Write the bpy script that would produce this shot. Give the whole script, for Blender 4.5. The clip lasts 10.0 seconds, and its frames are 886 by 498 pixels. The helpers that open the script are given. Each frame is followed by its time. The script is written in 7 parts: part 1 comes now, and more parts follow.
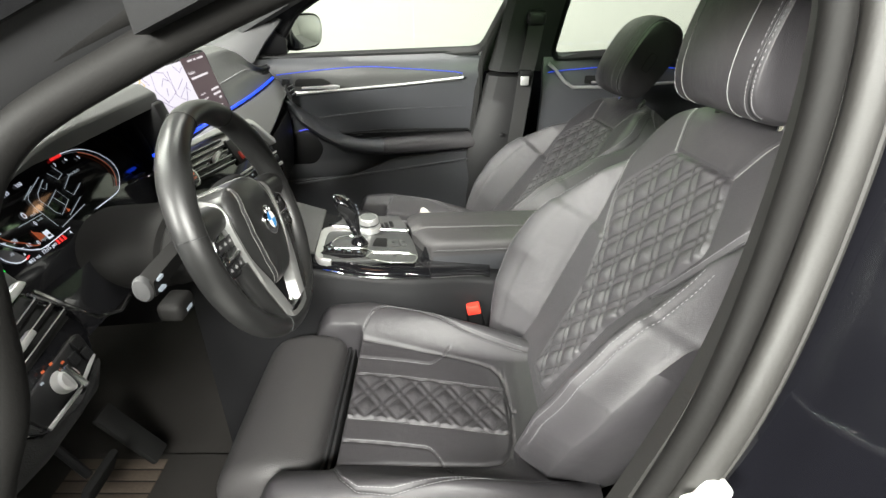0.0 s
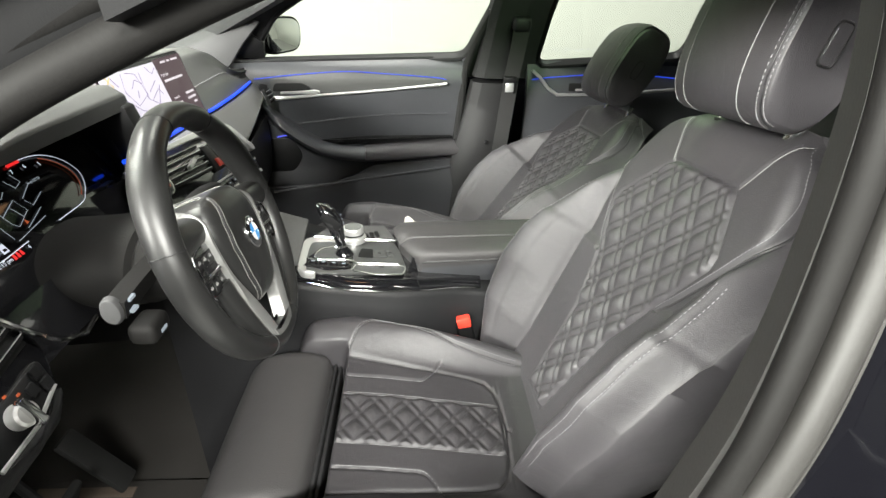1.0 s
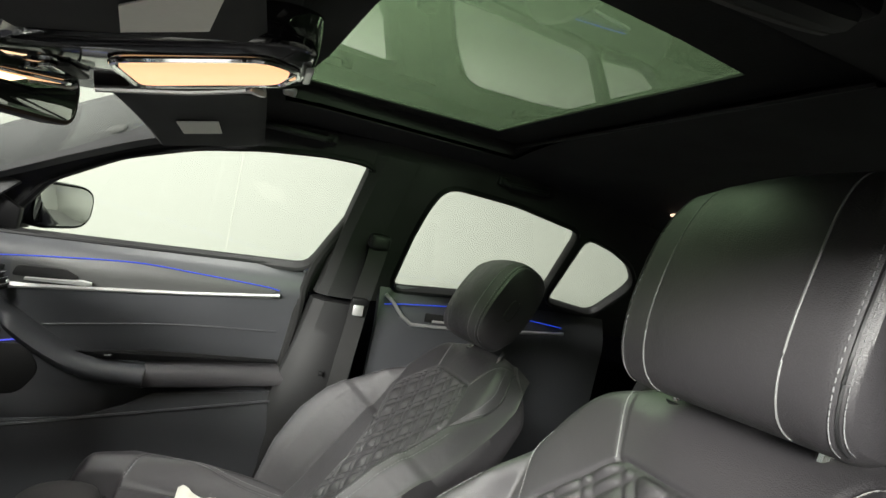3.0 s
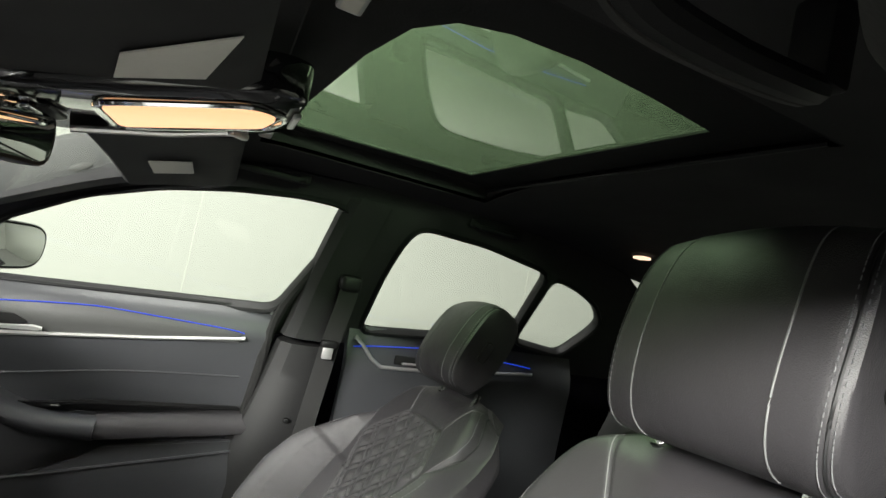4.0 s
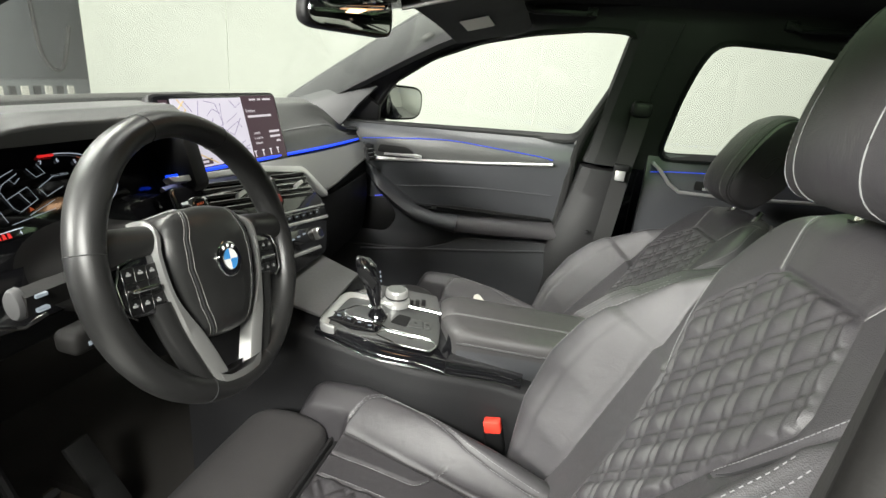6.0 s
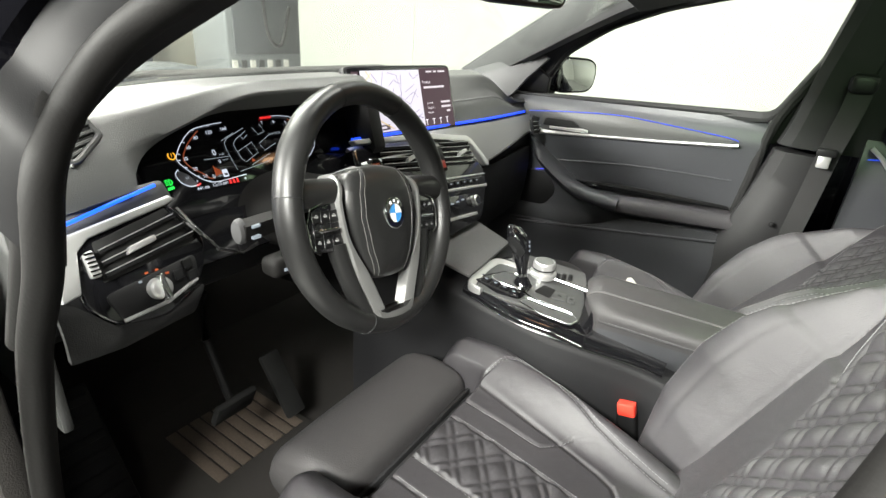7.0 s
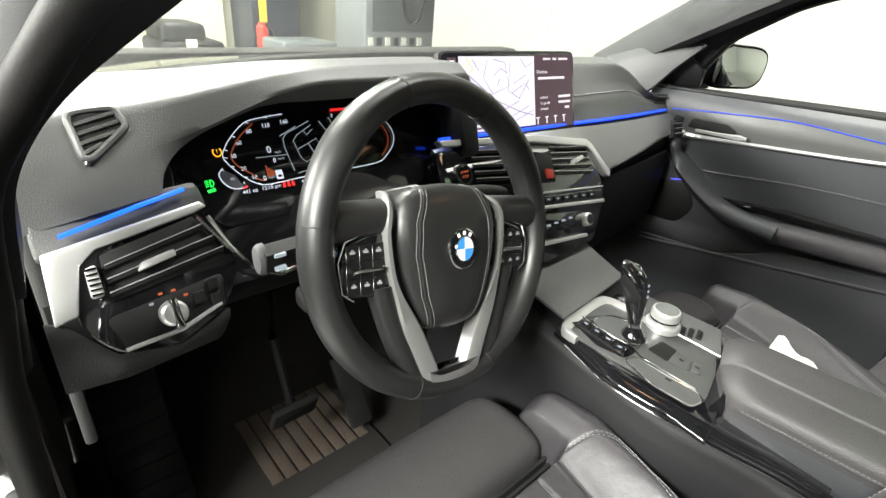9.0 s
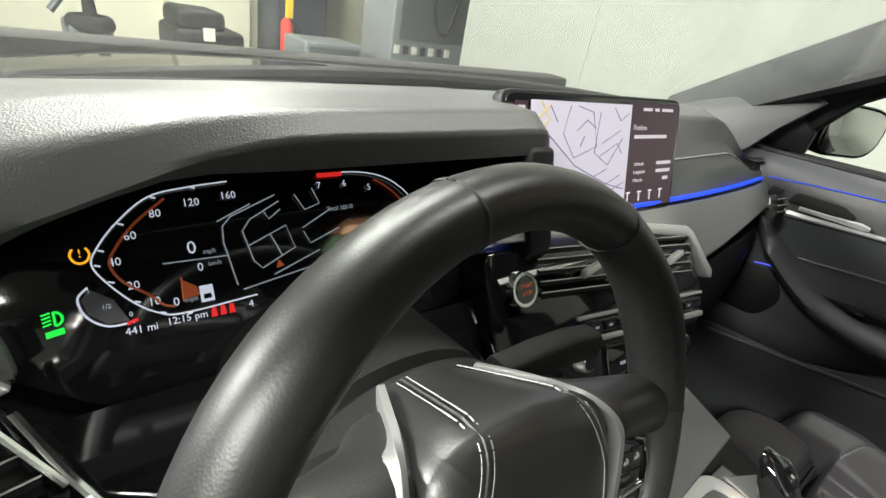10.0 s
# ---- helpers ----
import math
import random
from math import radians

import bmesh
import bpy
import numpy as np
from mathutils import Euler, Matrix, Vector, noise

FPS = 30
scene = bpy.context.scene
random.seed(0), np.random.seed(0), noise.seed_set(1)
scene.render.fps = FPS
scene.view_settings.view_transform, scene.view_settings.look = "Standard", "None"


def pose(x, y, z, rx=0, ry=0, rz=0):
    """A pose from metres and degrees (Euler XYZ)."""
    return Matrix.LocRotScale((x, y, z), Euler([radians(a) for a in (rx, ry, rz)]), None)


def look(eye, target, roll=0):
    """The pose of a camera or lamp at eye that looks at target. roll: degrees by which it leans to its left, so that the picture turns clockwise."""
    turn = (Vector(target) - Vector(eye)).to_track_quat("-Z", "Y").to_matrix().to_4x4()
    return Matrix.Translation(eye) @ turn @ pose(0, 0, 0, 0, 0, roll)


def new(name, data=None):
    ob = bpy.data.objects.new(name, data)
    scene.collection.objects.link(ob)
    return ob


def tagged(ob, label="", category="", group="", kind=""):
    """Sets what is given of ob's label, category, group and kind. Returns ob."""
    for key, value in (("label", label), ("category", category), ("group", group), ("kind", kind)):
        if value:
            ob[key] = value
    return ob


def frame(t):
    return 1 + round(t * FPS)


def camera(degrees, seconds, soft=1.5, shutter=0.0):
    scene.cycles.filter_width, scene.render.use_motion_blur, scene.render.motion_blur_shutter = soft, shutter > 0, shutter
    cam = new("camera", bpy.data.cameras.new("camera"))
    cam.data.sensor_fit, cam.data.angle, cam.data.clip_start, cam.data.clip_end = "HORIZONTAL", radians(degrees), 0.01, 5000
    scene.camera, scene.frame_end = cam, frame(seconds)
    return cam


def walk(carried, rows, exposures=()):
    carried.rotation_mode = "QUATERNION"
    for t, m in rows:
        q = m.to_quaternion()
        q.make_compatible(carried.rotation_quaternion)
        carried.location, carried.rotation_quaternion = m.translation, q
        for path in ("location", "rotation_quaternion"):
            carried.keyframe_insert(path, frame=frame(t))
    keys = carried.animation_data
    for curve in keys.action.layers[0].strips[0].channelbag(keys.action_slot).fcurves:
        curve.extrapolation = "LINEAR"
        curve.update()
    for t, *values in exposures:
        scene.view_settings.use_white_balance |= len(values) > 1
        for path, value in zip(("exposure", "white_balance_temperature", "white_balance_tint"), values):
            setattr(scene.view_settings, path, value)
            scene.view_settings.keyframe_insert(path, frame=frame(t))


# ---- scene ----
cam = camera(82.8, 10.0)
PATH = [
    (0, (-0.1919, -0.9466, 1.2291), (-0.1738, 0.8999, 0.1882), 0.6),
    (0.5, (-0.2088, -0.937, 1.2259), (-0.1526, 0.9137, 0.1924), 1.1),
    (1, (-0.2173, -0.9095, 1.2164), (-0.0975, 0.9487, 0.2041), 1.8),
    (1.5, (-0.1993, -0.8395, 1.2079), (-0.0042, 1.043, 0.2518), 3.2),
    (2, (-0.1367, -0.7197, 1.1994), (0.2131, 1.2466, 0.4892), 6.5),
    (2.5, (-0.1664, -0.6307, 1.1825), (0.4293, 1.3685, 0.803), 9.8),
    (3, (-0.1887, -0.5862, 1.1697), (0.5332, 1.4045, 1.0818), 11.7),
    (4.3, (-0.2194, -0.5798, 1.1719), (0.6434, 1.3536, 1.2768), 11.4),
    (4.5, (-0.2078, -0.5904, 1.1719), (0.6445, 1.3504, 1.2376), 10.8),
    (5, (-0.1579, -0.6371, 1.1644), (0.4664, 1.3812, 0.9842), 9.3),
    (5.5, (-0.1018, -0.7028, 1.1485), (0.0424, 1.3568, 0.6684), 8.0),
    (6, (-0.07, -0.7929, 1.1538), (-0.5236, 1.1522, 0.4415), 5.7),
    (6.2, (-0.0636, -0.8395, 1.1719), (-0.6975, 1.0282, 0.3917), 4.9),
    (7.3, (-0.0403, -0.7929, 1.1528), (-1.1501, 0.7823, 0.2698), 5.1),
    (7.5, (-0.0488, -0.7706, 1.157), (-1.2073, 0.7568, 0.2518), 5.4),
    (8, (-0.0562, -0.725, 1.1634), (-1.3112, 0.6996, 0.221), 5.5),
    (8.5, (-0.07, -0.7007, 1.1644), (-1.3759, 0.6604, 0.1956), 5.5),
    (9, (-0.1155, -0.6604, 1.1538), (-1.4798, 0.6445, 0.1882), 5.0),
    (9.5, (-0.2321, -0.5788, 1.1401), (-1.5932, 0.7526, 0.2073), 7.4),
    (10, (-0.3625, -0.4961, 1.139), (-1.7554, 0.8045, 0.2104), 10.6),
]
walk(cam, [(t, look(eye, target, roll)) for t, eye, target, roll in PATH], [(0.0, 0.38), (1.4, 0.40), (2.1, 0.02), (5.2, 0.0), (6.2, 0.17), (7.3, 0.52), (9.4, 0.57), (9.6, 0.45), (9.9, 0.0), (10.0, -0.05)])

# ---------------------------------------------------------------- helpers
WORLD_BUILT = set()


def thing(name, label, category, at=(0, 0, 0), group="", kind="", local=False):
    """An empty at the base of a thing. Parts are given in world metres unless local."""
    ob = new(name)
    ob.empty_display_size = 0.05
    ob.location = at
    if not local:
        WORLD_BUILT.add(ob.name)
    return tagged(ob, label, category, group, kind)


def finish(bm, name, material, angle=35, smooth=True):
    bmesh.ops.recalc_face_normals(bm, faces=bm.faces)
    me = bpy.data.meshes.new(name)
    bm.to_mesh(me)
    bm.free()
    if smooth:
        me.shade_smooth()
        me.set_sharp_from_angle(angle=radians(angle))
    for m in (material if isinstance(material, (list, tuple)) else [material]):
        me.materials.append(m)
    return me


def part(name, bm, material, parent, label="", angle=35, smooth=True):
    ob = new(name, finish(bm, name, material, angle, smooth))
    ob.parent = parent
    if parent is not None and parent.name in WORLD_BUILT:
        ob.matrix_parent_inverse = Matrix.Translation(-Vector(parent.location))
    if label:
        ob["label"] = label
    return ob


def solo(name, bm, material, label, category, group="", kind="", angle=35):
    ob = new(name, finish(bm, name, material, angle))
    return tagged(ob, label, category, group, kind)


def smoothstep(a, b, x):
    t = np.clip((np.asarray(x, float) - a) / (b - a), 0, 1)
    return t * t * (3 - 2 * t)


def rbox(lo, hi, r=0.004, seg=2):
    """A box between two corners with rounded edges."""
    bm = bmesh.new()
    bmesh.ops.create_cube(bm, size=1)
    for v in bm.verts:
        v.co = Vector([lo[i] + (hi[i] - lo[i]) * (v.co[i] + 0.5) for i in range(3)])
    r = min(r, 0.49 * min(abs(hi[i] - lo[i]) for i in range(3)))
    if r > 0:
        bmesh.ops.bevel(bm, geom=bm.edges[:], offset=r, segments=seg, affect="EDGES", profile=0.5)
    return bm


def loft(rings, closed=True, caps=True, join=False):
    """Skin over rings of as many points each. closed: each ring closes on itself; join: the last ring meets the first."""
    bm = bmesh.new()
    rows = [[bm.verts.new(p) for p in ring] for ring in rings]
    n = len(rows[0])
    pairs = list(zip(rows, rows[1:])) + ([(rows[-1], rows[0])] if join else [])
    for a, b in pairs:
        for i in range(n if closed else n - 1):
            j = (i + 1) % n
            bm.faces.new((a[i], a[j], b[j], b[i]))
    if caps and closed and not join:
        bm.faces.new(rows[0][::-1])
        bm.faces.new(rows[-1])
    return bm


def tube(points, r, n=8, closed=False, flat=1.0, up=(0, 0, 1)):
    """A round or flattened rod along a line of points; r may be a list."""
    pts = [Vector(p) for p in points]
    rs = r if isinstance(r, (list, tuple)) else [r] * len(pts)
    rings = []
    for i, p in enumerate(pts):
        a = pts[i - 1] if (i or closed) else p
        b = pts[(i + 1) % len(pts)] if (i < len(pts) - 1 or closed) else p
        d = (b - a).normalized()
        side = d.cross(Vector(up))
        if side.length < 1e-4:
            side = d.cross(Vector((1, 0, 0)))
        side.normalize()
        w = side.cross(d)
        rings.append([p + (side * math.cos(t) + w * math.sin(t) * flat) * rs[i] for t in np.linspace(0, 2 * math.pi, n, endpoint=False)])
    return loft(rings, caps=not closed, join=closed)


def plate(poly, depth, r=0.0, seg=2):
    """A flat outline in space, given thickness along the vector depth, with softened rims."""
    bm = bmesh.new()
    d = Vector(depth)
    a = [bm.verts.new(Vector(p)) for p in poly]
    b = [bm.verts.new(Vector(p) + d) for p in poly]
    bm.faces.new(a[::-1])
    bm.faces.new(b)
    for i in range(len(a)):
        j = (i + 1) % len(a)
        bm.faces.new((a[i], a[j], b[j], b[i]))
    if r:
        bmesh.ops.recalc_face_normals(bm, faces=bm.faces)
        bmesh.ops.bevel(bm, geom=bm.edges[:], offset=r, segments=seg, affect="EDGES", profile=0.5)
    return bm


def sheet(f, us, vs, thick):
    """A curved sheet p = f(u, v) with thickness along its own normals."""
    P = np.array([[f(u, v) for v in vs] for u in us], float)
    du, dv = np.gradient(P, axis=0), np.gradient(P, axis=1)
    N = np.cross(du, dv)
    N /= np.linalg.norm(N, axis=2, keepdims=True) + 1e-12
    Q = P + N * thick
    bm = bmesh.new()
    A = [[bm.verts.new(p) for p in row] for row in P]
    B = [[bm.verts.new(p) for p in row] for row in Q]
    nu, nv = len(us), len(vs)
    for i in range(nu - 1):
        for j in range(nv - 1):
            bm.faces.new((A[i][j], A[i + 1][j], A[i + 1][j + 1], A[i][j + 1]))
            bm.faces.new((B[i][j], B[i][j + 1], B[i + 1][j + 1], B[i + 1][j]))
    rim = [(i, 0) for i in range(nu)] + [(nu - 1, j) for j in range(1, nv)] + [(i, nv - 1) for i in range(nu - 2, -1, -1)] + [(0, j) for j in range(nv - 2, 0, -1)]
    for (i, j), (k, l) in zip(rim, rim[1:] + rim[:1]):
        bm.faces.new((A[i][j], B[i][j], B[k][l], A[k][l]))
    return bm


def curve_points(ctrl, n=24, closed=False):
    """A smooth line through the control points (Catmull-Rom)."""
    c = [np.array(p, float) for p in ctrl]
    m = len(c)
    out = []
    spans = m if closed else m - 1
    for i in range(spans):
        p0 = c[(i - 1) % m] if (closed or i) else 2 * c[0] - c[1]
        p1, p2 = c[i], c[(i + 1) % m]
        p3 = c[(i + 2) % m] if (closed or i < m - 2) else 2 * c[-1] - c[-2]
        k = max(2, n // spans)
        for t in np.linspace(0, 1, k, endpoint=False):
            out.append(0.5 * (2 * p1 + (p2 - p0) * t + (2 * p0 - 5 * p1 + 4 * p2 - p3) * t * t + (3 * p1 - p0 - 3 * p2 + p3) * t ** 3))
    if not closed:
        out.append(c[-1])
    return out


def merged(*bms):
    """Several pieces as one bmesh."""
    out = bmesh.new()
    for b in bms:
        me = bpy.data.meshes.new("tmp")
        b.to_mesh(me)
        b.free()
        out.from_mesh(me)
        bpy.data.meshes.remove(me)
    return out


def moved(bm, m):
    bmesh.ops.transform(bm, matrix=m, verts=bm.verts)
    return bm


def lettering(name, text, size, m, material, parent, depth=0.0003, align="CENTER"):
    """Raised lettering in the built-in font, turned into a mesh, at the pose m."""
    cu = bpy.data.curves.new(name, "FONT")
    cu.body, cu.size, cu.extrude, cu.align_x, cu.align_y = text, size, depth, align, "CENTER"
    cu.resolution_u = 2
    tmp = bpy.data.objects.new(name, cu)
    scene.collection.objects.link(tmp)
    dg = bpy.context.evaluated_depsgraph_get()
    me = bpy.data.meshes.new_from_object(tmp.evaluated_get(dg))
    bpy.data.objects.remove(tmp)
    me.transform(m)
    me.materials.clear()
    me.materials.append(material)
    ob = new(name, me)
    ob.parent = parent
    if parent.name in WORLD_BUILT:
        ob.matrix_parent_inverse = Matrix.Translation(-Vector(parent.location))
    return ob


# ---------------------------------------------------------------- light
def material(name, color, rough=0.5, metal=0.0, grain=400.0, bump=0.0, var=0.12, big=6.0, spec=0.5, coat=0.0, cells=False, emit=None, glow=0.0, smear=0.1, crease=0.0):
    """A procedural surface: base colour with variation at two scales, fine relief and uneven gloss."""
    m = bpy.data.materials.new(name)
    m.use_nodes = True
    nt = m.node_tree
    bs = nt.nodes["Principled BSDF"]
    bs.inputs["Metallic"].default_value = metal
    bs.inputs["Specular IOR Level"].default_value = spec
    bs.inputs["Coat Weight"].default_value = coat
    bs.inputs["Coat Roughness"].default_value = 0.05
    co = nt.nodes.new("ShaderNodeTexCoord")
    n1 = nt.nodes.new("ShaderNodeTexNoise")
    n1.inputs["Scale"].default_value, n1.inputs["Detail"].default_value = big, 5
    n2 = nt.nodes.new("ShaderNodeTexVoronoi" if cells else "ShaderNodeTexNoise")
    n2.inputs["Scale"].default_value = grain
    nt.links.new(co.outputs["Object"], n1.inputs["Vector"])
    nt.links.new(co.outputs["Object"], n2.inputs["Vector"])
    fine = n2.outputs["Distance"] if cells else n2.outputs["Fac"]
    add = nt.nodes.new("ShaderNodeMath")
    add.operation = "ADD"
    nt.links.new(n1.outputs["Fac"], add.inputs[0])
    nt.links.new(fine, add.inputs[1])
    ramp = nt.nodes.new("ShaderNodeMapRange")
    ramp.inputs["From Min"].default_value, ramp.inputs["From Max"].default_value = 0.4, 1.6
    ramp.inputs["To Min"].default_value, ramp.inputs["To Max"].default_value = 1 - var, 1 + var
    nt.links.new(add.outputs[0], ramp.inputs["Value"])
    mul = nt.nodes.new("ShaderNodeMix")
    mul.data_type, mul.blend_type = "RGBA", "MULTIPLY"
    mul.inputs["Factor"].default_value = 1.0
    mul.inputs["A"].default_value = (*color, 1)
    nt.links.new(ramp.outputs["Result"], mul.inputs["B"])
    nt.links.new(mul.outputs["Result"], bs.inputs["Base Color"])
    rr = nt.nodes.new("ShaderNodeMapRange")
    rr.inputs["From Min"].default_value, rr.inputs["From Max"].default_value = 0.3, 0.7
    rr.inputs["To Min"].default_value, rr.inputs["To Max"].default_value = max(0.0, rough * (1 - smear)), min(1.0, rough * (1 + smear))
    nt.links.new(n1.outputs["Fac"], rr.inputs["Value"])
    nt.links.new(rr.outputs["Result"], bs.inputs["Roughness"])
    if bump:
        bp = nt.nodes.new("ShaderNodeBump")
        bp.inputs["Strength"].default_value, bp.inputs["Distance"].default_value = 1.0, bump
        nt.links.new(fine, bp.inputs["Height"])
        nt.links.new(bp.outputs["Normal"], bs.inputs["Normal"])
        if crease:
            n3 = nt.nodes.new("ShaderNodeTexNoise")
            n3.inputs["Scale"].default_value, n3.inputs["Detail"].default_value, n3.inputs["Distortion"].default_value = 22, 3, 0.6
            nt.links.new(co.outputs["Object"], n3.inputs["Vector"])
            b2 = nt.nodes.new("ShaderNodeBump")
            b2.inputs["Strength"].default_value, b2.inputs["Distance"].default_value = 1.0, crease
            nt.links.new(n3.outputs["Fac"], b2.inputs["Height"])
            nt.links.new(b2.outputs["Normal"], bp.inputs["Normal"])
    if emit:
        bs.inputs["Emission Color"].default_value, bs.inputs["Emission Strength"].default_value = (*emit, 1), glow
    return m


def glass(name, tint, gloss=0.0, power=4.0, most=0.55):
    """Clear pane: light goes straight through, tinted; a Fresnel share mirrors."""
    m = bpy.data.materials.new(name)
    m.use_nodes = True
    nt = m.node_tree
    nt.nodes.clear()
    out = nt.nodes.new("ShaderNodeOutputMaterial")
    mix = nt.nodes.new("ShaderNodeMixShader")
    tr = nt.nodes.new("ShaderNodeBsdfTransparent")
    gl = nt.nodes.new("ShaderNodeBsdfGlossy")
    lw = nt.nodes.new("ShaderNodeLayerWeight")
    lw.inputs["Blend"].default_value = 0.5
    pw = nt.nodes.new("ShaderNodeMath")
    pw.operation, pw.inputs[1].default_value = "POWER", power
    nt.links.new(lw.outputs["Facing"], pw.inputs[0])
    fr = nt.nodes.new("ShaderNodeMapRange")
    fr.inputs["To Min"].default_value, fr.inputs["To Max"].default_value = 0.03, most
    nt.links.new(pw.outputs[0], fr.inputs["Value"])
    tr.inputs["Color"].default_value = (*tint, 1)
    gl.inputs["Roughness"].default_value = gloss
    nt.links.new(fr.outputs[0], mix.inputs[0])
    nt.links.new(tr.outputs[0], mix.inputs[1])
    nt.links.new(gl.outputs[0], mix.inputs[2])
    nt.links.new(mix.outputs[0], out.inputs[0])
    return m


def lit(name, color, strength):
    m = bpy.data.materials.new(name)
    m.use_nodes = True
    bs = m.node_tree.nodes["Principled BSDF"]
    bs.inputs["Base Color"].default_value = (*[c * 0.2 for c in color], 1)
    bs.inputs["Roughness"].default_value = 0.4
    bs.inputs["Emission Color"].default_value, bs.inputs["Emission Strength"].default_value = (*color, 1), strength
    return m


world = bpy.data.worlds.new("garage_air")
scene.world = world
world.use_nodes = True
world.node_tree.nodes["Background"].inputs["Color"].default_value = (0.80, 0.82, 0.78, 1)
world.node_tree.nodes["Background"].inputs["Strength"].default_value = 0.06


def ceiling_lamp(x, y, sx, sy, watts, z=3.05):
    la = bpy.data.lights.new("tube_light", "AREA")
    la.shape, la.size, la.size_y, la.energy, la.color = "RECTANGLE", sx, sy, watts, (1.0, 1.0, 0.93)
    ob = new("tube_light", la)
    ob.location = (x, y, z)
    return ob


for lx, ly, sx, sy, lw in ((2.6, -2.6, 1.5, 0.3, 60), (-2.1, 0.1, 0.4, 1.5, 130), (-3.1, -0.4, 1.5, 0.6, 150), (-0.35, 0.75, 0.3, 1.5, 70), (2.9, 1.9, 1.5, 0.3, 7), (-5.6, 1.2, 1.5, 0.3, 170)):
    ceiling_lamp(lx, ly, sx, sy, lw)
key = ceiling_lamp(-3.2, -4.4, 2.4, 0.8, 1400, 2.75)
key.matrix_world = look((-3.2, -4.4, 2.75), (-0.1, -0.3, 0.9))
back = ceiling_lamp(0.25, -3.2, 1.5, 0.4, 400, 2.90)
back.matrix_world = look((0.25, -3.2, 2.90), (-0.55, -0.2, 0.8))

# ---------------------------------------------------------------- materials
LEATHER = material("leather", (0.034, 0.032, 0.035), 0.47, grain=900, bump=0.00022, var=0.12, cells=True, smear=0.20, crease=0.0016)
LEATHER_SOFT = material("leather_perforated", (0.042, 0.040, 0.041), 0.50, grain=620, bump=0.0003, var=0.14, cells=True, crease=0.0008)
LEATHER_RIM = material("rim_leather", (0.013, 0.013, 0.013), 0.36, spec=0.4, grain=1000, bump=0.00005, var=0.15, cells=True, smear=0.25)
THREAD = material("grey_thread", (0.19, 0.19, 0.195), 0.8, grain=1500, bump=0.0001)
PIPING = material("black_piping", (0.012, 0.012, 0.013), 0.6, grain=900, bump=0.0001)
SOFT_DASH = material("soft_dash_skin", (0.055, 0.056, 0.055), 0.36, spec=0.5, grain=800, bump=0.00022, var=0.1, cells=True)
DASH_SKIN = material("dash_leatherette", (0.050, 0.051, 0.051), 0.45, grain=650, bump=0.00025, var=0.1, cells=True)
DOOR_SKIN = material("door_skin", (0.044, 0.0455, 0.050), 0.40, grain=700, bump=0.0002, cells=True)
PLASTIC = material("black_plastic", (0.008, 0.008, 0.0085), 0.50, spec=0.20, grain=900, bump=0.0001)
TRIM_SATIN = material("satin_grey_trim", (0.30, 0.30, 0.295), 0.42, metal=0.6, grain=900, bump=0.00004, var=0.08)
PILLAR_LOW = material("lower_pillar_plastic", (0.014, 0.014, 0.0145), 0.6, spec=0.3, grain=700, bump=0.00015)
LOWER_DASH = material("lower_dash_plastic", (0.016, 0.016, 0.0165), 0.5, spec=0.35, grain=700, bump=0.0002, cells=True)
TRIM_GREY = material("pillar_plastic", (0.024, 0.024, 0.025), 0.66, grain=700, bump=0.00015)
CONSOLE_SIDE = material("console_soft_side", (0.010, 0.010, 0.011), 0.55, spec=0.25, grain=700, bump=0.0002, cells=True)
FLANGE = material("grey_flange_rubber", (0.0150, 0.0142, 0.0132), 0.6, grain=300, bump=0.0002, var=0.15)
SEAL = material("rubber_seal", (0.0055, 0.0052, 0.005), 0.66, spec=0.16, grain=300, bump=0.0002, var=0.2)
GLOSS = material("piano_black", (0.006, 0.006, 0.007), 0.07, var=0.02, coat=0.6, smear=0.3)
SILVER = material("satin_silver", (0.60, 0.60, 0.595), 0.34, metal=0.7, grain=1200, bump=0.00003, var=0.05)
CHROME = material("chrome", (0.80, 0.80, 0.80), 0.10, metal=1.0, var=0.03)
WOOD = material("grey_open_pore_trim", (0.075, 0.075, 0.075), 0.5, grain=300, bump=0.00015, var=0.3, big=18)
HEADLINER = material("black_headliner", (0.009, 0.009, 0.0095), 0.9, grain=1200, bump=0.0003, var=0.2)
CARPET = material("black_carpet", (0.010, 0.0082, 0.0070), 0.95, grain=500, bump=0.0012, var=0.35)
PAINT = material("black_paint", (0.003, 0.003, 0.004), 0.05, var=0.02, spec=0.16, coat=0.0)
BUTTON_MARK = material("button_print", (0.30, 0.30, 0.30), 0.5)
POD_KEY = material("satin_black_keys", (0.007, 0.007, 0.0075), 0.28, var=0.05)
WALL_WHITE = material("white_wall_paint", (0.235, 0.242, 0.218), 0.6, grain=9, var=0.03, big=0.8)
# dimness of the space behind the camera, put into the wall's colour
WALL_DIM = material("darkened_unseen_wall", (0.07, 0.07, 0.068), 0.7, grain=60, bump=0.0006, var=0.08, big=0.8)
WALL_TAN = material("beige_wall_paint", (0.62, 0.60, 0.48), 0.7, grain=60, bump=0.0008, var=0.06)
FLOOR_GREY = material("painted_concrete", (0.28, 0.28, 0.27), 0.45, grain=40, bump=0.001, var=0.15)
CEIL = material("ceiling_board", (0.10, 0.10, 0.10), 0.8, grain=80, bump=0.0008, var=0.05)
BELT = material("belt_webbing", (0.012, 0.012, 0.012), 0.8, grain=1500, bump=0.0003)
RED = material("red_plastic", (0.75, 0.05, 0.03), 0.4)
PAPER = material("paper", (0.52, 0.51, 0.46), 0.8, grain=300, var=0.05)
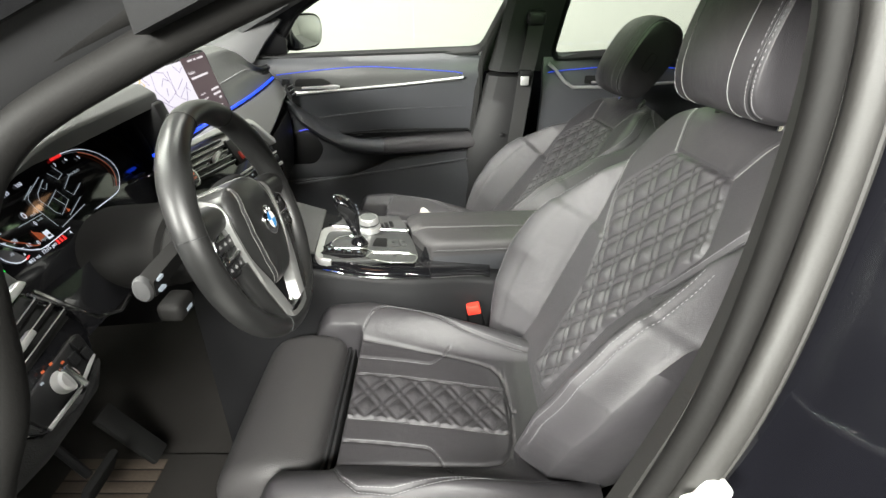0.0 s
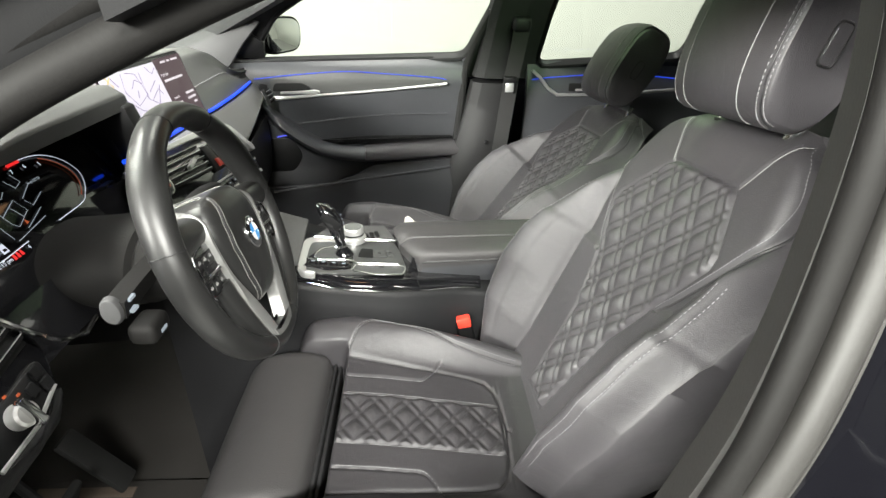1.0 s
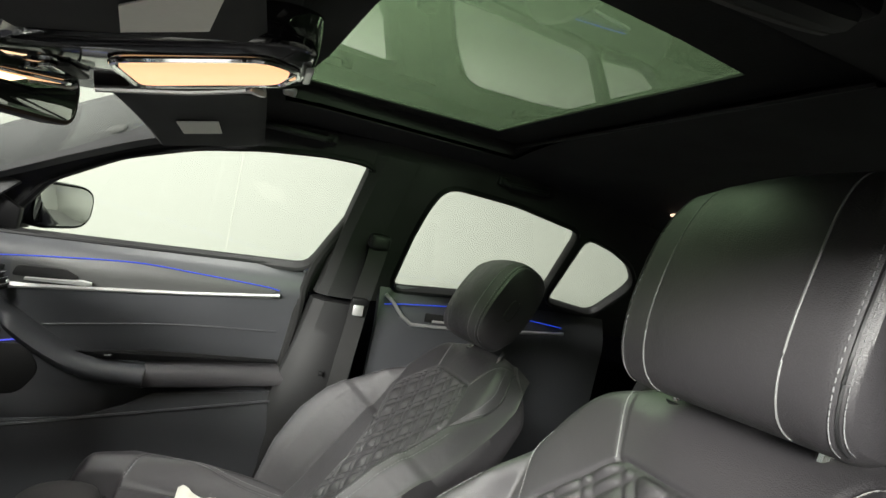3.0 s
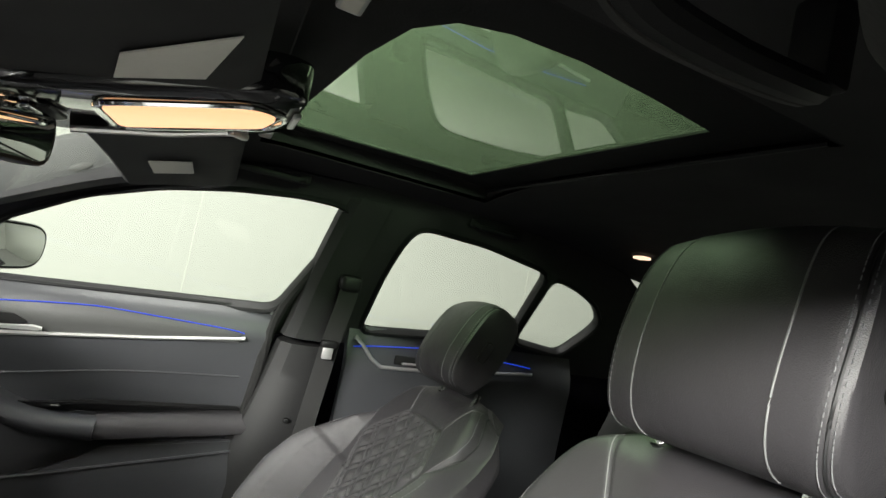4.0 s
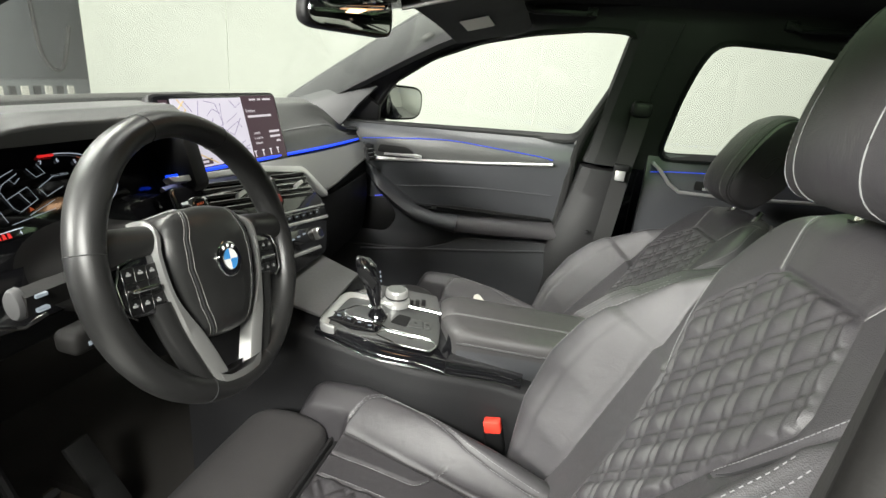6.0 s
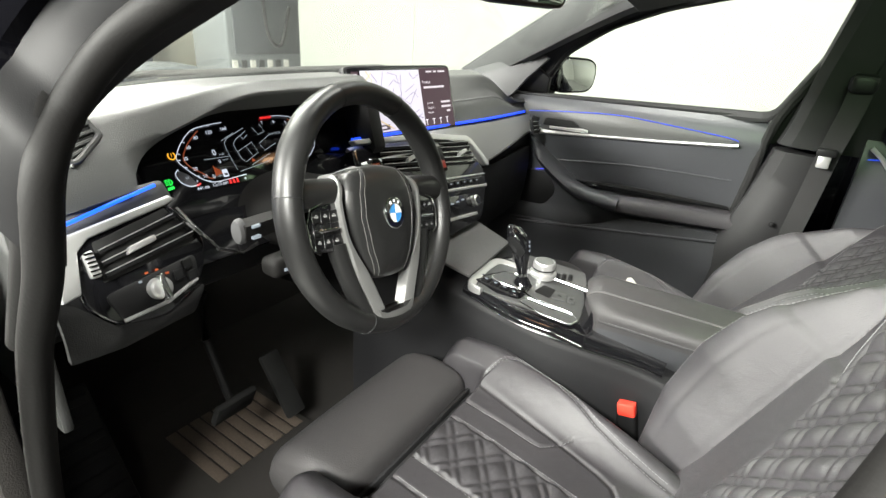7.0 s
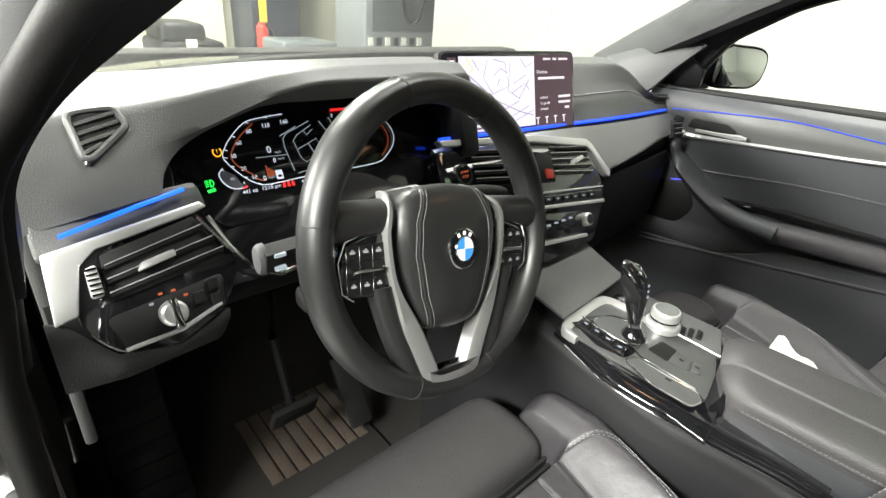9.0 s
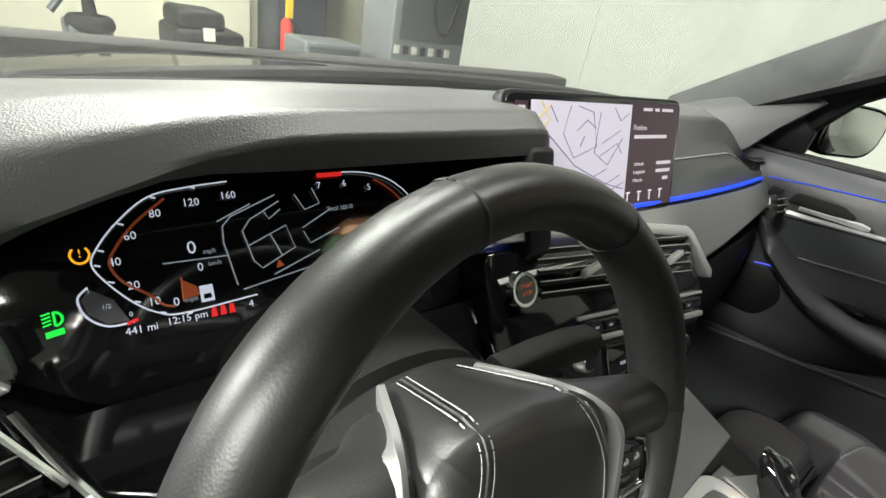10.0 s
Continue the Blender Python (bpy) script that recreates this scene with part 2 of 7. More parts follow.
LABEL_WHITE = material("visor_label", (0.62, 0.60, 0.54), 0.6, grain=200, var=0.05)
RUBBER = material("rubber", (0.011, 0.011, 0.011), 0.8, spec=0.2, grain=300, bump=0.0003)
PANE = glass("clear_glass", (0.93, 0.95, 0.93))
ROOF_GLASS = glass("green_roof_glass", (0.64, 0.78, 0.61), 0.0, 2.0, 0.98)
MIRROR = material("mirror_silver", (0.85, 0.87, 0.85), 0.02, metal=1.0, var=0.01, smear=0)
BLUE_DIM = lit("blue_door_line", (0.012, 0.06, 0.75), 0.9)
BLUE_BRIGHT = lit("bright_blue_line", (0.008, 0.11, 1.0), 1.8)
BLUE_LED = lit("blue_light_line", (0.008, 0.06, 1.0), 1.5)

# ---------------------------------------------------------------- the garage
def flat(name, lo, hi, mat_, label, cat, r=0.0):
    return solo(name, rbox(lo, hi, r), mat_, label, cat, kind="structure")


flat("floor", (-9, -5, -0.12), (7, 5, 0.0), FLOOR_GREY, "smooth grey painted concrete garage floor", "floor")
flat("ceiling", (-9, -5, 3.2), (7, 5, 3.3), CEIL, "dark grey boards of the garage ceiling", "ceiling")
flat("wall_north", (-4.2, 2.85, 0), (7, 3.0, 3.2), WALL_WHITE, "plain white painted wall beside the car", "wall")
# out of view; dark so that the car's paint mirrors little light
flat("wall_south", (-9, -5.0, 0), (7, -4.85, 3.2), WALL_DIM, "unseen wall behind the open door, darkened to keep reflections black", "wall")
flat("wall_east", (6.2, -5, 0), (6.35, 5, 3.2), WALL_WHITE, "plain white painted end wall", "wall")
flat("wall_west", (-8.4, -5, 0), (-8.25, 5, 3.2), WALL_TAN, "beige painted far wall of the workshop", "wall")

JOINT = material("joint_grey", (0.33, 0.34, 0.30), 0.7)
for jx in (-2.80, -0.375, 2.05, 4.5):
    solo("wall_joint", rbox((jx - 0.002, 2.846, 0.0), (jx + 0.002, 2.853, 3.2), 0.0), JOINT, "thin upright joint between white wall boards", "trim", kind="structure")

# ---------------------------------------------------------------- the car's shell
CAR = thing("car_body", "black saloon car body with its driver's door open", "car", (0, 0, 0.0))


def both(pts):
    return [(x, -y, z) for x, y, z in pts]


def side_plane(x, z, sign=1):
    """Where the side glass lies at height z."""
    return (x, sign * (0.75 - 0.6 * (z - 0.98)), z)


WIN_FRONT = [(-0.72, 0.965), (-0.61, 1.10), (-0.475, 1.179), (-0.34, 1.227), (-0.21, 1.255), (-0.08, 1.272), (0.005, 1.274), (0.035, 1.262), (0.042, 1.238), (-0.064, 0.998)]
WIN_REAR = [(0.170, 0.975), (0.178, 1.13), (0.190, 1.206), (0.206, 1.252), (0.232, 1.268), (0.405, 1.262), (0.625, 1.231), (0.62, 1.012)]
WIN_QUARTER = [(0.655, 1.222), (0.76, 1.20), (0.846, 1.168), (0.895, 1.125), (0.89, 1.09), (0.827, 0.995), (0.645, 1.015)]


def frame_band(outline, width_out, width_in, sign, y_off=0.0, deep=0.03):
    """The frame round an opening in the side of the cabin: a closed band of rounded section."""
    pts = [np.array(side_plane(x, z, 1)) for x, z in outline]
    c = sum(pts) / len(pts)
    rings = []
    for i, p in enumerate(pts):
        a, b = pts[i - 1], pts[(i + 1) % len(pts)]
        t = (b - a) / np.linalg.norm(b - a)
        n = np.array([0, 1, 0.6]) / np.hypot(1, 0.6)
        o = np.cross(t, n)
        if o @ (p - c) < 0:
            o = -o
        ring = []
        for u, w in ((-width_in, 0.5), (0, 0.0), (width_out * 0.6, -0.15), (width_out, 0.1), (width_out, 1.0), (0, 1.0), (-width_in, 0.8)):
            q = p + o * u + n * (w * deep + y_off)
            ring.append((q[0], sign * q[1], q[2]))
        rings.append(ring)
    return loft(rings, caps=False, join=True)


def smooth_outline(o, n=72):
    return [(p[0], p[1]) for p in curve_points([(x, z) for x, z in o], n, closed=True)]


def rounded(o, r=0.02, k=4):
    """An outline with its corners rounded."""
    out = []
    n = len(o)
    for i in range(n):
        p, a, b = np.array(o[i], float), np.array(o[i - 1], float), np.array(o[(i + 1) % n], float)
        ra, rb = min(r, np.linalg.norm(a - p) * 0.45), min(r, np.linalg.norm(b - p) * 0.45)
        s, e = p + (a - p) / np.linalg.norm(a - p) * ra, p + (b - p) / np.linalg.norm(b - p) * rb
        for t in np.linspace(0, 1, k):
            out.append(tuple((1 - t) ** 2 * s + 2 * t * (1 - t) * p + t * t * e))
    return out


def side_skin(outer, holes, sign, y0=0.0, thick=0.02):
    """Inner skin of the cabin side round the windows, cut by the openings."""
    bm = bmesh.new()
    edges = []
    for loop in [outer] + holes:
        vs = [bm.verts.new(Vector(side_plane(x, z, 1))) for x, z in loop]
        edges += [bm.edges.new((vs[i], vs[(i + 1) % len(vs)])) for i in range(len(vs))]
    bmesh.ops.triangle_fill(bm, use_beauty=True, use_dissolve=False, edges=edges)
    ex = bmesh.ops.extrude_face_region(bm, geom=bm.faces[:])
    d = Vector((0, 1, 0.6)).normalized() * thick
    bmesh.ops.translate(bm, vec=d, verts=[g for g in ex["geom"] if isinstance(g, bmesh.types.BMVert)])
    for v in bm.verts:
        v.co.y = sign * (v.co.y + y0)
    return bm


W1, W2, W3 = rounded(WIN_FRONT, 0.03), rounded(WIN_REAR, 0.03), rounded(WIN_QUARTER, 0.03)
OUTER = [(-0.86, 0.93), (-0.66, 1.135), (-0.50, 1.225), (-0.35, 1.285), (-0.15, 1.32), (0.10, 1.335), (0.40, 1.332), (0.70, 1.312), (0.90, 1.275), (1.10, 1.18), (1.25, 1.04), (1.25, 0.93)]
part("side_frame", side_skin(OUTER, [W1, W2, W3], 1, 0.0), HEADLINER, CAR, "black cloth-covered window surround")
for o, nm in ((W1, "window_seal"), (W2, "window_seal"), (W3, "window_seal")):
    part(nm, frame_band(o, 0.012, 0.004, 1, -0.006), PLASTIC, CAR)
part("side_frame", side_skin([(0.12, 0.93), (0.12, 1.335), (0.40, 1.332), (0.70, 1.312), (0.90, 1.275), (1.10, 1.18), (1.25, 1.04), (1.25, 0.93)], [W2, W3], -1), HEADLINER, CAR, "black cloth-covered window surround")
for o in (W2, W3):
    part("window_seal", frame_band(o, 0.012, 0.004, -1, -0.006), PLASTIC, CAR)


def side_pane(name, outline, sign):
    d = Vector((0, sign, 0.6)).normalized()
    ob = part(name, plate([Vector(side_plane(x, z, sign)) + d * 0.012 for x, z in outline], d * 0.004), PANE, CAR, "clear side glass")
    ob.visible_shadow = False
    return ob


side_pane("front_side_glass", W1, 1)
side_pane("rear_side_glass", W2, 1)
side_pane("quarter_glass", W3, 1)
side_pane("rear_side_glass", W2, -1)
side_pane("quarter_glass", W3, -1)

# chrome edge on the rear rim of the front side window and the slim pillar behind the rear door glass
part("window_chrome", tube([side_plane(x, z) for x, z in ((-0.066, 0.985), (-0.01, 1.115), (0.042, 1.232), (0.036, 1.262), (0.006, 1.275), (-0.10, 1.272))], 0.004, 6), SILVER, CAR, "thin bright metal window edge")

# windscreen and its frame


def windscreen(u, v):
    """u across, v up; bowed."""
    x = -1.0 + 0.60 * v + 0.10 * (2 * u - 1) ** 2 * (1 - 0.3 * v)
    y = (2 * u - 1) * (0.66 - 0.10 * v)
    z = 1.01 + 0.31 * v - 0.03 * (2 * u - 1) ** 2
    return (x, y, z)


ob = part("windscreen_glass", sheet(windscreen, np.linspace(0, 1, 17), np.linspace(0, 1, 9), 0.005), PANE, CAR, "clear curved windscreen")
ob.visible_shadow = False

# A pillar trim on the passenger side, from dash to roof
APIL = [(-0.93, 0.655, 1.00), (-0.78, 0.625, 1.085), (-0.66, 0.600, 1.15), (-0.55, 0.578, 1.21), (-0.44, 0.560, 1.265), (-0.34, 0.545, 1.30)]


def pillar(line, sign, w0, w1):
    rings = []
    pts = curve_points(line, 20)
    for i, p in enumerate(pts):
        t = i / (len(pts) - 1)
        w = w0 + (w1 - w0) * t
        p = np.array(p)
        up = np.array([0.45, 0, -0.89]) * w
        inn = np.array([0, -1, -0.15])
        ring = [p + up * a + inn * b for a, b in ((-0.5, 0.0), (-0.42, 0.014), (0.0, 0.022), (0.42, 0.010), (0.55, -0.02), (0.5, -0.045), (-0.5, -0.03))]
        rings.append([(q[0], sign * q[1], q[2]) for q in ring])
    return loft(rings)


ap = part("pillar_trim", pillar(APIL, 1, 0.075, 0.11), TRIM_GREY, CAR, "dark grey cloth-grained windscreen pillar")
FOOT = [(-0.925, 0.566, 1.010), (-0.896, 0.560, 0.972), (-0.823, 0.571, 0.956), (-0.756, 0.588, 0.958), (-0.731, 0.600, 0.982), (-0.700, 0.622, 1.030), (-0.650, 0.652, 1.090), (-0.690, 0.640, 1.100), (-0.780, 0.612, 1.072), (-0.860, 0.588, 1.042)]
part("pillar_foot", plate([Vector(p) for p in FOOT], (-0.003, 0.014, -0.004), 0.003, 2), TRIM_GREY, CAR, "dark grey foot of the pillar trim")
part("airbag_badge", plate(rounded_poly := [(-0.478 + 0.017 * c + 0.004 * s, 0.547, 1.229 + 0.009 * s + 0.006 * c) for c, s in [(math.cos(a), math.sin(a)) for a in np.linspace(0, 2 * math.pi, 14, endpoint=False)]], (0, -0.002, 0), 0.0006), FLANGE, ap, "small grey oval cap")

# roof lining: one curved sheet with the opening of the glass roof


def roof_z(x, y):
    return 1.385 - 0.25 * (abs(y) / 0.62) ** 2.6 * 0.30 - 0.16 * max(0.0, -x - 0.10) ** 1.6 - 0.10 * max(0.0, x - 0.35) ** 1.6


xs = [-0.42, -0.36, -0.30, -0.24, -0.19, -0.12, -0.04, 0.04, 0.12, 0.20, 0.31] + list(np.linspace(0.38, 1.25, 12))
ys = list(np.linspace(-0.60, -0.28, 8)) + list(np.linspace(-0.20, 0.38, 9)) + list(np.linspace(0.45, 0.60, 5))
bm = bmesh.new()
grid = {}
for i, x in enumerate(xs):
    for j, y in enumerate(ys):
        grid[i, j] = bm.verts.new((x, y, roof_z(x, y)))
for i in range(len(xs) - 1):
    for j in range(len(ys) - 1):
        if not (-0.19 <= xs[i] < 0.31 and -0.28 <= ys[j] + 1e-6 and ys[j] < 0.449):
            bm.faces.new((grid[i, j], grid[i + 1, j], grid[i + 1, j + 1], grid[i, j + 1]))
ex = bmesh.ops.extrude_face_region(bm, geom=bm.faces[:])
bmesh.ops.translate(bm, vec=(0, 0, 0.008), verts=[g for g in ex["geom"] if isinstance(g, bmesh.types.BMVert)])
roof = part("roof_lining", bm, HEADLINER, CAR, "black cloth roof lining")
rim = [(x, -0.28) for x in xs[4:11]] + [(0.31, y) for y in ys[8:17]] + [(x, 0.45) for x in xs[10:3:-1]] + [(-0.19, y) for y in ys[16:7:-1]]
rings = []
for x, y in rim:
    ox, oy = (0.010 if x > 0.30 else -0.010 if x < -0.18 else 0.0), (0.010 if y > 0.44 else -0.010 if y < -0.27 else 0.0)
    z = roof_z(x, y)
    rings.append([(x, y, z - 0.001), (x, y, 1.388), (x + ox, y + oy, 1.388), (x + ox, y + oy, z + 0.004)])
part("opening_lip", loft(rings, caps=False, join=True), HEADLINER, CAR)
# frame of the glass roof, with its rounded front corner, and the glass on it
SUNROOF = [(-0.170, 0.415), (-0.140, 0.215), (-0.118, -0.030), (-0.099, -0.132), (-0.071, -0.175), (-0.025, -0.194), (0.048, -0.200), (0.145, -0.192), (0.248, -0.178), (0.236, 0.100), (0.230, 0.384)]
bm = bmesh.new()
edges = []
for loop in ([(-0.20, -0.29), (0.32, -0.29), (0.32, 0.46), (-0.20, 0.46)], SUNROOF):
    vs = [bm.verts.new((x, y, 1.389)) for x, y in loop]
    edges += [bm.edges.new((vs[i], vs[(i + 1) % len(vs)])) for i in range(len(vs))]
bmesh.ops.triangle_fill(bm, use_beauty=True, use_dissolve=False, edges=edges)
ex = bmesh.ops.extrude_face_region(bm, geom=bm.faces[:])
bmesh.ops.translate(bm, vec=(0, 0, 0.003), verts=[g for g in ex["geom"] if isinstance(g, bmesh.types.BMVert)])
part("sunroof_frame", bm, RUBBER, CAR, "black frame round the sunroof glass")
part("roof_glass", plate([(-0.20, -0.29, 1.3935), (0.32, -0.29, 1.3935), (0.32, 0.46, 1.3935), (-0.20, 0.46, 1.3935)], (0, 0, 0.004)), ROOF_GLASS, CAR, "green-tinted sunroof glass")
part("sunroof_seal", tube([(0.305, y, 1.378) for y in np.linspace(-0.27, 0.44, 12)], 0.0035, 6), PLASTIC, CAR)
part("windscreen_band", tube([(-0.995 + 0.10 * (y / 0.66) ** 2, y, 1.030 - 0.028 * (y / 0.66) ** 2) for y in np.linspace(-0.64, 0.64, 30)], 0.014, 8, flat=0.7), RUBBER, CAR, "black band along the windscreen foot")

# belt-high lower sides, floor pan, bulkhead and rear of the cabin
part("floor_carpet", rbox((-1.35, -0.70, 0.20), (1.3, 0.74, 0.24), 0.01), CARPET, CAR, "black carpeted floor pan")
part("bulkhead", rbox((-1.38, -0.70, 0.22), (-1.30, 0.74, 1.0), 0.01), CARPET, CAR)
part("far_sill", rbox((-1.0, 0.70, 0.22), (1.25, 0.82, 0.42), 0.02), PLASTIC, CAR)
part("near_sill", rbox((-0.95, -0.80, 0.26), (0.10, -0.66, 0.40), 0.03, 3), PLASTIC, CAR, "black plastic door sill")
part("rear_shelf", rbox((1.05, -0.62, 0.93), (1.45, 0.62, 0.965), 0.01), HEADLINER, CAR)
part("footwell_side", rbox((-1.32, -0.735, 0.24), (-0.70, -0.70, 0.93), 0.01), CARPET, CAR)


def rear_screen(u, v):
    return (1.02 + 0.42 * (1 - v), (2 * u - 1) * (0.60 - 0.08 * v), 0.98 + 0.26 * v)


ob = part("rear_screen_glass", sheet(rear_screen, np.linspace(0, 1, 9), np.linspace(0, 1, 5), 0.005), PANE, CAR)
ob.visible_shadow = False

# passenger B pillar: upper cloth, lower trim panel, belt
BP = [(0.075, 0.565, 1.30), (0.065, 0.60, 1.24), (0.045, 0.655, 1.12), (0.03, 0.70, 1.0), (0.02, 0.705, 0.93), (0.0, 0.70, 0.80), (-0.03, 0.69, 0.66), (-0.06, 0.685, 0.50), (-0.08, 0.68, 0.36)]


def b_pillar(sign, top, bottom):
    rings = []
    pts = [p for p in curve_points(BP, 52)]
    for i, p in enumerate(pts):
        if not bottom <= p[2] <= top:
            continue
        t = i / (len(pts) - 1)
        w = 0.055 + 0.035 * smoothstep(0.35, 0.9, t)
        rings.append([(p[0] + a * w, sign * (p[1] + b), p[2]) for a, b in ((-1.0, 0.03), (-0.9, -0.006), (-0.5, -0.028), (0.3, -0.032), (0.9, -0.02), (1.1, 0.03), (0.8, 0.06), (-0.8, 0.06))])
    return loft(rings)


bp = part("centre_pillar", b_pillar(1, 1.31, 0.935), HEADLINER, CAR, "black cloth-covered upper centre pillar")
part("lower_pillar_trim", b_pillar(1, 0.935, 0.30), PILLAR_LOW, CAR, "dark grey plastic lower pillar trim")
part("door_opening_seal", tube(curve_points([(0.07, 0.60, 1.28), (0.0, 0.665, 1.12), (-0.055, 0.722, 0.98), (-0.075, 0.722, 0.80), (-0.10, 0.715, 0.62), (-0.16, 0.705, 0.50), (-0.26, 0.70, 0.44)], 28), 0.012, 8), RUBBER, CAR, "black rubber door seal")
ob = part("belt_guide", rbox((0.055, 0.582, 1.085), (0.105, 0.625, 1.125), 0.012, 3), PLASTIC, bp)
part("belt_strap", loft([[(x0 - 0.022, y0, z0), (x0 + 0.022, y0 - 0.004, z0), (x0 + 0.022, y0 - 0.002, z0), (x0 - 0.022, y0 + 0.002, z0)] for x0, y0, z0 in ((0.08, 0.585, 1.12), (0.078, 0.607, 1.05), (0.068, 0.628, 0.95), (0.062, 0.640, 0.85), (0.05, 0.645, 0.70), (0.04, 0.65, 0.52))]), BELT, CAR, "black seat belt webbing")
tg = part("belt_tongue", rbox((0.050, 0.606, 0.918), (0.075, 0.616, 0.945), 0.003), SILVER, CAR, "bright metal belt tongue")
part("tongue_grip", rbox((0.043, 0.602, 0.945), (0.082, 0.622, 0.962), 0.004), PLASTIC, tg)
part("pillar_button", moved(rbox((-0.006, -0.004, -0.006), (0.006, 0.004, 0.006), 0.003), pose(0.01, 0.655, 0.752)), PLASTIC, bp)

# driver side: door opening rubber along A pillar, roof and B pillar, with the painted flange behind it
SEAL_A = [(-0.60, -0.715, 0.42), (-0.60, -0.715, 0.62), (-0.545, -0.703, 0.84), (-0.50, -0.69, 0.95), (-0.49, -0.677, 1.03), (-0.505, -0.643, 1.078), (-0.48, -0.610, 1.128), (-0.39, -0.585, 1.178), (-0.29, -0.578, 1.222), (-0.19, -0.575, 1.262), (-0.10, -0.58, 1.285)]
SEAL_B = [(-0.10, -0.58, 1.285), (-0.02, -0.605, 1.275), (0.018, -0.640, 1.240), (0.022, -0.665, 1.18), (0.01, -0.69, 1.08), (-0.015, -0.715, 0.98), (-0.045, -0.725, 0.88), (-0.08, -0.725, 0.74), (-0.10, -0.72, 0.60), (-0.13, -0.72, 0.46)]
line = curve_points(SEAL_A + SEAL_B[1:], 240)
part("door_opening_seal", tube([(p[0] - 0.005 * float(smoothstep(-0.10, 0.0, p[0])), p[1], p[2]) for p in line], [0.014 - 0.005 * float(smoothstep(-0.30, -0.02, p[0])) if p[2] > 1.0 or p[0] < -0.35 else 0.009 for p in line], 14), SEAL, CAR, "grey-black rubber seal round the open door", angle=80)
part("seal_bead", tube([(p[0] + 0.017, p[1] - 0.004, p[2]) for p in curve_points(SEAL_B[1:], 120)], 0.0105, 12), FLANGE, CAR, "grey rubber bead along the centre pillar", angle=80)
part("seal_lip", tube([(p[0] - 0.022, p[1] + 0.006, p[2] + 0.020) for p in curve_points(SEAL_A[2:], 160)], 0.016, 12), SEAL, CAR, angle=80)
rings = []
for p in curve_points(SEAL_A[3:], 120):
    up = float(smoothstep(1.06, 1.15, p[2]))
    rings.append([(p[0] + a, p[1] + b * (1 - d * (1 - up)), p[2] + c) for a, b, c, d in ((0.004, 0.006, 0.006, 0), (-0.004, 0.030, 0.0, 0.6), (-0.010, 0.050, -0.004, 0.6), (-0.050, 0.055, 0.020, 0.5), (-0.090, 0.040, 0.050, 0.25), (-0.095, 0.0, 0.062, 0), (-0.050, -0.02, 0.052, 0), (-0.010, -0.010, 0.026, 0))])
# black instead of the far pillar's grey: this side's shade is in the colour
part("near_pillar_trim", loft(rings), PLASTIC, CAR, "windscreen pillar trim, blacker than the far one to hold its shade")
rings = []
for p in curve_points(SEAL_A[4:] + SEAL_B[1:3], 40):
    rings.append([(p[0] + a, p[1] + b, p[2] + c) for a, b, c in ((-0.03, 0.0, 0.040), (-0.03, -0.03, 0.036), (-0.05, -0.055, 0.055), (-0.085, -0.06, 0.09), (-0.14, -0.03, 0.12), (-0.12, 0.03, 0.10))])
part("painted_pillar", loft(rings), PAINT, CAR, "glossy black painted windscreen pillar")
rings = []
for x in np.linspace(-0.38, 1.15, 24):
    z0 = float(np.interp(x, [-0.39, -0.29, -0.19, -0.10, 0.30, 0.70, 1.15], [1.182, 1.226, 1.266, 1.284, 1.280, 1.270, 1.20]))
    z1 = roof_z(x, 0.60) + 0.022
    rings.append([(x, -0.575, z0), (x, -0.612, z0 + 0.004), (x, -0.628, max(z1, z0 + 0.02)), (x, -0.575, max(z1, z0 + 0.02) + 0.010), (x, -0.548, max(z1 - 0.012, z0 + 0.012))])
part("roof_side_rail", loft(rings), PLASTIC, CAR, "black rail along the roof edge", angle=50)
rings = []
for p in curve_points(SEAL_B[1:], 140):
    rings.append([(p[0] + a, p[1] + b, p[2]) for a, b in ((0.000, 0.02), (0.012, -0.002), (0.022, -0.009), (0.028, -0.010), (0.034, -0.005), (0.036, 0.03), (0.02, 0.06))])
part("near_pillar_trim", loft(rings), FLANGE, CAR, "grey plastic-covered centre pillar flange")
rings = []
for p in curve_points(SEAL_B[2:], 120):
    t = (1.24 - p[2]) / 0.8
    rings.append([(p[0] + a, p[1] + b, p[2]) for a, b in ((0.034, 0.03), (0.037, 0.012), (0.044, 0.010), (0.054, 0.006), (0.066, -0.006), (0.088, -0.028), (0.16, -0.075 - 0.04 * t), (0.30, -0.10 - 0.10 * t), (0.55, -0.13 - 0.12 * t), (1.1, -0.14 - 0.12 * t), (1.1, 0.0), (0.5, 0.04))])
part("rear_door_outside", loft(rings), PAINT, CAR, "glossy black painted rear door")
# bright tube standing in for the reflected light streaks on the black door
part("highlight_streak", tube([(p[0] + 0.125, p[1] - 0.072 - 0.03 * (1.24 - p[2]) / 0.8, p[2]) for p in curve_points(SEAL_B[2:], 30)], 0.006, 6), CHROME, CAR)
part("roof_skin", sheet(lambda u, v: (u, v, roof_z(u, 0) + 0.022 - 0.08 * (abs(v) / 0.62) ** 3), list(np.linspace(-0.45, -0.205, 5)), np.linspace(-0.62, 0.62, 13), 0.01), PAINT, CAR)
part("roof_skin", sheet(lambda u, v: (u, v, roof_z(u, 0) + 0.022 - 0.08 * (abs(v) / 0.62) ** 3), list(np.linspace(0.325, 1.15, 9)), np.linspace(-0.62, 0.62, 13), 0.01), PAINT, CAR)
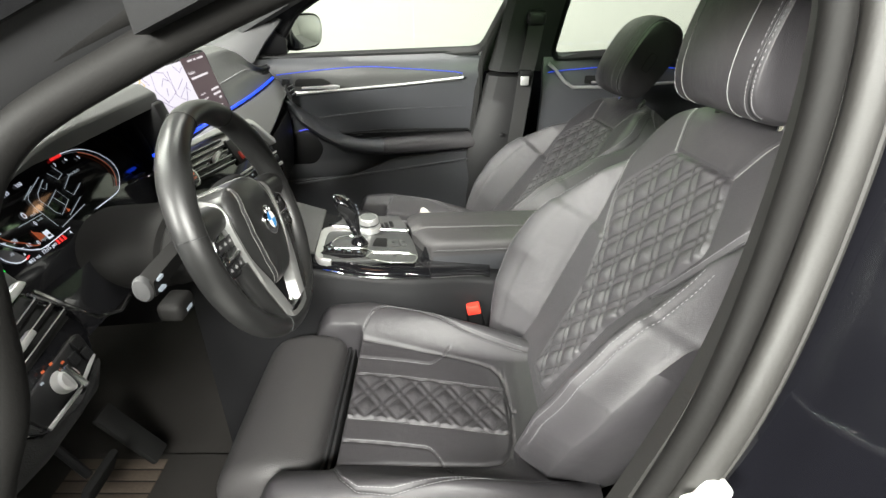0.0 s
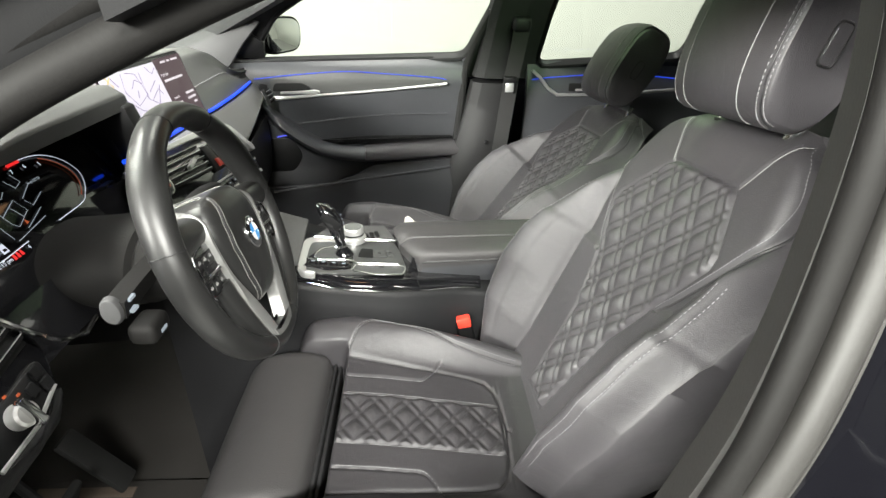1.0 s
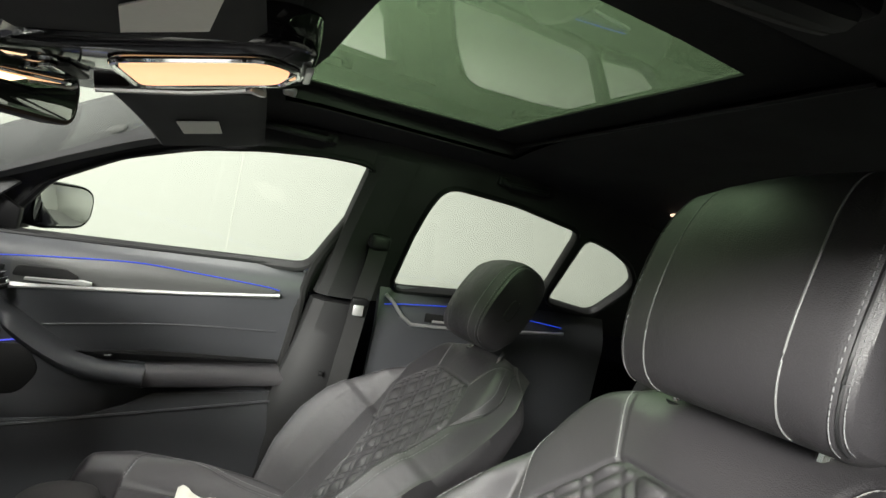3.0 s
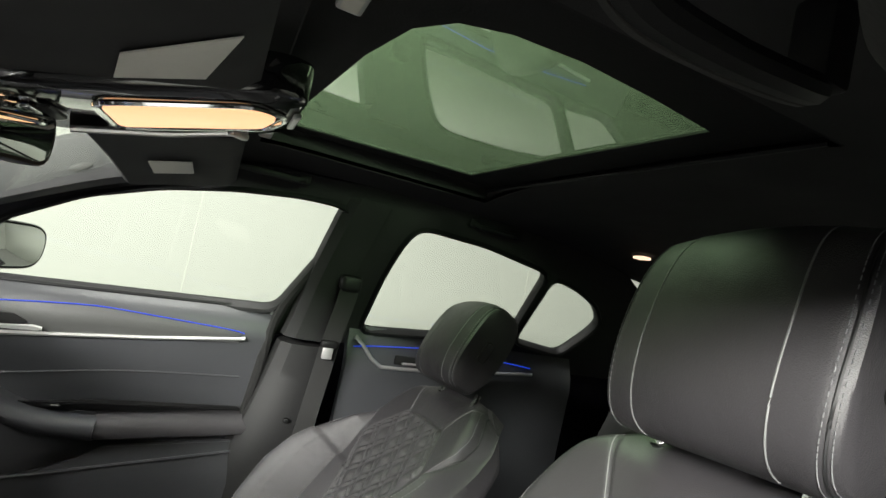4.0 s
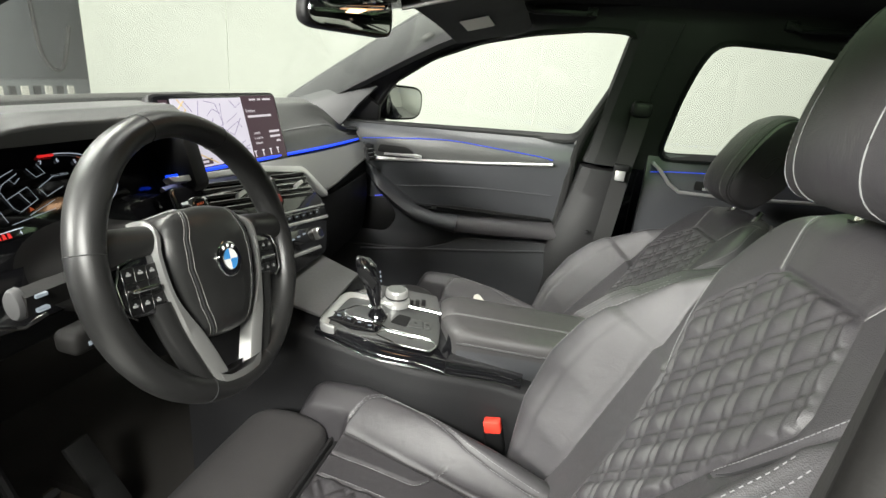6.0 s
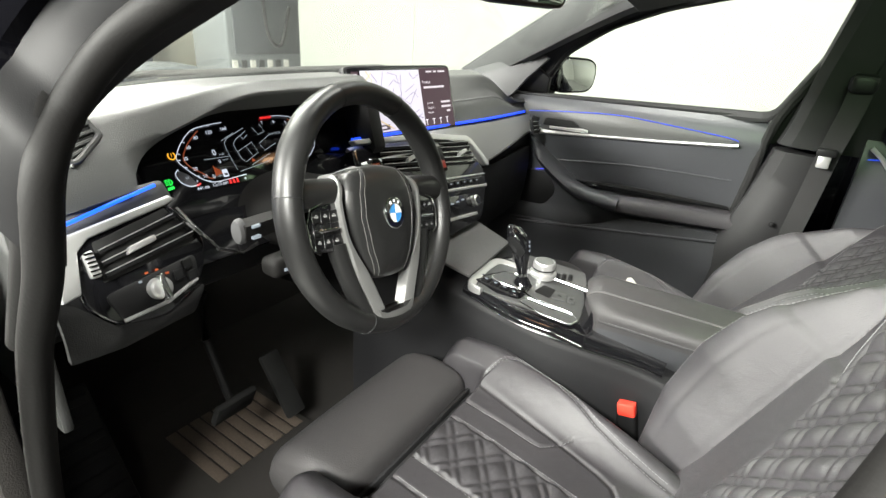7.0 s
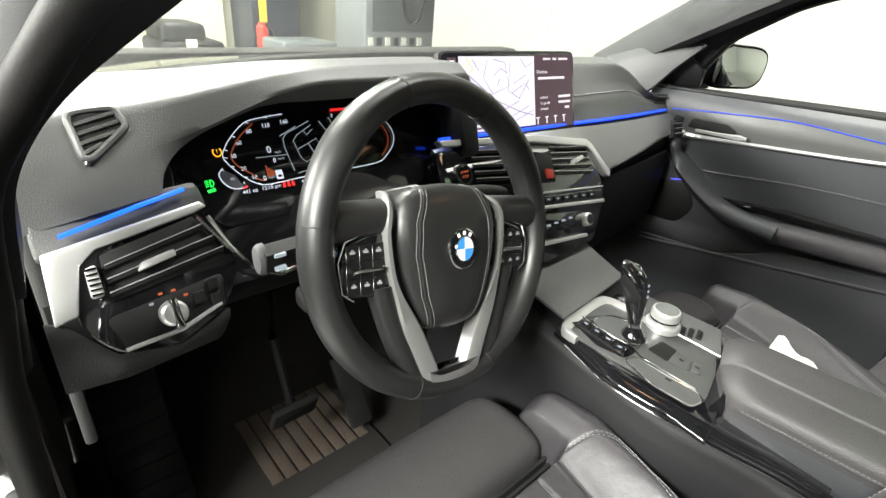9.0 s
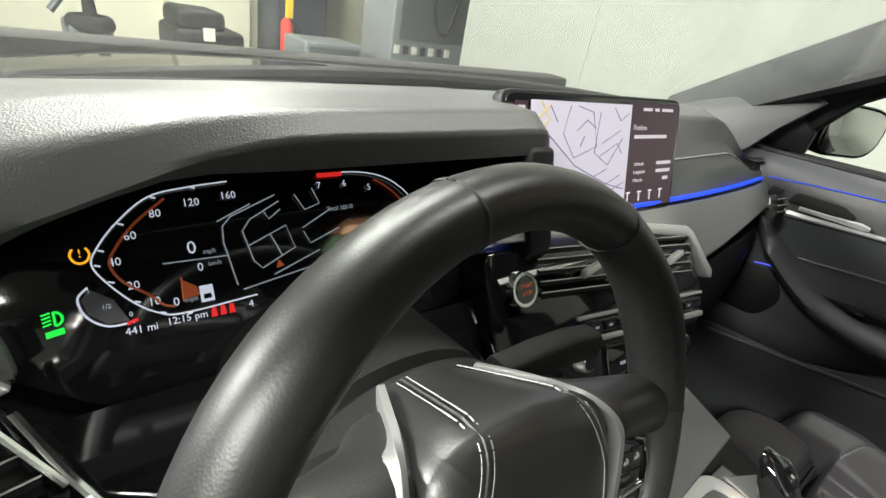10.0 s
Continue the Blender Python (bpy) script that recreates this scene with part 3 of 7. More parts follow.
part("roof_skin", sheet(lambda u, v: (u, v, roof_z(u, 0) + 0.022 - 0.08 * (abs(v) / 0.62) ** 3), list(np.linspace(-0.205, 0.325, 5)), np.linspace(0.47, 0.62, 5), 0.01), PAINT, CAR)
part("roof_skin", sheet(lambda u, v: (u, v, roof_z(u, 0) + 0.022 - 0.08 * (abs(v) / 0.62) ** 3), list(np.linspace(-0.205, 0.325, 5)), np.linspace(-0.62, -0.30, 5), 0.01), PAINT, CAR)


def bonnet(u, v):
    return (-1.05 - 1.15 * u, (2 * v - 1) * (0.80 - 0.05 * u), 0.990 - 0.04 * u - 0.13 * u * u - 0.08 * (2 * v - 1) ** 4)


part("bonnet", sheet(bonnet, np.linspace(0, 1, 14), np.linspace(0, 1, 17), -0.02), PAINT, CAR, "glossy black bonnet")
part("lower_body", rbox((-2.2, -0.82, 0.25), (-1.38, 0.82, 0.80), 0.08, 3), PAINT, CAR)
part("rear_wing", rbox((1.2, -0.86, 0.25), (2.1, 0.86, 0.95), 0.08, 3), PAINT, CAR)
part("far_door_outside", rbox((-1.0, 0.83, 0.28), (1.3, 0.90, 0.95), 0.03, 3), PAINT, CAR)
for wx in (-1.55, 1.45):
    for wy in (-0.78, 0.78):
        part("wheel", tube([(wx, wy - 0.11, 0.33), (wx, wy - 0.10, 0.33), (wx, wy + 0.10, 0.33), (wx, wy + 0.11, 0.33)], [0.28, 0.33, 0.33, 0.28], 28), RUBBER, CAR)

# the driver's door, open and out of view, added to shade the lower cabin
OPEN_DOOR = thing("driver_door", "black driver's door standing open out of view, added to shade the cabin", "car door", local=True)
OPEN_DOOR.matrix_basis = pose(-0.74, -0.84, 0.0, 0, 0, -66)
part("outer_panel", rbox((0.0, -0.155, 0.30), (1.04, -0.10, 0.97), 0.02, 3), PAINT, OPEN_DOOR, "glossy black outer panel")
part("inner_panel", rbox((0.02, -0.10, 0.32), (1.02, -0.02, 0.96), 0.02, 3), DOOR_SKIN, OPEN_DOOR, "black leatherette inner panel")
door_frame = [(0.03, 0.96), (0.30, 1.16), (0.52, 1.27), (0.72, 1.32), (0.90, 1.31), (1.00, 1.24), (1.02, 0.96)]
part("window_frame", tube([(x, -0.10 + 0.5 * (z - 0.96), z) for x, z in curve_points(door_frame, 40)], 0.009, 8), PLASTIC, OPEN_DOOR)
ob = part("window_glass", plate([(x, -0.10 + 0.5 * (z - 0.96), z) for x, z in door_frame], (0, 0.004, 0)), PANE, OPEN_DOOR, "clear side glass")
ob.visible_shadow = False

# ---------------------------------------------------------------- front seats
SEAM_GREY = material("grey_seam", (0.17, 0.17, 0.17), 0.7, grain=1500)
SEAT_Y = -0.280
TWIST = -0.09
BITE = np.array([-0.022, 0.0, 0.598])
QUILT = [(-0.068, 0.440), (0.068, 0.440), (0.078, 0.433), (0.130, 0.362), (0.136, 0.342), (0.096, 0.262), (0.058, 0.170), (0.034, 0.0), (-0.034, 0.0), (-0.058, 0.170), (-0.096, 0.262), (-0.136, 0.342), (-0.130, 0.362), (-0.078, 0.433)]


def inside(poly, s, v):
    """Signed distance into an outline, in metres."""
    s, v = np.broadcast_arrays(np.asarray(s, float), np.asarray(v, float))
    d, within = np.full(s.shape, 9.0), np.zeros(s.shape, bool)
    for (ax, ay), (bx, by) in zip(poly, poly[1:] + poly[:1]):
        t = np.clip(((s - ax) * (bx - ax) + (v - ay) * (by - ay)) / ((bx - ax) ** 2 + (by - ay) ** 2), 0, 1)
        d = np.minimum(d, np.hypot(s - ax - t * (bx - ax), v - ay - t * (by - ay)))
        if ay != by:
            within ^= ((ay > v) != (by > v)) & (s < ax + (v - ay) / (by - ay) * (bx - ax))
    return np.where(within, d, -d)


def groove(d, w=0.0032):
    return np.exp(-(d / w) ** 2)


def pillows(s, v, pitch=0.0433, steep=1.27):
    """Height 0 to 1 of the diamond padding: doubled stitch lines crossing both ways, swelling between."""
    h = 1.0
    for sg in (1, -1):
        q = (v + sg * steep * s) / math.sqrt(1 + steep ** 2)
        r = np.mod(q, pitch)
        d1 = np.minimum(r, pitch - r)
        d2 = np.abs(r - pitch * 0.30)
        d = np.minimum(d1, d2)
        h = h * (1 - np.exp(-d / 0.0060))
    return h


def stitches(line, step=0.0048, length=0.0034, r=0.00048):
    out = []
    pts = [np.array(p) for p in line]
    for a, b in zip(pts, pts[1:]):
        n = max(1, int(np.linalg.norm(b - a) / step))
        for k in range(n):
            p = a + (b - a) * ((k + 0.5) / n)
            e = (b - a) / np.linalg.norm(b - a) * length / 2
            out.append((p - e, p + e))
    bm = bmesh.new()
    for p, q in out:
        d = Vector(q - p).normalized()
        x = d.orthogonal().normalized()
        y = d.cross(x)
        ring = [[bm.verts.new(Vector(c) + (x * math.cos(t) + y * math.sin(t)) * r) for t in (0.5, 2.6, 4.7)] for c in (p, q)]
        for i in range(3):
            bm.faces.new((ring[0][i], ring[0][(i + 1) % 3], ring[1][(i + 1) % 3], ring[1][i]))
        bm.faces.new(ring[0][::-1])
        bm.faces.new(ring[1])
    return bm


HALF_V = np.linspace(-0.06, 0.54, 601)
HALF_W = np.convolve(np.pad(np.interp(HALF_V, [-0.04, 0.04, 0.12, 0.20, 0.27, 0.33, 0.37, 0.40, 0.44, 0.475, 0.50, 0.517, 0.530], [0.190, 0.222, 0.246, 0.250, 0.244, 0.230, 0.214, 0.205, 0.192, 0.176, 0.156, 0.134, 0.104]), 20, mode="edge"), np.ones(41) / 41, mode="valid")


def back_half_width(v):
    return np.interp(v, HALF_V, HALF_W)


EDGE_V = np.linspace(0.20, 0.54, 341)
EDGE_S = np.convolve(np.pad(np.interp(EDGE_V, [0.257, 0.285, 0.34, 0.405, 0.45, 0.475, 0.50, 0.515], [0.100, 0.120, 0.150, 0.178, 0.170, 0.156, 0.137, 0.108]), 14, mode="edge"), np.ones(29) / 29, mode="valid")


def back_height(s, v):
    """How far the front of the backrest stands out."""
    hw = back_half_width(v)
    a = np.abs(s)
    env = np.interp(v, [-0.04, 0.06, 0.15, 0.22, 0.28, 0.33, 0.38, 0.42, 0.52], [0.050, 0.082, 0.090, 0.082, 0.062, 0.040, 0.020, 0.008, 0.0])
    crease = 0.126 + 0.14 * np.maximum(0.0, v - 0.05)
    rise = np.clip((a - crease) / np.maximum(0.02, hw - 0.034 - crease), 0, 1)
    wing = env * np.sin(rise * math.pi / 2) ** 1.15 - 0.012 * (1 - smoothstep(0.05, 0.16, a))
    fall = smoothstep(hw - 0.050, hw + 0.002, a) ** 2 * 0.050
    h = wing - fall - 0.018 * smoothstep(0.47, 0.530, v) ** 2
    q = inside(QUILT, s, v)
    h = h + 0.0085 * pillows(s, v) * smoothstep(0.0, 0.006, q) + 0.0010 * smoothstep(-0.001, 0.003, q) - 0.0035 * groove(q)
    for sg in (1, -1):
        d = np.abs((sg * s - 0.074) - (v - 0.437) * 0.45) / 1.08
        h = h - np.where((v > 0.437), 0.0030 * groove(d, 0.0026), 0)
        d = np.abs(sg * s - np.interp(v, EDGE_V, EDGE_S))
        step = 0.006 * smoothstep(-0.007, 0.007, sg * s - np.interp(v, EDGE_V, EDGE_S)) * smoothstep(0.257, 0.275, v)
        h = h - step - np.where(v > 0.257, 0.0045 * groove(d), 0)
        d = np.abs(sg * s - crease)
        h = h - 0.0050 * groove(d, 0.0036) * (1 - smoothstep(0.28, 0.34, v))
        d = np.abs(sg * s - (crease * 0.45 + (hw - 0.034) * 0.55))
        h = h - 0.0022 * groove(d, 0.0024) * (1 - smoothstep(0.24, 0.30, v))
        d = np.abs(sg * s - (hw - 0.030))
        h = h - 0.0028 * groove(d) * (1 - smoothstep(0.32, 0.36, v))
    return h


def build_seat(recline, label, hand=1, aside=0.024):
    """One front seat, its backrest leaning back by so many degrees."""
    REC = radians(recline)
    UP_, FW_ = np.array([math.sin(REC), 0, math.cos(REC)]), np.array([-math.cos(REC), 0, math.sin(REC)])
    seat = thing("front_seat", label, "car seat", (0, 0, 0), "front seats", local=True)

    def place(s, h, v):
        p = BITE + UP_ * (v + TWIST * s) + FW_ * h
        return (p[0], s, p[2])

    # backrest
    vs = np.concatenate([np.linspace(-0.04, 0.45, 220), np.linspace(0.454, 0.530, 28)])
    rings = []
    for v in vs:
        hw = float(back_half_width(v))
        s = np.linspace(-hw, hw, 206)
        h = back_height(s, np.full_like(s, v))
        ring = [place(a, b, v) for a, b in zip(s, h)]
        end = float(h[-1])
        dk = -0.095 + 0.06 * float(smoothstep(0.44, 0.530, v))
        for t in (0.25, 0.6, 0.9):
            ring.append(place(hw - 0.004 * t, end + (dk - end) * t, v))
        for k in (0.9, 0.4, -0.4, -0.9):
            ring.append(place(hw * k, dk - 0.02 * (1 - k * k), v))
        for t in (0.9, 0.6, 0.25):
            ring.append(place(-hw + 0.004 * t, end + (dk - end) * t, v))
        rings.append(ring)
    part("backrest", loft(rings), LEATHER, seat, "black leather backrest with quilted diamond panel", angle=60)

    # light grey stitches laid along the seams
    def on_back(line, lift=0.0012):
        s, v = np.array([p[0] for p in line]), np.array([p[1] for p in line])
        h = back_height(s, v) + lift
        return [place(a, b, c) for a, b, c in zip(s, h, v)]

    for sg in (1, -1):
        vv = np.linspace(0.262, 0.513, 60)
        edge = np.interp(vv, EDGE_V, EDGE_S)
        part("stitching", stitches(on_back([(sg * (x - 0.005), v) for x, v in zip(edge, vv)])), THREAD, seat, "light grey stitches")
        part("piping", tube(on_back([(sg * (x + 0.001), v) for x, v in zip(edge, vv)], 0.001), 0.0018, 6), PIPING, seat)
        line = [(sg * (0.074 + 0.45 * (v - 0.437) + 0.003), v) for v in np.linspace(0.439, 0.512, 14)]
        part("stitching", tube(on_back(line, 0.0002), 0.0007, 5), SEAM_GREY, seat, "grey stitches")
        for off in (0.004, -0.004):
            line = [(sg * (float(back_half_width(v)) - 0.030 + off), v) for v in np.linspace(0.0, 0.345, 60)]
            part("stitching", stitches(on_back(line)), THREAD, seat, "light grey stitches")

    # cushion, set a little outward of the backrest
    C = -0.062 if hand > 0 else -0.030

    def nose(x):
        return np.interp(x, [-0.460, -0.452, -0.43, -0.39, -0.33, -0.15, 0.0, 0.045], [0.215, 0.226, 0.240, 0.254, 0.260, 0.218, 0.190, 0.180])

    def panel_half(x):
        return np.interp(x, [-0.345, -0.26, -0.18, -0.12, -0.095, -0.080, -0.072, -0.067], [0.138, 0.128, 0.120, 0.112, 0.104, 0.086, 0.058, 0.0])

    def panel_in(u, x):
        """Roughly how far inside the centre panel."""
        slope = (panel_half(x + 0.002) - panel_half(x - 0.002)) / 0.004
        return (panel_half(x) - np.abs(u)) / np.sqrt(1 + np.minimum(slope ** 2, 400))

    def crest(x):
        return np.interp(x, [-0.340, -0.332, -0.318, -0.295, -0.25, -0.19, -0.145, -0.105, -0.02], [0.140, 0.155, 0.182, 0.198, 0.196, 0.177, 0.162, 0.154, 0.142])

    def cush_z(u, x):
        a = np.abs(u)
        base = np.interp(x, [-0.46, -0.36, -0.33, -0.27, -0.18, -0.10, -0.05, 0.045], [0.606, 0.611, 0.612, 0.606, 0.592, 0.578, 0.572, 0.572])
        hw = nose(x)
        q = panel_in(u, x)
        rim = np.interp(x, [-0.46, -0.40, -0.33, -0.25, -0.10, 0.045], [0.632, 0.650, 0.652, 0.648, 0.646, 0.640])
        side = smoothstep(0.122, 0.190, a)
        z = base * (1 - side) + rim * side
        z = z - 0.0042 * groove(np.where((x > -0.345) & (x < -0.06), q, 9.0), 0.0036)
        z = z - 0.075 * smoothstep(hw - 0.070, hw + 0.004, a) ** 1.8 - 0.12 * smoothstep(-0.395, -0.464, x) ** 1.7
        z = z - np.where((x > -0.34) & (x < -0.01), 0.0028 * groove(a - crest(x), 0.0028), 0)
        strip = np.minimum(0.048 - a, np.minimum(x + 0.336, -0.074 - x))
        z = z + 0.0070 * pillows(x, u, 0.040, 1.25) * smoothstep(0, 0.005, strip) - 0.0025 * groove(strip, 0.0018)
        seam = 0.092 + 0.045 * smoothstep(-0.215, -0.165, x) ** 1.5
        z = z - np.where((x > -0.34) & (x < -0.168), 0.0030 * groove(a - seam, 0.0026), 0)
        # front of the centre panel rolls down towards the bellows; the bolsters run on past it
        drop = smoothstep(-0.334, -0.354, x) * (1 - smoothstep(0.140, 0.160, a))
        return z - 0.11 * drop

    xs_ = np.concatenate([np.linspace(-0.460, -0.36, 26), np.linspace(-0.358, -0.32, 22), np.linspace(-0.318, -0.055, 130), np.linspace(-0.050, 0.045, 16)])
    rings = []
    for x in xs_:
        hw = float(nose(x))
        u = np.linspace(-hw, hw, 230)
        z = cush_z(u, np.full_like(u, x))
        ring = [(x, a + C, b) for a, b in zip(u, z)]
        lo = 0.46
        for t in (0.15, 0.45, 0.8, 1.0):
            ring.append((x, C + hw + 0.006 * math.sin(t * 3), z[-1] + (lo - z[-1]) * t))
        for t in (1.0, 0.8, 0.45, 0.15):
            ring.append((x, C - hw - 0.006 * math.sin(t * 3), z[0] + (lo - z[0]) * t))
        rings.append(ring)
    part("seat_cushion", loft(rings), LEATHER, seat, "black leather cushion with quilted centre strip", angle=60)

    def on_cushion(line, lift=0.0009):
        x, u = np.array([p[0] for p in line]), np.array([p[1] for p in line])
        return [(a, b + C, c + lift) for a, b, c in zip(x, u, cush_z(u, x))]

    for sg in (1, -1):
        for off in (-0.0035, 0.0035):
            part("stitching", stitches(on_cushion([(x, sg * (float(crest(x)) + off)) for x in np.linspace(-0.335, -0.03, 60)])), THREAD, seat, "light grey stitches")
        ln = on_cushion([(x, sg * (0.089 + 0.045 * float(smoothstep(-0.215, -0.165, x)) ** 1.5)) for x in np.linspace(-0.328, -0.170, 40)])
        part("stitching", stitches(ln, r=0.0004), THREAD, seat, "light grey stitches")
        part("stitching", stitches(on_cushion([(x, sg * 0.0515) for x in np.linspace(-0.328, -0.082, 50)]), r=0.0004), THREAD, seat, "light grey stitches")
        ln = on_cushion([(x, sg * (float(panel_half(x)) + 0.001)) for x in np.linspace(-0.335, -0.085, 50)], -0.0010)
        part("piping", tube(ln, 0.0016, 6), PIPING, seat)
    # thigh support in front of the cushion, pulled out
    rings = []
    prof = curve_points([(-0.364, 0.560), (-0.366, 0.594), (-0.380, 0.612), (-0.415, 0.621), (-0.45, 0.619), (-0.485, 0.606), (-0.508, 0.580), (-0.512, 0.552), (-0.498, 0.528), (-0.45, 0.515), (-0.38, 0.520)], 44, closed=True)
    for k in np.linspace(-1, 1, 40):
        e = (1 - max(0.0, (abs(k) - 0.80) / 0.20) ** 2.6 * 0.34)
        rings.append([(-0.442 + (p[0] + 0.442) * (0.45 + 0.55 * e), C + 0.160 * k, 0.560 + (p[1] - 0.560) * e + 0.004 * (1 - k * k)) for p in prof])
    part("thigh_support", loft(rings), LEATHER_SOFT, seat, "perforated leather thigh support pulled forward", angle=60)
    part("bellows", merged(*[rbox((-0.364 + 0.008 * k, C - 0.150, 0.50), (-0.358 + 0.008 * k, C + 0.150, 0.586 - 0.006 * (k % 2)), 0.002) for k in range(2)]), PIPING, seat, "black folded bellows")
    # outer side skirt and rails
    for sg in (1, -1):
        part("side_skirt", rbox((-0.36, C + sg * 0.268 - 0.010, 0.40), (0.10, C + sg * 0.268 + 0.010, 0.52), 0.01, 3), PLASTIC, seat, "black plastic seat side cover")
        part("rail", rbox((-0.42, sg * 0.18 - 0.02, 0.24), (0.18, sg * 0.18 + 0.02, 0.28), 0.004), PLASTIC, seat)
        part("riser", rbox((-0.30, sg * 0.18 - 0.012, 0.275), (0.05, sg * 0.18 + 0.012, 0.48), 0.004), PLASTIC, seat)
    # headrest
    HC = BITE + UP_ * 0.6077 + FW_ * 0.0384
    T = REC - radians(11)
    hu, hf = np.array([math.sin(T), 0, math.cos(T)]), np.array([-math.cos(T), 0, math.sin(T)])
    HW = 0.100

    def on_head(s, a, grow=0.0):
        """A point of the headrest: s across from -1 to 1, a round its side outline."""
        c_, s_ = math.cos(a), math.sin(a)
        f = (0.058 if c_ > 0 else 0.046) * math.copysign(abs(c_) ** 0.62, c_)
        k = 0.099 * math.copysign(abs(s_) ** 0.70, s_)
        if s_ < 0:
            f = f * (1 + 0.10 * s_)
        t = abs(s)
        e = 1 - 0.085 * max(0.0, (t - 0.84) / 0.16) ** 2.2
        f = f * e + (0.006 - 0.010 * t * t) * max(0.0, c_)
        k = k * e - 0.010 * t * t * max(0.0, s_)
        across = s * HW * (1 - 0.10 * max(0.0, k / 0.099) ** 1.5 - 0.03 * max(0.0, -k / 0.099) ** 2)
        p = HC + hu * (k * (1 + grow)) + hf * (f * (1 + grow) + 0.002)
        return np.array((p[0], across - aside * hand, p[2] + TWIST * across))

    around = np.linspace(0, 2 * math.pi, 64, endpoint=False)
    cols = [-1.0, -0.985, -0.96, -0.93, -0.90, -0.86, -0.82] + list(np.linspace(-0.76, 0.76, 15)) + [0.82, 0.86, 0.90, 0.93, 0.96, 0.985, 1.0]
    hr = part("headrest", loft([[on_head(s, a) for a in around] for s in cols]), LEATHER, seat, "padded black leather headrest", angle=50)
    for sg in (1, -1):
        arc = np.linspace(-1.45, 1.75, 46)
        part("seam", tube([on_head(sg * 0.60, a, 0.0) for a in arc], 0.0009, 5), SEAM_GREY, hr, "grey seam")
        part("seam", tube([on_head(sg * 0.938, a, 0.0) for a in arc], 0.0012, 5), PIPING, hr)
        part("stitching", stitches([on_head(sg * 0.905, a, 0.010) for a in arc]), THREAD, hr, "light grey stitches")
        part("stitching", stitches([on_head(sg * 0.968, a, 0.012) for a in arc]), THREAD, hr, "light grey stitches")
        bp_ = HC + hu * -0.008 + hf * 0.006
        ring = [(0.0095 * math.copysign(abs(math.cos(t)) ** 0.5, math.cos(t)), 0, 0.021 * math.copysign(abs(math.sin(t)) ** 0.5, math.sin(t))) for t in np.linspace(0, 2 * math.pi, 28, endpoint=False)]
        m = Matrix.Translation((bp_[0], sg * HW - aside * hand, bp_[2] + TWIST * sg * HW)) @ pose(0, 0, 0, 0, math.degrees(T), 0)
        part("button", moved(rbox((-0.0085, -0.0012, -0.020), (0.0085, 0.0012, 0.020), 0.0010, 1), m), LEATHER, hr, "rounded release button under the leather")
        part("button_rim", moved(tube(ring, 0.0016, 8, closed=True, up=(0, 1, 0)), m), LEATHER_RIM, hr)
        p0, p1 = BITE + UP_ * 0.46 + FW_ * -0.045, BITE + UP_ * 0.545 + FW_ * -0.020
        part("post", tube([(p0[0], sg * 0.068, p0[2]), (p1[0], sg * 0.068, p1[2])], 0.006, 10), CHROME, seat, "chrome headrest post")
        q0, q1 = BITE + UP_ * 0.500 + FW_ * -0.036, BITE + UP_ * 0.512 + FW_ * -0.030
        part("post_collar", tube([(q0[0], sg * 0.068, q0[2]), (q1[0], sg * 0.068, q1[2])], [0.014, 0.011], 12), PLASTIC, seat)
    return seat


seat = build_seat(25, "black leather driver's seat, upright, with a diamond-quilted backrest")
seat.location = (0, SEAT_Y, 0)
other = build_seat(39, "black leather passenger's seat, leaned back, with a diamond-quilted backrest", -1, 0.012)
other.location = (-0.020, 0.385, -0.065)
# belt buckle beside the driver's seat
bk = thing("belt_buckle", "black belt buckle with a red press button, beside the driver's seat", "seat belt", (-0.11, -0.075, 0.55))
part("housing", moved(rbox((-0.016, -0.012, -0.05), (0.016, 0.012, 0.035), 0.006, 3), pose(-0.110, -0.092, 0.568, 0, -14, 0)), PLASTIC, bk)
part("press_button", moved(rbox((-0.014, -0.009, 0.004), (0.014, 0.009, 0.026), 0.003), pose(-0.115, -0.097, 0.594, 0, -14, 0)), RED, bk, "red press button")
# rear bench
bench = thing("rear_seat", "black leather rear bench behind the front seats", "car seat", (0.85, 0, 0.24))
part("cushion", rbox((0.50, -0.60, 0.40), (0.98, 0.62, 0.58), 0.06, 4), LEATHER, bench)
rings = [[(0.93 + 0.30 * (z - 0.56) + f * 0.0 + dx, y, z) for dx, z in ((-0.02, 0.56), (-0.06, 0.70), (-0.04, 0.88), (0.0, 0.96), (0.06, 0.97), (0.12, 0.9), (0.12, 0.56))] for f, y in ((0, -0.62), (0.3, -0.6), (1, 0), (0.3, 0.61), (0, 0.63))]
part("backrest", loft(rings), LEATHER, bench)
for hy in (-0.36, 0.36):
    part("headrest", moved(rbox((-0.05, -0.12, -0.06), (0.05, 0.12, 0.06), 0.04, 4), pose(1.06, hy, 1.0)), LEATHER, bench)

# ---------------------------------------------------------------- dashboard
DASH = thing("dashboard", "dark grey dashboard with a hooded instrument bay and silver trim", "dashboard", (-0.75, 0, 0.6))
NRM = Vector((0.89, 0, 0.455)).normalized()


def on_left(y, z, off=0.0):
    return Vector((-0.58 - 0.511 * (z - 0.88), y, z)) + NRM * off


def on_mid(y, z, off=0.0):
    return Vector((-0.603 - 0.511 * (z - 0.921), y, z)) + NRM * off


def slab(f, outline, off, deep, r=0.0015, seg=2):
    """A plate on one of the slanted faces: outline in (across, up), from off - deep to off."""
    return plate([f(y, z, off - deep) for y, z in outline], NRM * deep, r, seg)


def face_x(y, sag=0.0):
    return -0.645 - 0.05 * max(0.0, y / 0.63) ** 2


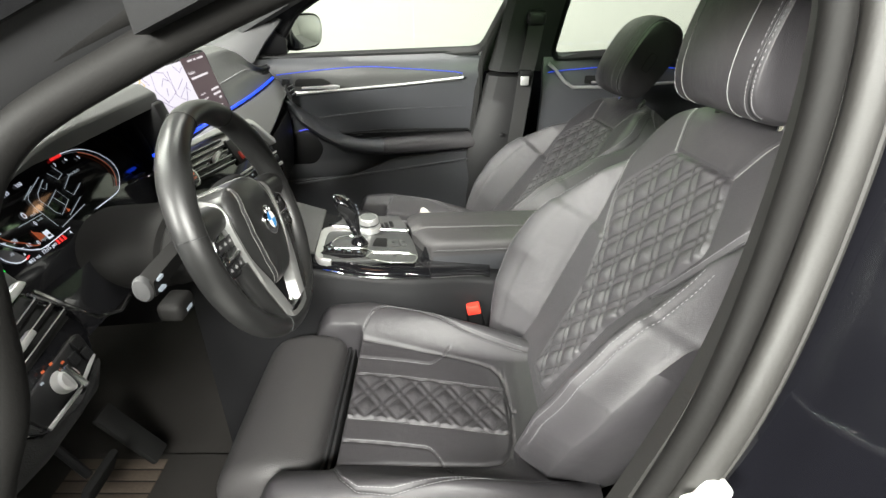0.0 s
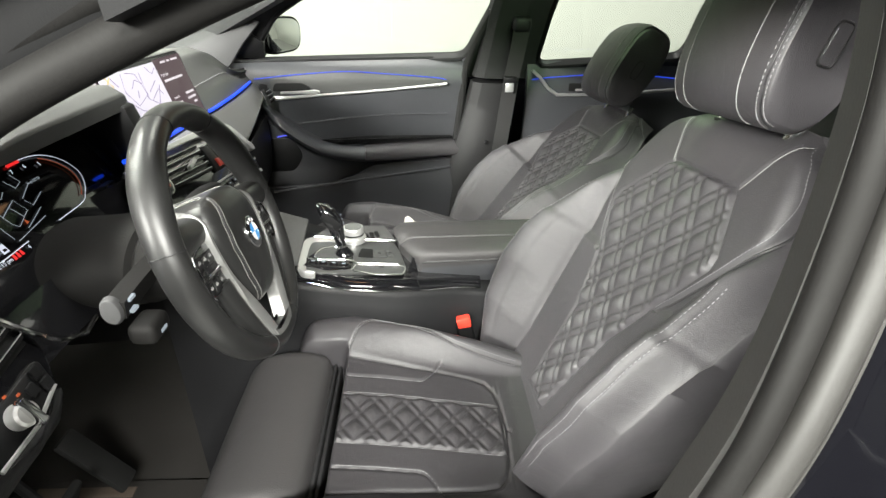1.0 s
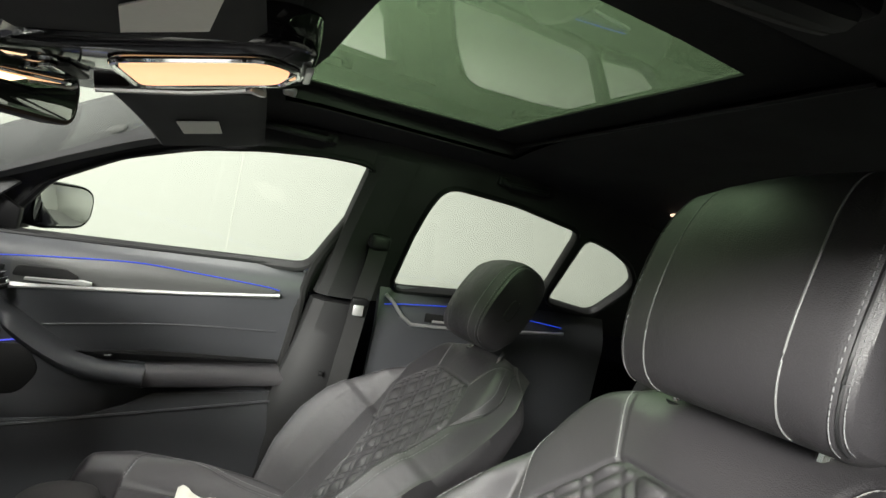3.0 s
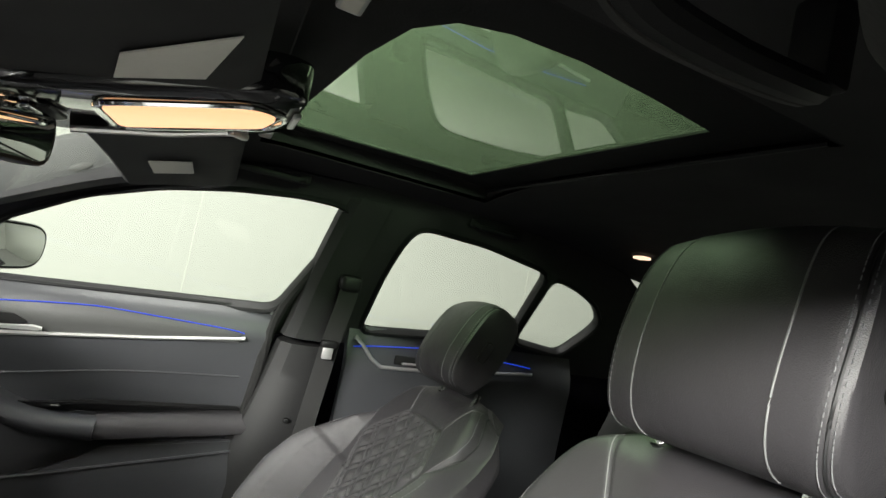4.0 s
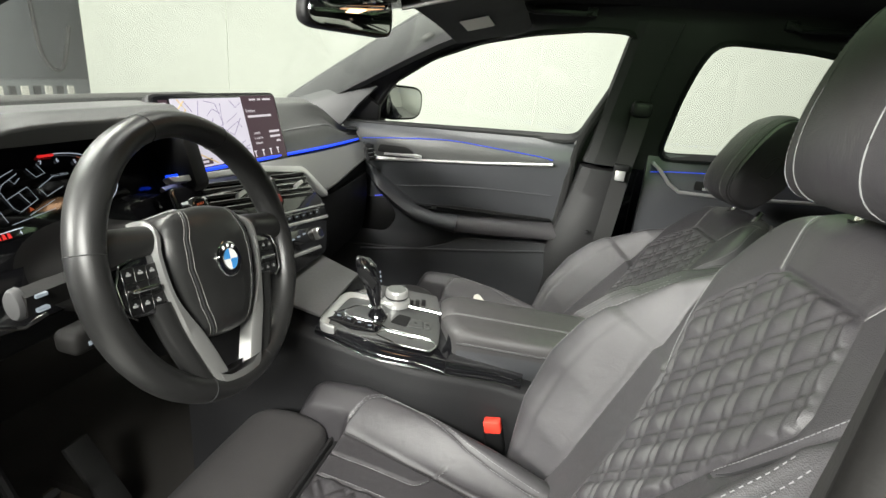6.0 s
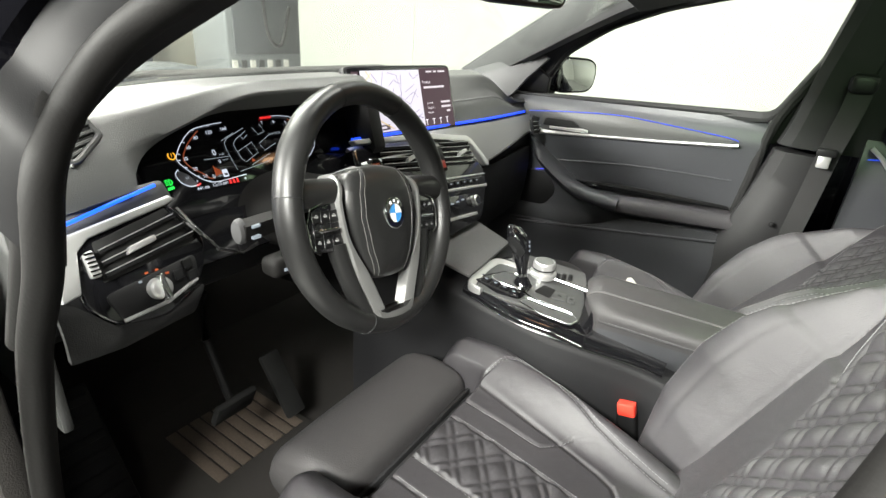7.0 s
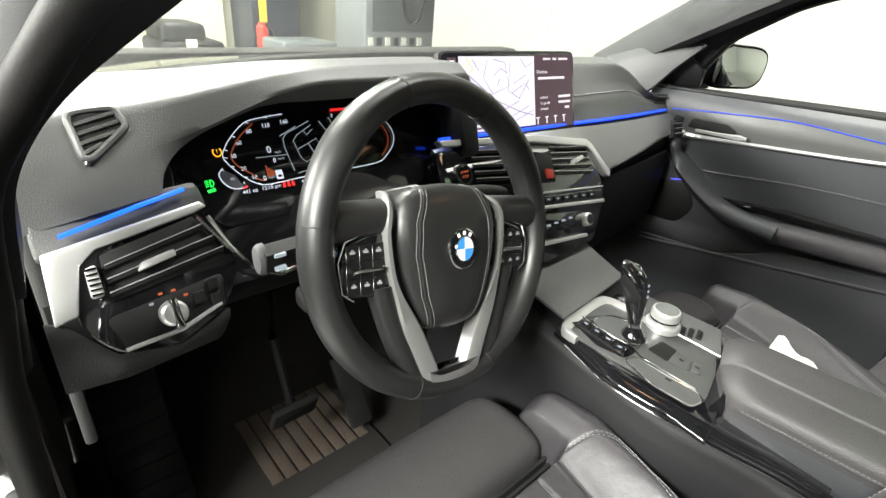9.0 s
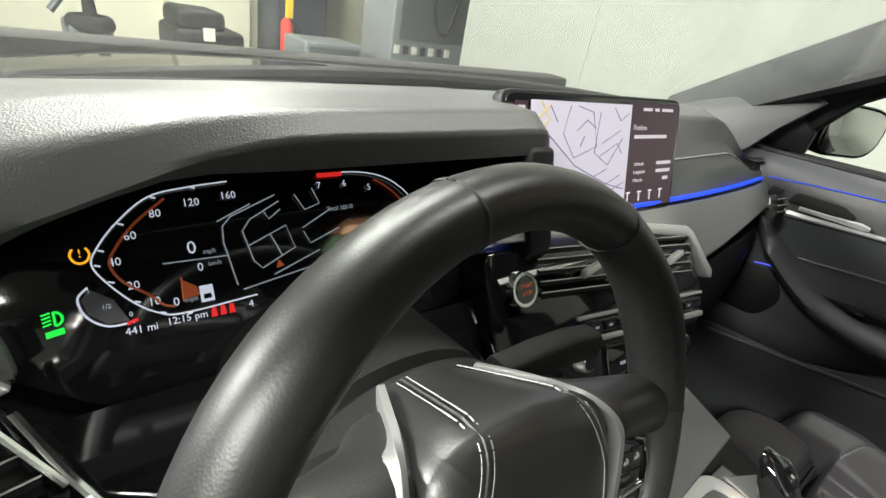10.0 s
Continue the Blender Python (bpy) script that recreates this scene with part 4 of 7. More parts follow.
def hooded(y):
    """How much of the hood stands over the instruments: its body, and its lower edge."""
    fall = 1 - smoothstep(-0.150, -0.085, y)
    return float(smoothstep(-0.56, -0.36, y) * fall), float(min(1.0, max(0.0, (y + 0.552) / 0.12)) ** 0.55 * fall)


def dash_top(y, v):
    d, de = hooded(y)
    end = abs(y / 0.66) ** 4
    g = float(smoothstep(-0.46, -0.25, y))
    lowx = -0.618 * (1 - g) + face_x(y) * g
    lowz = (0.966 + 0.15 * min(0.0, y + 0.53)) * (1 - g) + (0.957 - 0.05 * max(0.0, y - 0.15)) * g
    N = [(-1.03, 0.985), (-0.95, 1.018), (-0.84, 1.046), (-0.775, 1.054 - 0.012 * end), (-0.738, 1.044 - 0.015 * end), (lowx - 0.052, 1.012 - 0.02 * end), (lowx - 0.018, 0.985 - 0.02 * end), (lowx, lowz)]
    L = [(-1.03, 0.985), (-0.95, 1.018), (-0.86, 1.042), (-0.79, 1.053 - 0.010 * end), (-0.735, 1.055 - 0.013 * end), (lowx - 0.068, 1.042 - 0.016 * end), (lowx - 0.034, 1.008 - 0.014 * end), (lowx, lowz)]
    w = float(1 - smoothstep(-0.42, -0.30, y))
    N = [(a[0] * (1 - w) + b[0] * w, a[1] * (1 - w) + b[1] * w) for a, b in zip(N, L)]
    H = [(-1.03, 0.985), (-0.95, 1.018), (-0.86, 1.043), (-0.79, 1.057), (-0.72, 1.066), (-0.655, 1.067), (-0.636, 1.055), (-0.630, lowz)]
    P = [(p[0] * (1 - d) + q[0] * d, p[1] * (1 - d) + q[1] * d) for p, q in zip(N, H)]
    # the passenger's end falls away towards the pillar
    fall = 0.72 * float(smoothstep(0.38, 0.60, y))
    P = [(x, z - fall * max(0.0, z - lowz)) for x, z in P]
    # cut off along the lower edge of the hood
    cut = lowz * (1 - de) + 1.034 * de
    if P[6][1] < cut:
        f = (P[5][1] - cut) / max(1e-6, P[5][1] - P[6][1])
        P[7] = (P[5][0] + (P[6][0] - P[5][0]) * f, cut)
        P[6] = ((P[5][0] + P[7][0]) / 2, (P[5][1] + P[7][1]) / 2)
    else:
        f = (P[6][1] - cut) / max(1e-6, P[6][1] - P[7][1])
        P[7] = (P[6][0] + (P[7][0] - P[6][0]) * f, cut)
    k = np.arange(len(P)) / (len(P) - 1)
    x = np.interp(v, k, [p[0] for p in P])
    z = np.interp(v, k, [p[1] for p in P])
    bow = 0.09 * (y / 0.66) ** 2 * (1 - v)
    return (x + bow, y, z)


ystn = sorted(set([round(float(y), 4) for y in np.concatenate([np.linspace(-0.665, -0.50, 26), np.linspace(-0.49, -0.18, 14), np.linspace(-0.17, -0.10, 12), np.linspace(-0.08, 0.66, 26)])]))
part("upper_pad", sheet(dash_top, ystn, np.linspace(0, 1, 36), 0.010), SOFT_DASH, DASH, "soft grained upper pad of the dashboard", angle=70)
# stitched line across the passenger's part of the pad
part("stitch_line", tube([Vector(dash_top(y, 0.80)) + NRM * 0.0008 for y in np.linspace(0.16, 0.60, 20)], 0.0013, 6), THREAD, DASH, "light grey stitched line")
# defroster slot along the base of the windscreen
part("defroster_slot", tube([Vector(dash_top(y, 0.25)) + Vector((0, 0, 0.001)) for y in np.linspace(-0.50, -0.24, 24)], [0.001] + [0.0065] * 22 + [0.001], 8, flat=0.35), RUBBER, DASH, "black slot along the windscreen base")
part("cowl", rbox((-1.12, -0.66, 0.93), (-1.0, 0.66, 0.995), 0.02, 3), PLASTIC, DASH, "black plastic strip below the windscreen")


def lower_body(y, v):
    P = [(-0.66, 0.955), (-0.628, 0.90), (-0.625, 0.83), (-0.63, 0.74), (-0.66, 0.66), (-0.74, 0.60), (-0.95, 0.58)]
    if y < -0.14:
        w = float(smoothstep(-0.50, -0.44, y))
        P = [(-0.71, 0.955), (-0.69, 0.90), (-0.655 - 0.02 * w, 0.83), (-0.665 - 0.02 * w, 0.795), (-0.70, 0.765), (-0.78, 0.74), (-0.95, 0.72)]
    k = np.arange(len(P)) / (len(P) - 1)
    sh = -0.05 * max(0.0, y / 0.63) ** 2
    return (np.interp(v, k, [p[0] for p in P]) + sh, y, np.interp(v, k, [p[1] for p in P]))


part("lower_body", sheet(lower_body, list(np.linspace(-0.665, -0.145, 22)) + list(np.linspace(-0.135, 0.655, 20)), np.linspace(0, 1, 26), 0.02), PLASTIC, DASH, "black lower dashboard", angle=60)
part("glovebox_lid", sheet(lambda y, v: (-0.618 - 0.05 * (y / 0.63) ** 2 - 0.03 * (v - 0.4) ** 2, y, 0.84 - 0.17 * v), np.linspace(0.23, 0.60, 12), np.linspace(0, 1, 8), -0.014), PLASTIC, DASH, "black glovebox lid")
part("end_panel", rbox((-0.98, -0.668, 0.66), (-0.665, -0.655, 0.99), 0.004), SOFT_DASH, DASH)
# the rounded bump under the light switch, beside the door
part("knee_panel", sheet(lambda y, v: on_left(y, float(np.interp(y, [-0.668, -0.655, -0.644, -0.624, -0.574, -0.525], [0.880, 0.876, 0.864, 0.842, 0.833, 0.850])) * (1 - v) + v * float(np.interp(y, [-0.668, -0.62, -0.532, -0.52], [0.822, 0.818, 0.824, 0.838])), -0.001 - 0.022 * v * v), np.linspace(-0.668, -0.522, 24), np.linspace(0, 1, 10), 0.010), LOWER_DASH, DASH, "dark grey knee panel", angle=60)

# instrument bay: side cheeks, floor and the glass
CL_N = Vector((0.86, 0, 0.51)).normalized()


def on_cl(y, z, off=0.0):
    return Vector((-0.667 - 0.593 * (z - 0.973), y, z)) + CL_N * off


bay = [(-0.548, 0.958), (-0.538, 1.025), (-0.49, 1.052), (-0.24, 1.056), (-0.17, 1.03), (-0.160, 0.955), (-0.185, 0.905), (-0.30, 0.885), (-0.47, 0.885), (-0.53, 0.91)]
CLUSTER = thing("instrument_cluster", "black glass instrument display with lit dials and a map", "instrument panel", tuple(on_cl(-0.36, 0.9)))
part("bezel", plate([on_cl(y, z, -0.02) for y, z in rounded(bay, 0.015)], CL_N * 0.012, 0.002), PLASTIC, CLUSTER)
glass_out = [(-0.535, 0.935), (-0.528, 0.995), (-0.48, 1.028), (-0.25, 1.030), (-0.19, 1.0), (-0.185, 0.93), (-0.23, 0.905), (-0.48, 0.902)]
part("screen_glass", plate([on_cl(y, z, -0.006) for y, z in rounded(glass_out, 0.012)], CL_N * 0.005, 0.001), GLOSS, CLUSTER, "dark glossy display glass")
for y0, y1, nm in ((-0.165, -0.135, "cheek"),):
    part(nm, plate([(-0.72, y0, 0.90), (-0.63, y0, 0.90), (-0.605, y0, 0.955), (-0.63, y0, 1.04), (-0.74, y0, 1.055)], (0, y1 - y0, 0), 0.004), PLASTIC, CLUSTER)
part("lower_lip", sheet(lambda y, v: on_cl(y, 0.905 - 0.05 * v, 0.002 + 0.006 * v), np.linspace(-0.55, -0.15, 12), np.linspace(0, 1, 6), -0.01), GLOSS, CLUSTER, "glossy black lower lip")
part("lip_chrome", tube([on_left(-0.52, 0.935, 0.004), on_left(-0.506, 0.905, 0.006), on_left(-0.492, 0.880, 0.008), on_left(-0.465, 0.868, 0.010), on_left(-0.44, 0.872, 0.01)], 0.0025, 6), CHROME, CLUSTER)

G_WHITE = lit("display_white", (0.80, 0.86, 1.0), 0.62)
G_GREY = lit("display_grey", (0.35, 0.40, 0.45), 0.55)
G_RED = lit("display_red", (1.0, 0.03, 0.03), 0.6)
G_ORANGE = lit("display_orange", (1.0, 0.20, 0.06), 0.22)
G_ORANGE_DIM = lit("display_orange_band", (1.0, 0.20, 0.06), 0.10)
G_AMBER = lit("display_amber", (1.0, 0.45, 0.02), 1.0)
G_GREEN = lit("display_green", (0.02, 0.9, 0.08), 1.0)
CLM = Matrix(((0, -0.51, 0.86), (1, 0, 0), (0, 0.86, 0.51))).to_4x4()


def cl_line(pts, r, m, name="display_line"):
    return part(name, tube([on_cl(y, z, 0.0012) for y, z in pts], r, 4, flat=0.4, up=CL_N), m, CLUSTER)


def cl_text(t, y, z, size, m, align="CENTER"):
    return lettering("display_writing", t, size, Matrix.Translation(on_cl(y, z, 0.0012)) @ CLM, m, CLUSTER, 0.0001, align)


left_dial = [(-0.396, 1.009), (-0.42, 1.0075), (-0.443, 1.004), (-0.462, 0.992), (-0.474, 0.980), (-0.477, 0.973), (-0.472, 0.964), (-0.461, 0.952), (-0.449, 0.944), (-0.435, 0.941), (-0.39, 0.9425)]
cl_line(curve_points(left_dial, 70), 0.00050, G_WHITE)
cl_line(curve_points([(y + 0.0085, z - 0.0015) for y, z in left_dial[2:7]] + [(-0.452, 0.954), (-0.4455, 0.9475), (-0.4395, 0.9455)], 50), 0.0008, G_ORANGE_DIM)
right_dial = [(-0.332, 1.0095), (-0.300, 1.009), (-0.275, 1.004), (-0.256, 0.992), (-0.247, 0.976), (-0.252, 0.962), (-0.268, 0.950), (-0.285, 0.944), (-0.335, 0.9425)]
cl_line(curve_points(right_dial, 60), 0.00050, G_WHITE)
cl_line([(-0.332, 1.0085), (-0.312, 1.0085)], 0.0017, G_RED)
cl_line([(y - 0.010, z - 0.001) for y, z in curve_points(right_dial, 40)[10:30]], 0.0009, G_ORANGE_DIM)
for t, y, z in (("160", -0.397, 1.001), ("120", -0.420, 0.999), ("80", -0.441, 0.995), ("60", -0.456, 0.985), ("40", -0.466, 0.973), ("20", -0.459, 0.960), ("10", -0.450, 0.950), ("7", -0.332, 1.002), ("6", -0.311, 1.002), ("5", -0.290, 0.998)):
    cl_text(t, y, z, 0.0068, G_WHITE)
for i in range(1, 10):
    y, z = left_dial[i]
    cl_line([(y + 0.001, z), (y + 0.004, z - 0.001)], 0.0005, G_WHITE)
cl_text("0", -0.4245, 0.9745, 0.0115, G_WHITE)
cl_text("mph", -0.4145, 0.9715, 0.0045, G_GREY)
cl_text("0", -0.4215, 0.9635, 0.0075, G_WHITE)
cl_text("km/h", -0.4125, 0.9645, 0.0040, G_GREY)
cl_line([(-0.442, 0.9685), (-0.403, 0.9675)], 0.0004, G_GREY)
cl_text("0", -0.4385, 0.9475, 0.0075, G_WHITE)
cl_text("mph", -0.4300, 0.9475, 0.0045, G_GREY)
cl_line([(-0.4345, 0.947), (-0.4335, 0.960)], 0.0005, G_ORANGE)
part("needle_glow", plate([on_cl(-0.434, 0.948, 0.0006), on_cl(-0.434, 0.959, 0.0006), on_cl(-0.426, 0.954, 0.0006), on_cl(-0.424, 0.949, 0.0006)], CL_N * 0.0002), lit("display_dim_orange", (0.5, 0.10, 0.03), 0.35), CLUSTER)
cl_text("441 mi", -0.459, 0.9375, 0.0062, G_WHITE)
cl_text("12:15 pm", -0.434, 0.9380, 0.0062, G_WHITE)
cl_text("Total 38518", -0.318, 0.9865, 0.0045, G_GREY)
cl_text("4", -0.395, 0.938, 0.0065, G_WHITE)
cl_text("1/2", -0.474, 0.952, 0.0038, G_WHITE)
cl_text("1", -0.481, 0.961, 0.0038, G_WHITE)
cl_text("0", -0.463, 0.946, 0.0040, G_WHITE)
cl_line(curve_points([(-0.481, 0.963), (-0.4865, 0.958), (-0.484, 0.949), (-0.475, 0.9425), (-0.462, 0.942)], 24), 0.0006, G_WHITE)
part("fuel_panel", plate([on_cl(y, z, 0.0004) for y, z in ((-0.481, 0.962), (-0.485, 0.957), (-0.483, 0.950), (-0.475, 0.9435), (-0.464, 0.943), (-0.470, 0.955))], CL_N * 0.0003), lit("display_dim_white", (0.4, 0.4, 0.46), 0.02), CLUSTER)
cl_line([(-0.466, 0.9415), (-0.460, 0.943)], 0.0010, G_RED)
for k in range(3):
    part("warning_mark", plate([on_cl(-0.4205 + 0.0055 * k, 0.9355, 0.0008), on_cl(-0.4165 + 0.0055 * k, 0.9355, 0.0008), on_cl(-0.4170 + 0.0055 * k, 0.9405, 0.0008), on_cl(-0.4195 + 0.0055 * k, 0.9410, 0.0008)], CL_N * 0.0003), G_RED, CLUSTER)
part("limit_sign", plate([on_cl(y, z, 0.0008) for y, z in ((-0.4245, 0.9445), (-0.4165, 0.9445), (-0.4165, 0.9535), (-0.4245, 0.9535))], CL_N * 0.0003), G_WHITE, CLUSTER)
part("sign_bar", plate([on_cl(y, z, 0.0014) for y, z in ((-0.4228, 0.9462), (-0.4182, 0.9462), (-0.4182, 0.9488), (-0.4228, 0.9488))], CL_N * 0.0002), GLOSS, CLUSTER)
part("tyre_warning", tube([on_cl(-0.4815 + 0.0045 * math.cos(a), 0.979 + 0.0042 * math.sin(a), 0.001) for a in np.linspace(2.3, 7.1, 12)], 0.0007, 5), G_AMBER, CLUSTER)
cl_text("!", -0.4815, 0.9795, 0.0068, G_AMBER)
part("headlamp_mark", tube([on_cl(-0.498 + 0.0035 * math.cos(a), 0.951 + 0.0032 * math.sin(a), 0.001) for a in np.linspace(-1.6, 1.6, 8)] + [on_cl(-0.498, 0.9542, 0.001), on_cl(-0.498, 0.9478, 0.001)], 0.0007, 5), G_GREEN, CLUSTER)
for k in range(4):
    cl_line([(-0.5035, 0.9535 - 0.0017 * k), (-0.4995, 0.9542 - 0.0017 * k)], 0.0005, G_GREEN, "headlamp_mark")
part("headlamp_mark", plate([on_cl(y, z, 0.0008) for y, z in ((-0.503, 0.9425), (-0.4945, 0.9435), (-0.4945, 0.9465), (-0.503, 0.9455))], CL_N * 0.0003), G_GREEN, CLUSTER)
for pts in ([(-0.401, 0.950), (-0.405, 0.975), (-0.404, 0.984), (-0.398, 0.989), (-0.366, 0.999)], [(-0.407, 0.987), (-0.384, 0.995)], [(-0.388, 0.962), (-0.392, 0.980), (-0.386, 0.986), (-0.364, 0.995)], [(-0.388, 0.962), (-0.383, 0.957), (-0.358, 0.966), (-0.362, 0.980), (-0.390, 0.971)], [(-0.374, 0.976), (-0.368, 0.962)], [(-0.376, 0.990), (-0.373, 0.985), (-0.364, 0.990)], [(-0.352, 0.998), (-0.346, 0.988), (-0.334, 0.991), (-0.338, 1.001)], [(-0.350, 0.975), (-0.346, 0.967), (-0.322, 0.974)], [(-0.350, 0.977), (-0.325, 0.987)], [(-0.376, 0.952), (-0.34, 0.962)], [(-0.398, 0.947), (-0.345, 0.953)]):
    cl_line(pts, 0.00045, G_GREY, "map_line")
part("position_arrow", plate([on_cl(-0.3735, 0.9555, 0.001), on_cl(-0.368, 0.9565, 0.001), on_cl(-0.3715, 0.9605, 0.001)], CL_N * 0.0003), G_ORANGE, CLUSTER)

# triangular demister vent beside the door
def on_pad(y, v, off=0.0):
    return Vector(dash_top(y, v)) + Vector((0.75, 0, 0.66)) * off


DEM = [(-0.602, 0.705), (-0.570, 0.710), (-0.564, 0.780), (-0.597, 0.865), (-0.605, 0.862), (-0.608, 0.725)]
tv = part("side_demister", tube([on_pad(y, v, 0.0015) for y, v in rounded(DEM, 0.012, 3)], 0.0035, 8, closed=True, up=(0.75, 0, 0.66)), SOFT_DASH, DASH, "small triangular demister vent")
part("opening", plate([on_pad(y, v, 0.0004) for y, v in DEM], (0.0010, 0, 0.001)), RUBBER, tv)
for k in range(5):
    v = 0.735 + 0.032 * k
    y1 = -0.570 if v < 0.79 else -0.570 - 0.42 * (v - 0.79)
    part("slat", tube([on_pad(-0.604, v + 0.016, 0.002), on_pad(y1, v - 0.006, 0.002)], 0.0022, 6), SOFT_DASH, tv)

# ambient light lines
part("light_line", tube([Vector((-0.618, -0.534, 0.964)), Vector((-0.613, -0.580, 0.956)), Vector((-0.607, -0.640, 0.944))], 0.0021, 8), BLUE_BRIGHT, DASH, "glowing blue light line")
part("light_line", tube([Vector((face_x(y) + 0.005, y, float(np.interp(y, [-0.22, 0.13, 0.55, 0.64], [0.966, 0.957, 0.939, 0.934])))) for y in np.linspace(-0.185, 0.60, 40)], 0.0030, 8), BLUE_LED, DASH, "glowing blue light line")

# left fascia: silver frame, black vent and switch panel
part("silver_frame", slab(on_left, [(-0.656, 0.931), (-0.524, 0.9495), (-0.518, 0.944), (-0.530, 0.9405), (-0.618, 0.9265), (-0.632, 0.917), (-0.643, 0.880), (-0.661, 0.876)], 0.006, 0.014, 0.002, 3), SILVER, DASH, "satin silver trim frame")
part("left_panel", slab(on_left, rounded([(-0.660, 0.958), (-0.520, 0.968), (-0.515, 0.945), (-0.66, 0.925)], 0.006), -0.003, 0.02, 0.003), SOFT_DASH, DASH)
part("black_panel", slab(on_left, rounded([(-0.642, 0.915), (-0.627, 0.932), (-0.528, 0.944), (-0.500, 0.897), (-0.510, 0.872), (-0.528, 0.851), (-0.574, 0.833), (-0.622, 0.841), (-0.644, 0.866)], 0.012), 0.002, 0.014, 0.003, 3), GLOSS, DASH, "glossy black panel round the vent")


def air_vent(f, outline, slats, lever_at, name="air_vent", tilt=0.0):
    """A louvred outlet: dark well, horizontal slats, silver lever."""
    v = part(name, slab(f, outline, 0.004, 0.010, 0.002), RUBBER, DASH, "black louvred air vent")
    y0, y1 = min(p[0] for p in outline), max(p[0] for p in outline)
    for (ya, za), (yb, zb) in slats:
        part("slat", slab(f, [(ya, za), (yb, zb), (yb, zb + 0.0045), (ya, za + 0.0045)], 0.0075, 0.008, 0.0008), PLASTIC, v)
        part("slat_edge", tube([f(ya, za + 0.004, 0.008), f(yb, zb + 0.004, 0.008)], 0.0006, 5), SILVER, v)
    if lever_at is None:
        return v
    y, z = lever_at
    part("lever", slab(f, rounded([(y - 0.017, z - 0.006), (y + 0.017, z + 0.000), (y + 0.016, z + 0.006), (y - 0.013, z + 0.001)], 0.002), 0.014, 0.008, 0.001), SILVER, v, "satin silver vent lever")
    return v


air_vent(on_left, [(-0.616, 0.922), (-0.533, 0.938), (-0.512, 0.897), (-0.620, 0.883)], [((-0.617, 0.8875), (-0.514, 0.9025)), ((-0.616, 0.8985), (-0.519, 0.914)), ((-0.615, 0.9095), (-0.525, 0.926))], (-0.575, 0.908))
part("vent_bar", tube([on_left(-0.531, 0.936, 0.008), on_left(-0.506, 0.899, 0.008)], 0.002, 6), CHROME, DASH)
tw = part("vent_wheel", slab(on_left, rounded([(-0.631, 0.890), (-0.621, 0.890), (-0.621, 0.916), (-0.630, 0.914)], 0.003), 0.012, 0.008, 0.001), SILVER, DASH, "ribbed silver thumb wheel")
for k in range(6):
    part("rib", slab(on_left, [(-0.630, 0.892 + 0.004 * k), (-0.6215, 0.892 + 0.004 * k), (-0.6215, 0.8935 + 0.004 * k), (-0.630, 0.8935 + 0.004 * k)], 0.0135, 0.002, 0), CHROME, tw)
sw = part("switch_panel", slab(on_left, rounded([(-0.626, 0.872), (-0.520, 0.884), (-0.528, 0.853), (-0.616, 0.842)], 0.008), 0.006, 0.006, 0.002), PLASTIC, DASH, "black light switch panel")
part("silver_edge", tube([on_left(-0.618, 0.844, 0.007), on_left(-0.57, 0.8465, 0.008), on_left(-0.530, 0.858, 0.007)], 0.0022, 6), SILVER, sw)
kn = part("light_knob", tube([on_left(-0.574, 0.862, 0.006), on_left(-0.574, 0.862, 0.016), on_left(-0.574, 0.862, 0.018)], [0.0125, 0.0118, 0.0095], 24), SILVER, DASH, "silver rotary light knob")
part("grip", slab(on_left, rounded([(-0.5775, 0.849), (-0.5695, 0.849), (-0.5705, 0.875), (-0.5765, 0.875)], 0.002), 0.025, 0.010, 0.0015), CHROME, kn)
for y, z in ((-0.548, 0.868), (-0.534, 0.876), (-0.534, 0.863)):
    part("switch_button", slab(on_left, rounded([(y - 0.005, z - 0.005), (y + 0.005, z - 0.004), (y + 0.005, z + 0.006), (y - 0.005, z + 0.005)], 0.001), 0.009, 0.004, 0.0008), PLASTIC, sw)
for k, a in enumerate((-0.9, -0.3, 0.3, 0.9)):
    part("mark", slab(on_left, [(-0.574 + 0.019 * math.sin(a) - 0.0018, 0.862 + 0.019 * math.cos(a) - 0.001), (-0.574 + 0.019 * math.sin(a) + 0.0018, 0.862 + 0.019 * math.cos(a) - 0.001), (-0.574 + 0.019 * math.sin(a) + 0.0018, 0.862 + 0.019 * math.cos(a) + 0.001), (-0.574 + 0.019 * math.sin(a) - 0.0018, 0.862 + 0.019 * math.cos(a) + 0.001)], 0.0066, 0.0005, 0), G_ORANGE if k else G_GREY, sw)

# centre: trim panel, silver frame, vents, switch rows, climate panel
SK = -0.11
part("grey_trim", sheet(lambda y, v: (face_x(y) + 0.004 + 0.036 * v * (1 - 0.35 * max(0, y / 0.63)), y, 0.947 - 0.05 * max(0, y - 0.15) - v * (0.022 + 0.060 * float(smoothstep(0.02, 0.20, y)) * (1 - 0.75 * float(smoothstep(0.2, 0.64, y))))), np.linspace(-0.20, 0.645, 30), np.linspace(0, 1, 8), -0.008), TRIM_SATIN, DASH, "grey trim panel under the light line")
low_edge = [(y, 0.947 - 0.05 * max(0, y - 0.15) - (0.022 + 0.060 * float(smoothstep(0.02, 0.20, y)) * (1 - 0.75 * float(smoothstep(0.2, 0.64, y)))), face_x(y) + 0.040 - 0.0126 * max(0, y / 0.63)) for y in np.linspace(0.185, 0.645, 20)]
part("silver_edge", tube([(x + 0.002, y, z - 0.002) for y, z, x in low_edge], 0.0045, 8), SILVER, DASH, "satin silver edge of the trim")
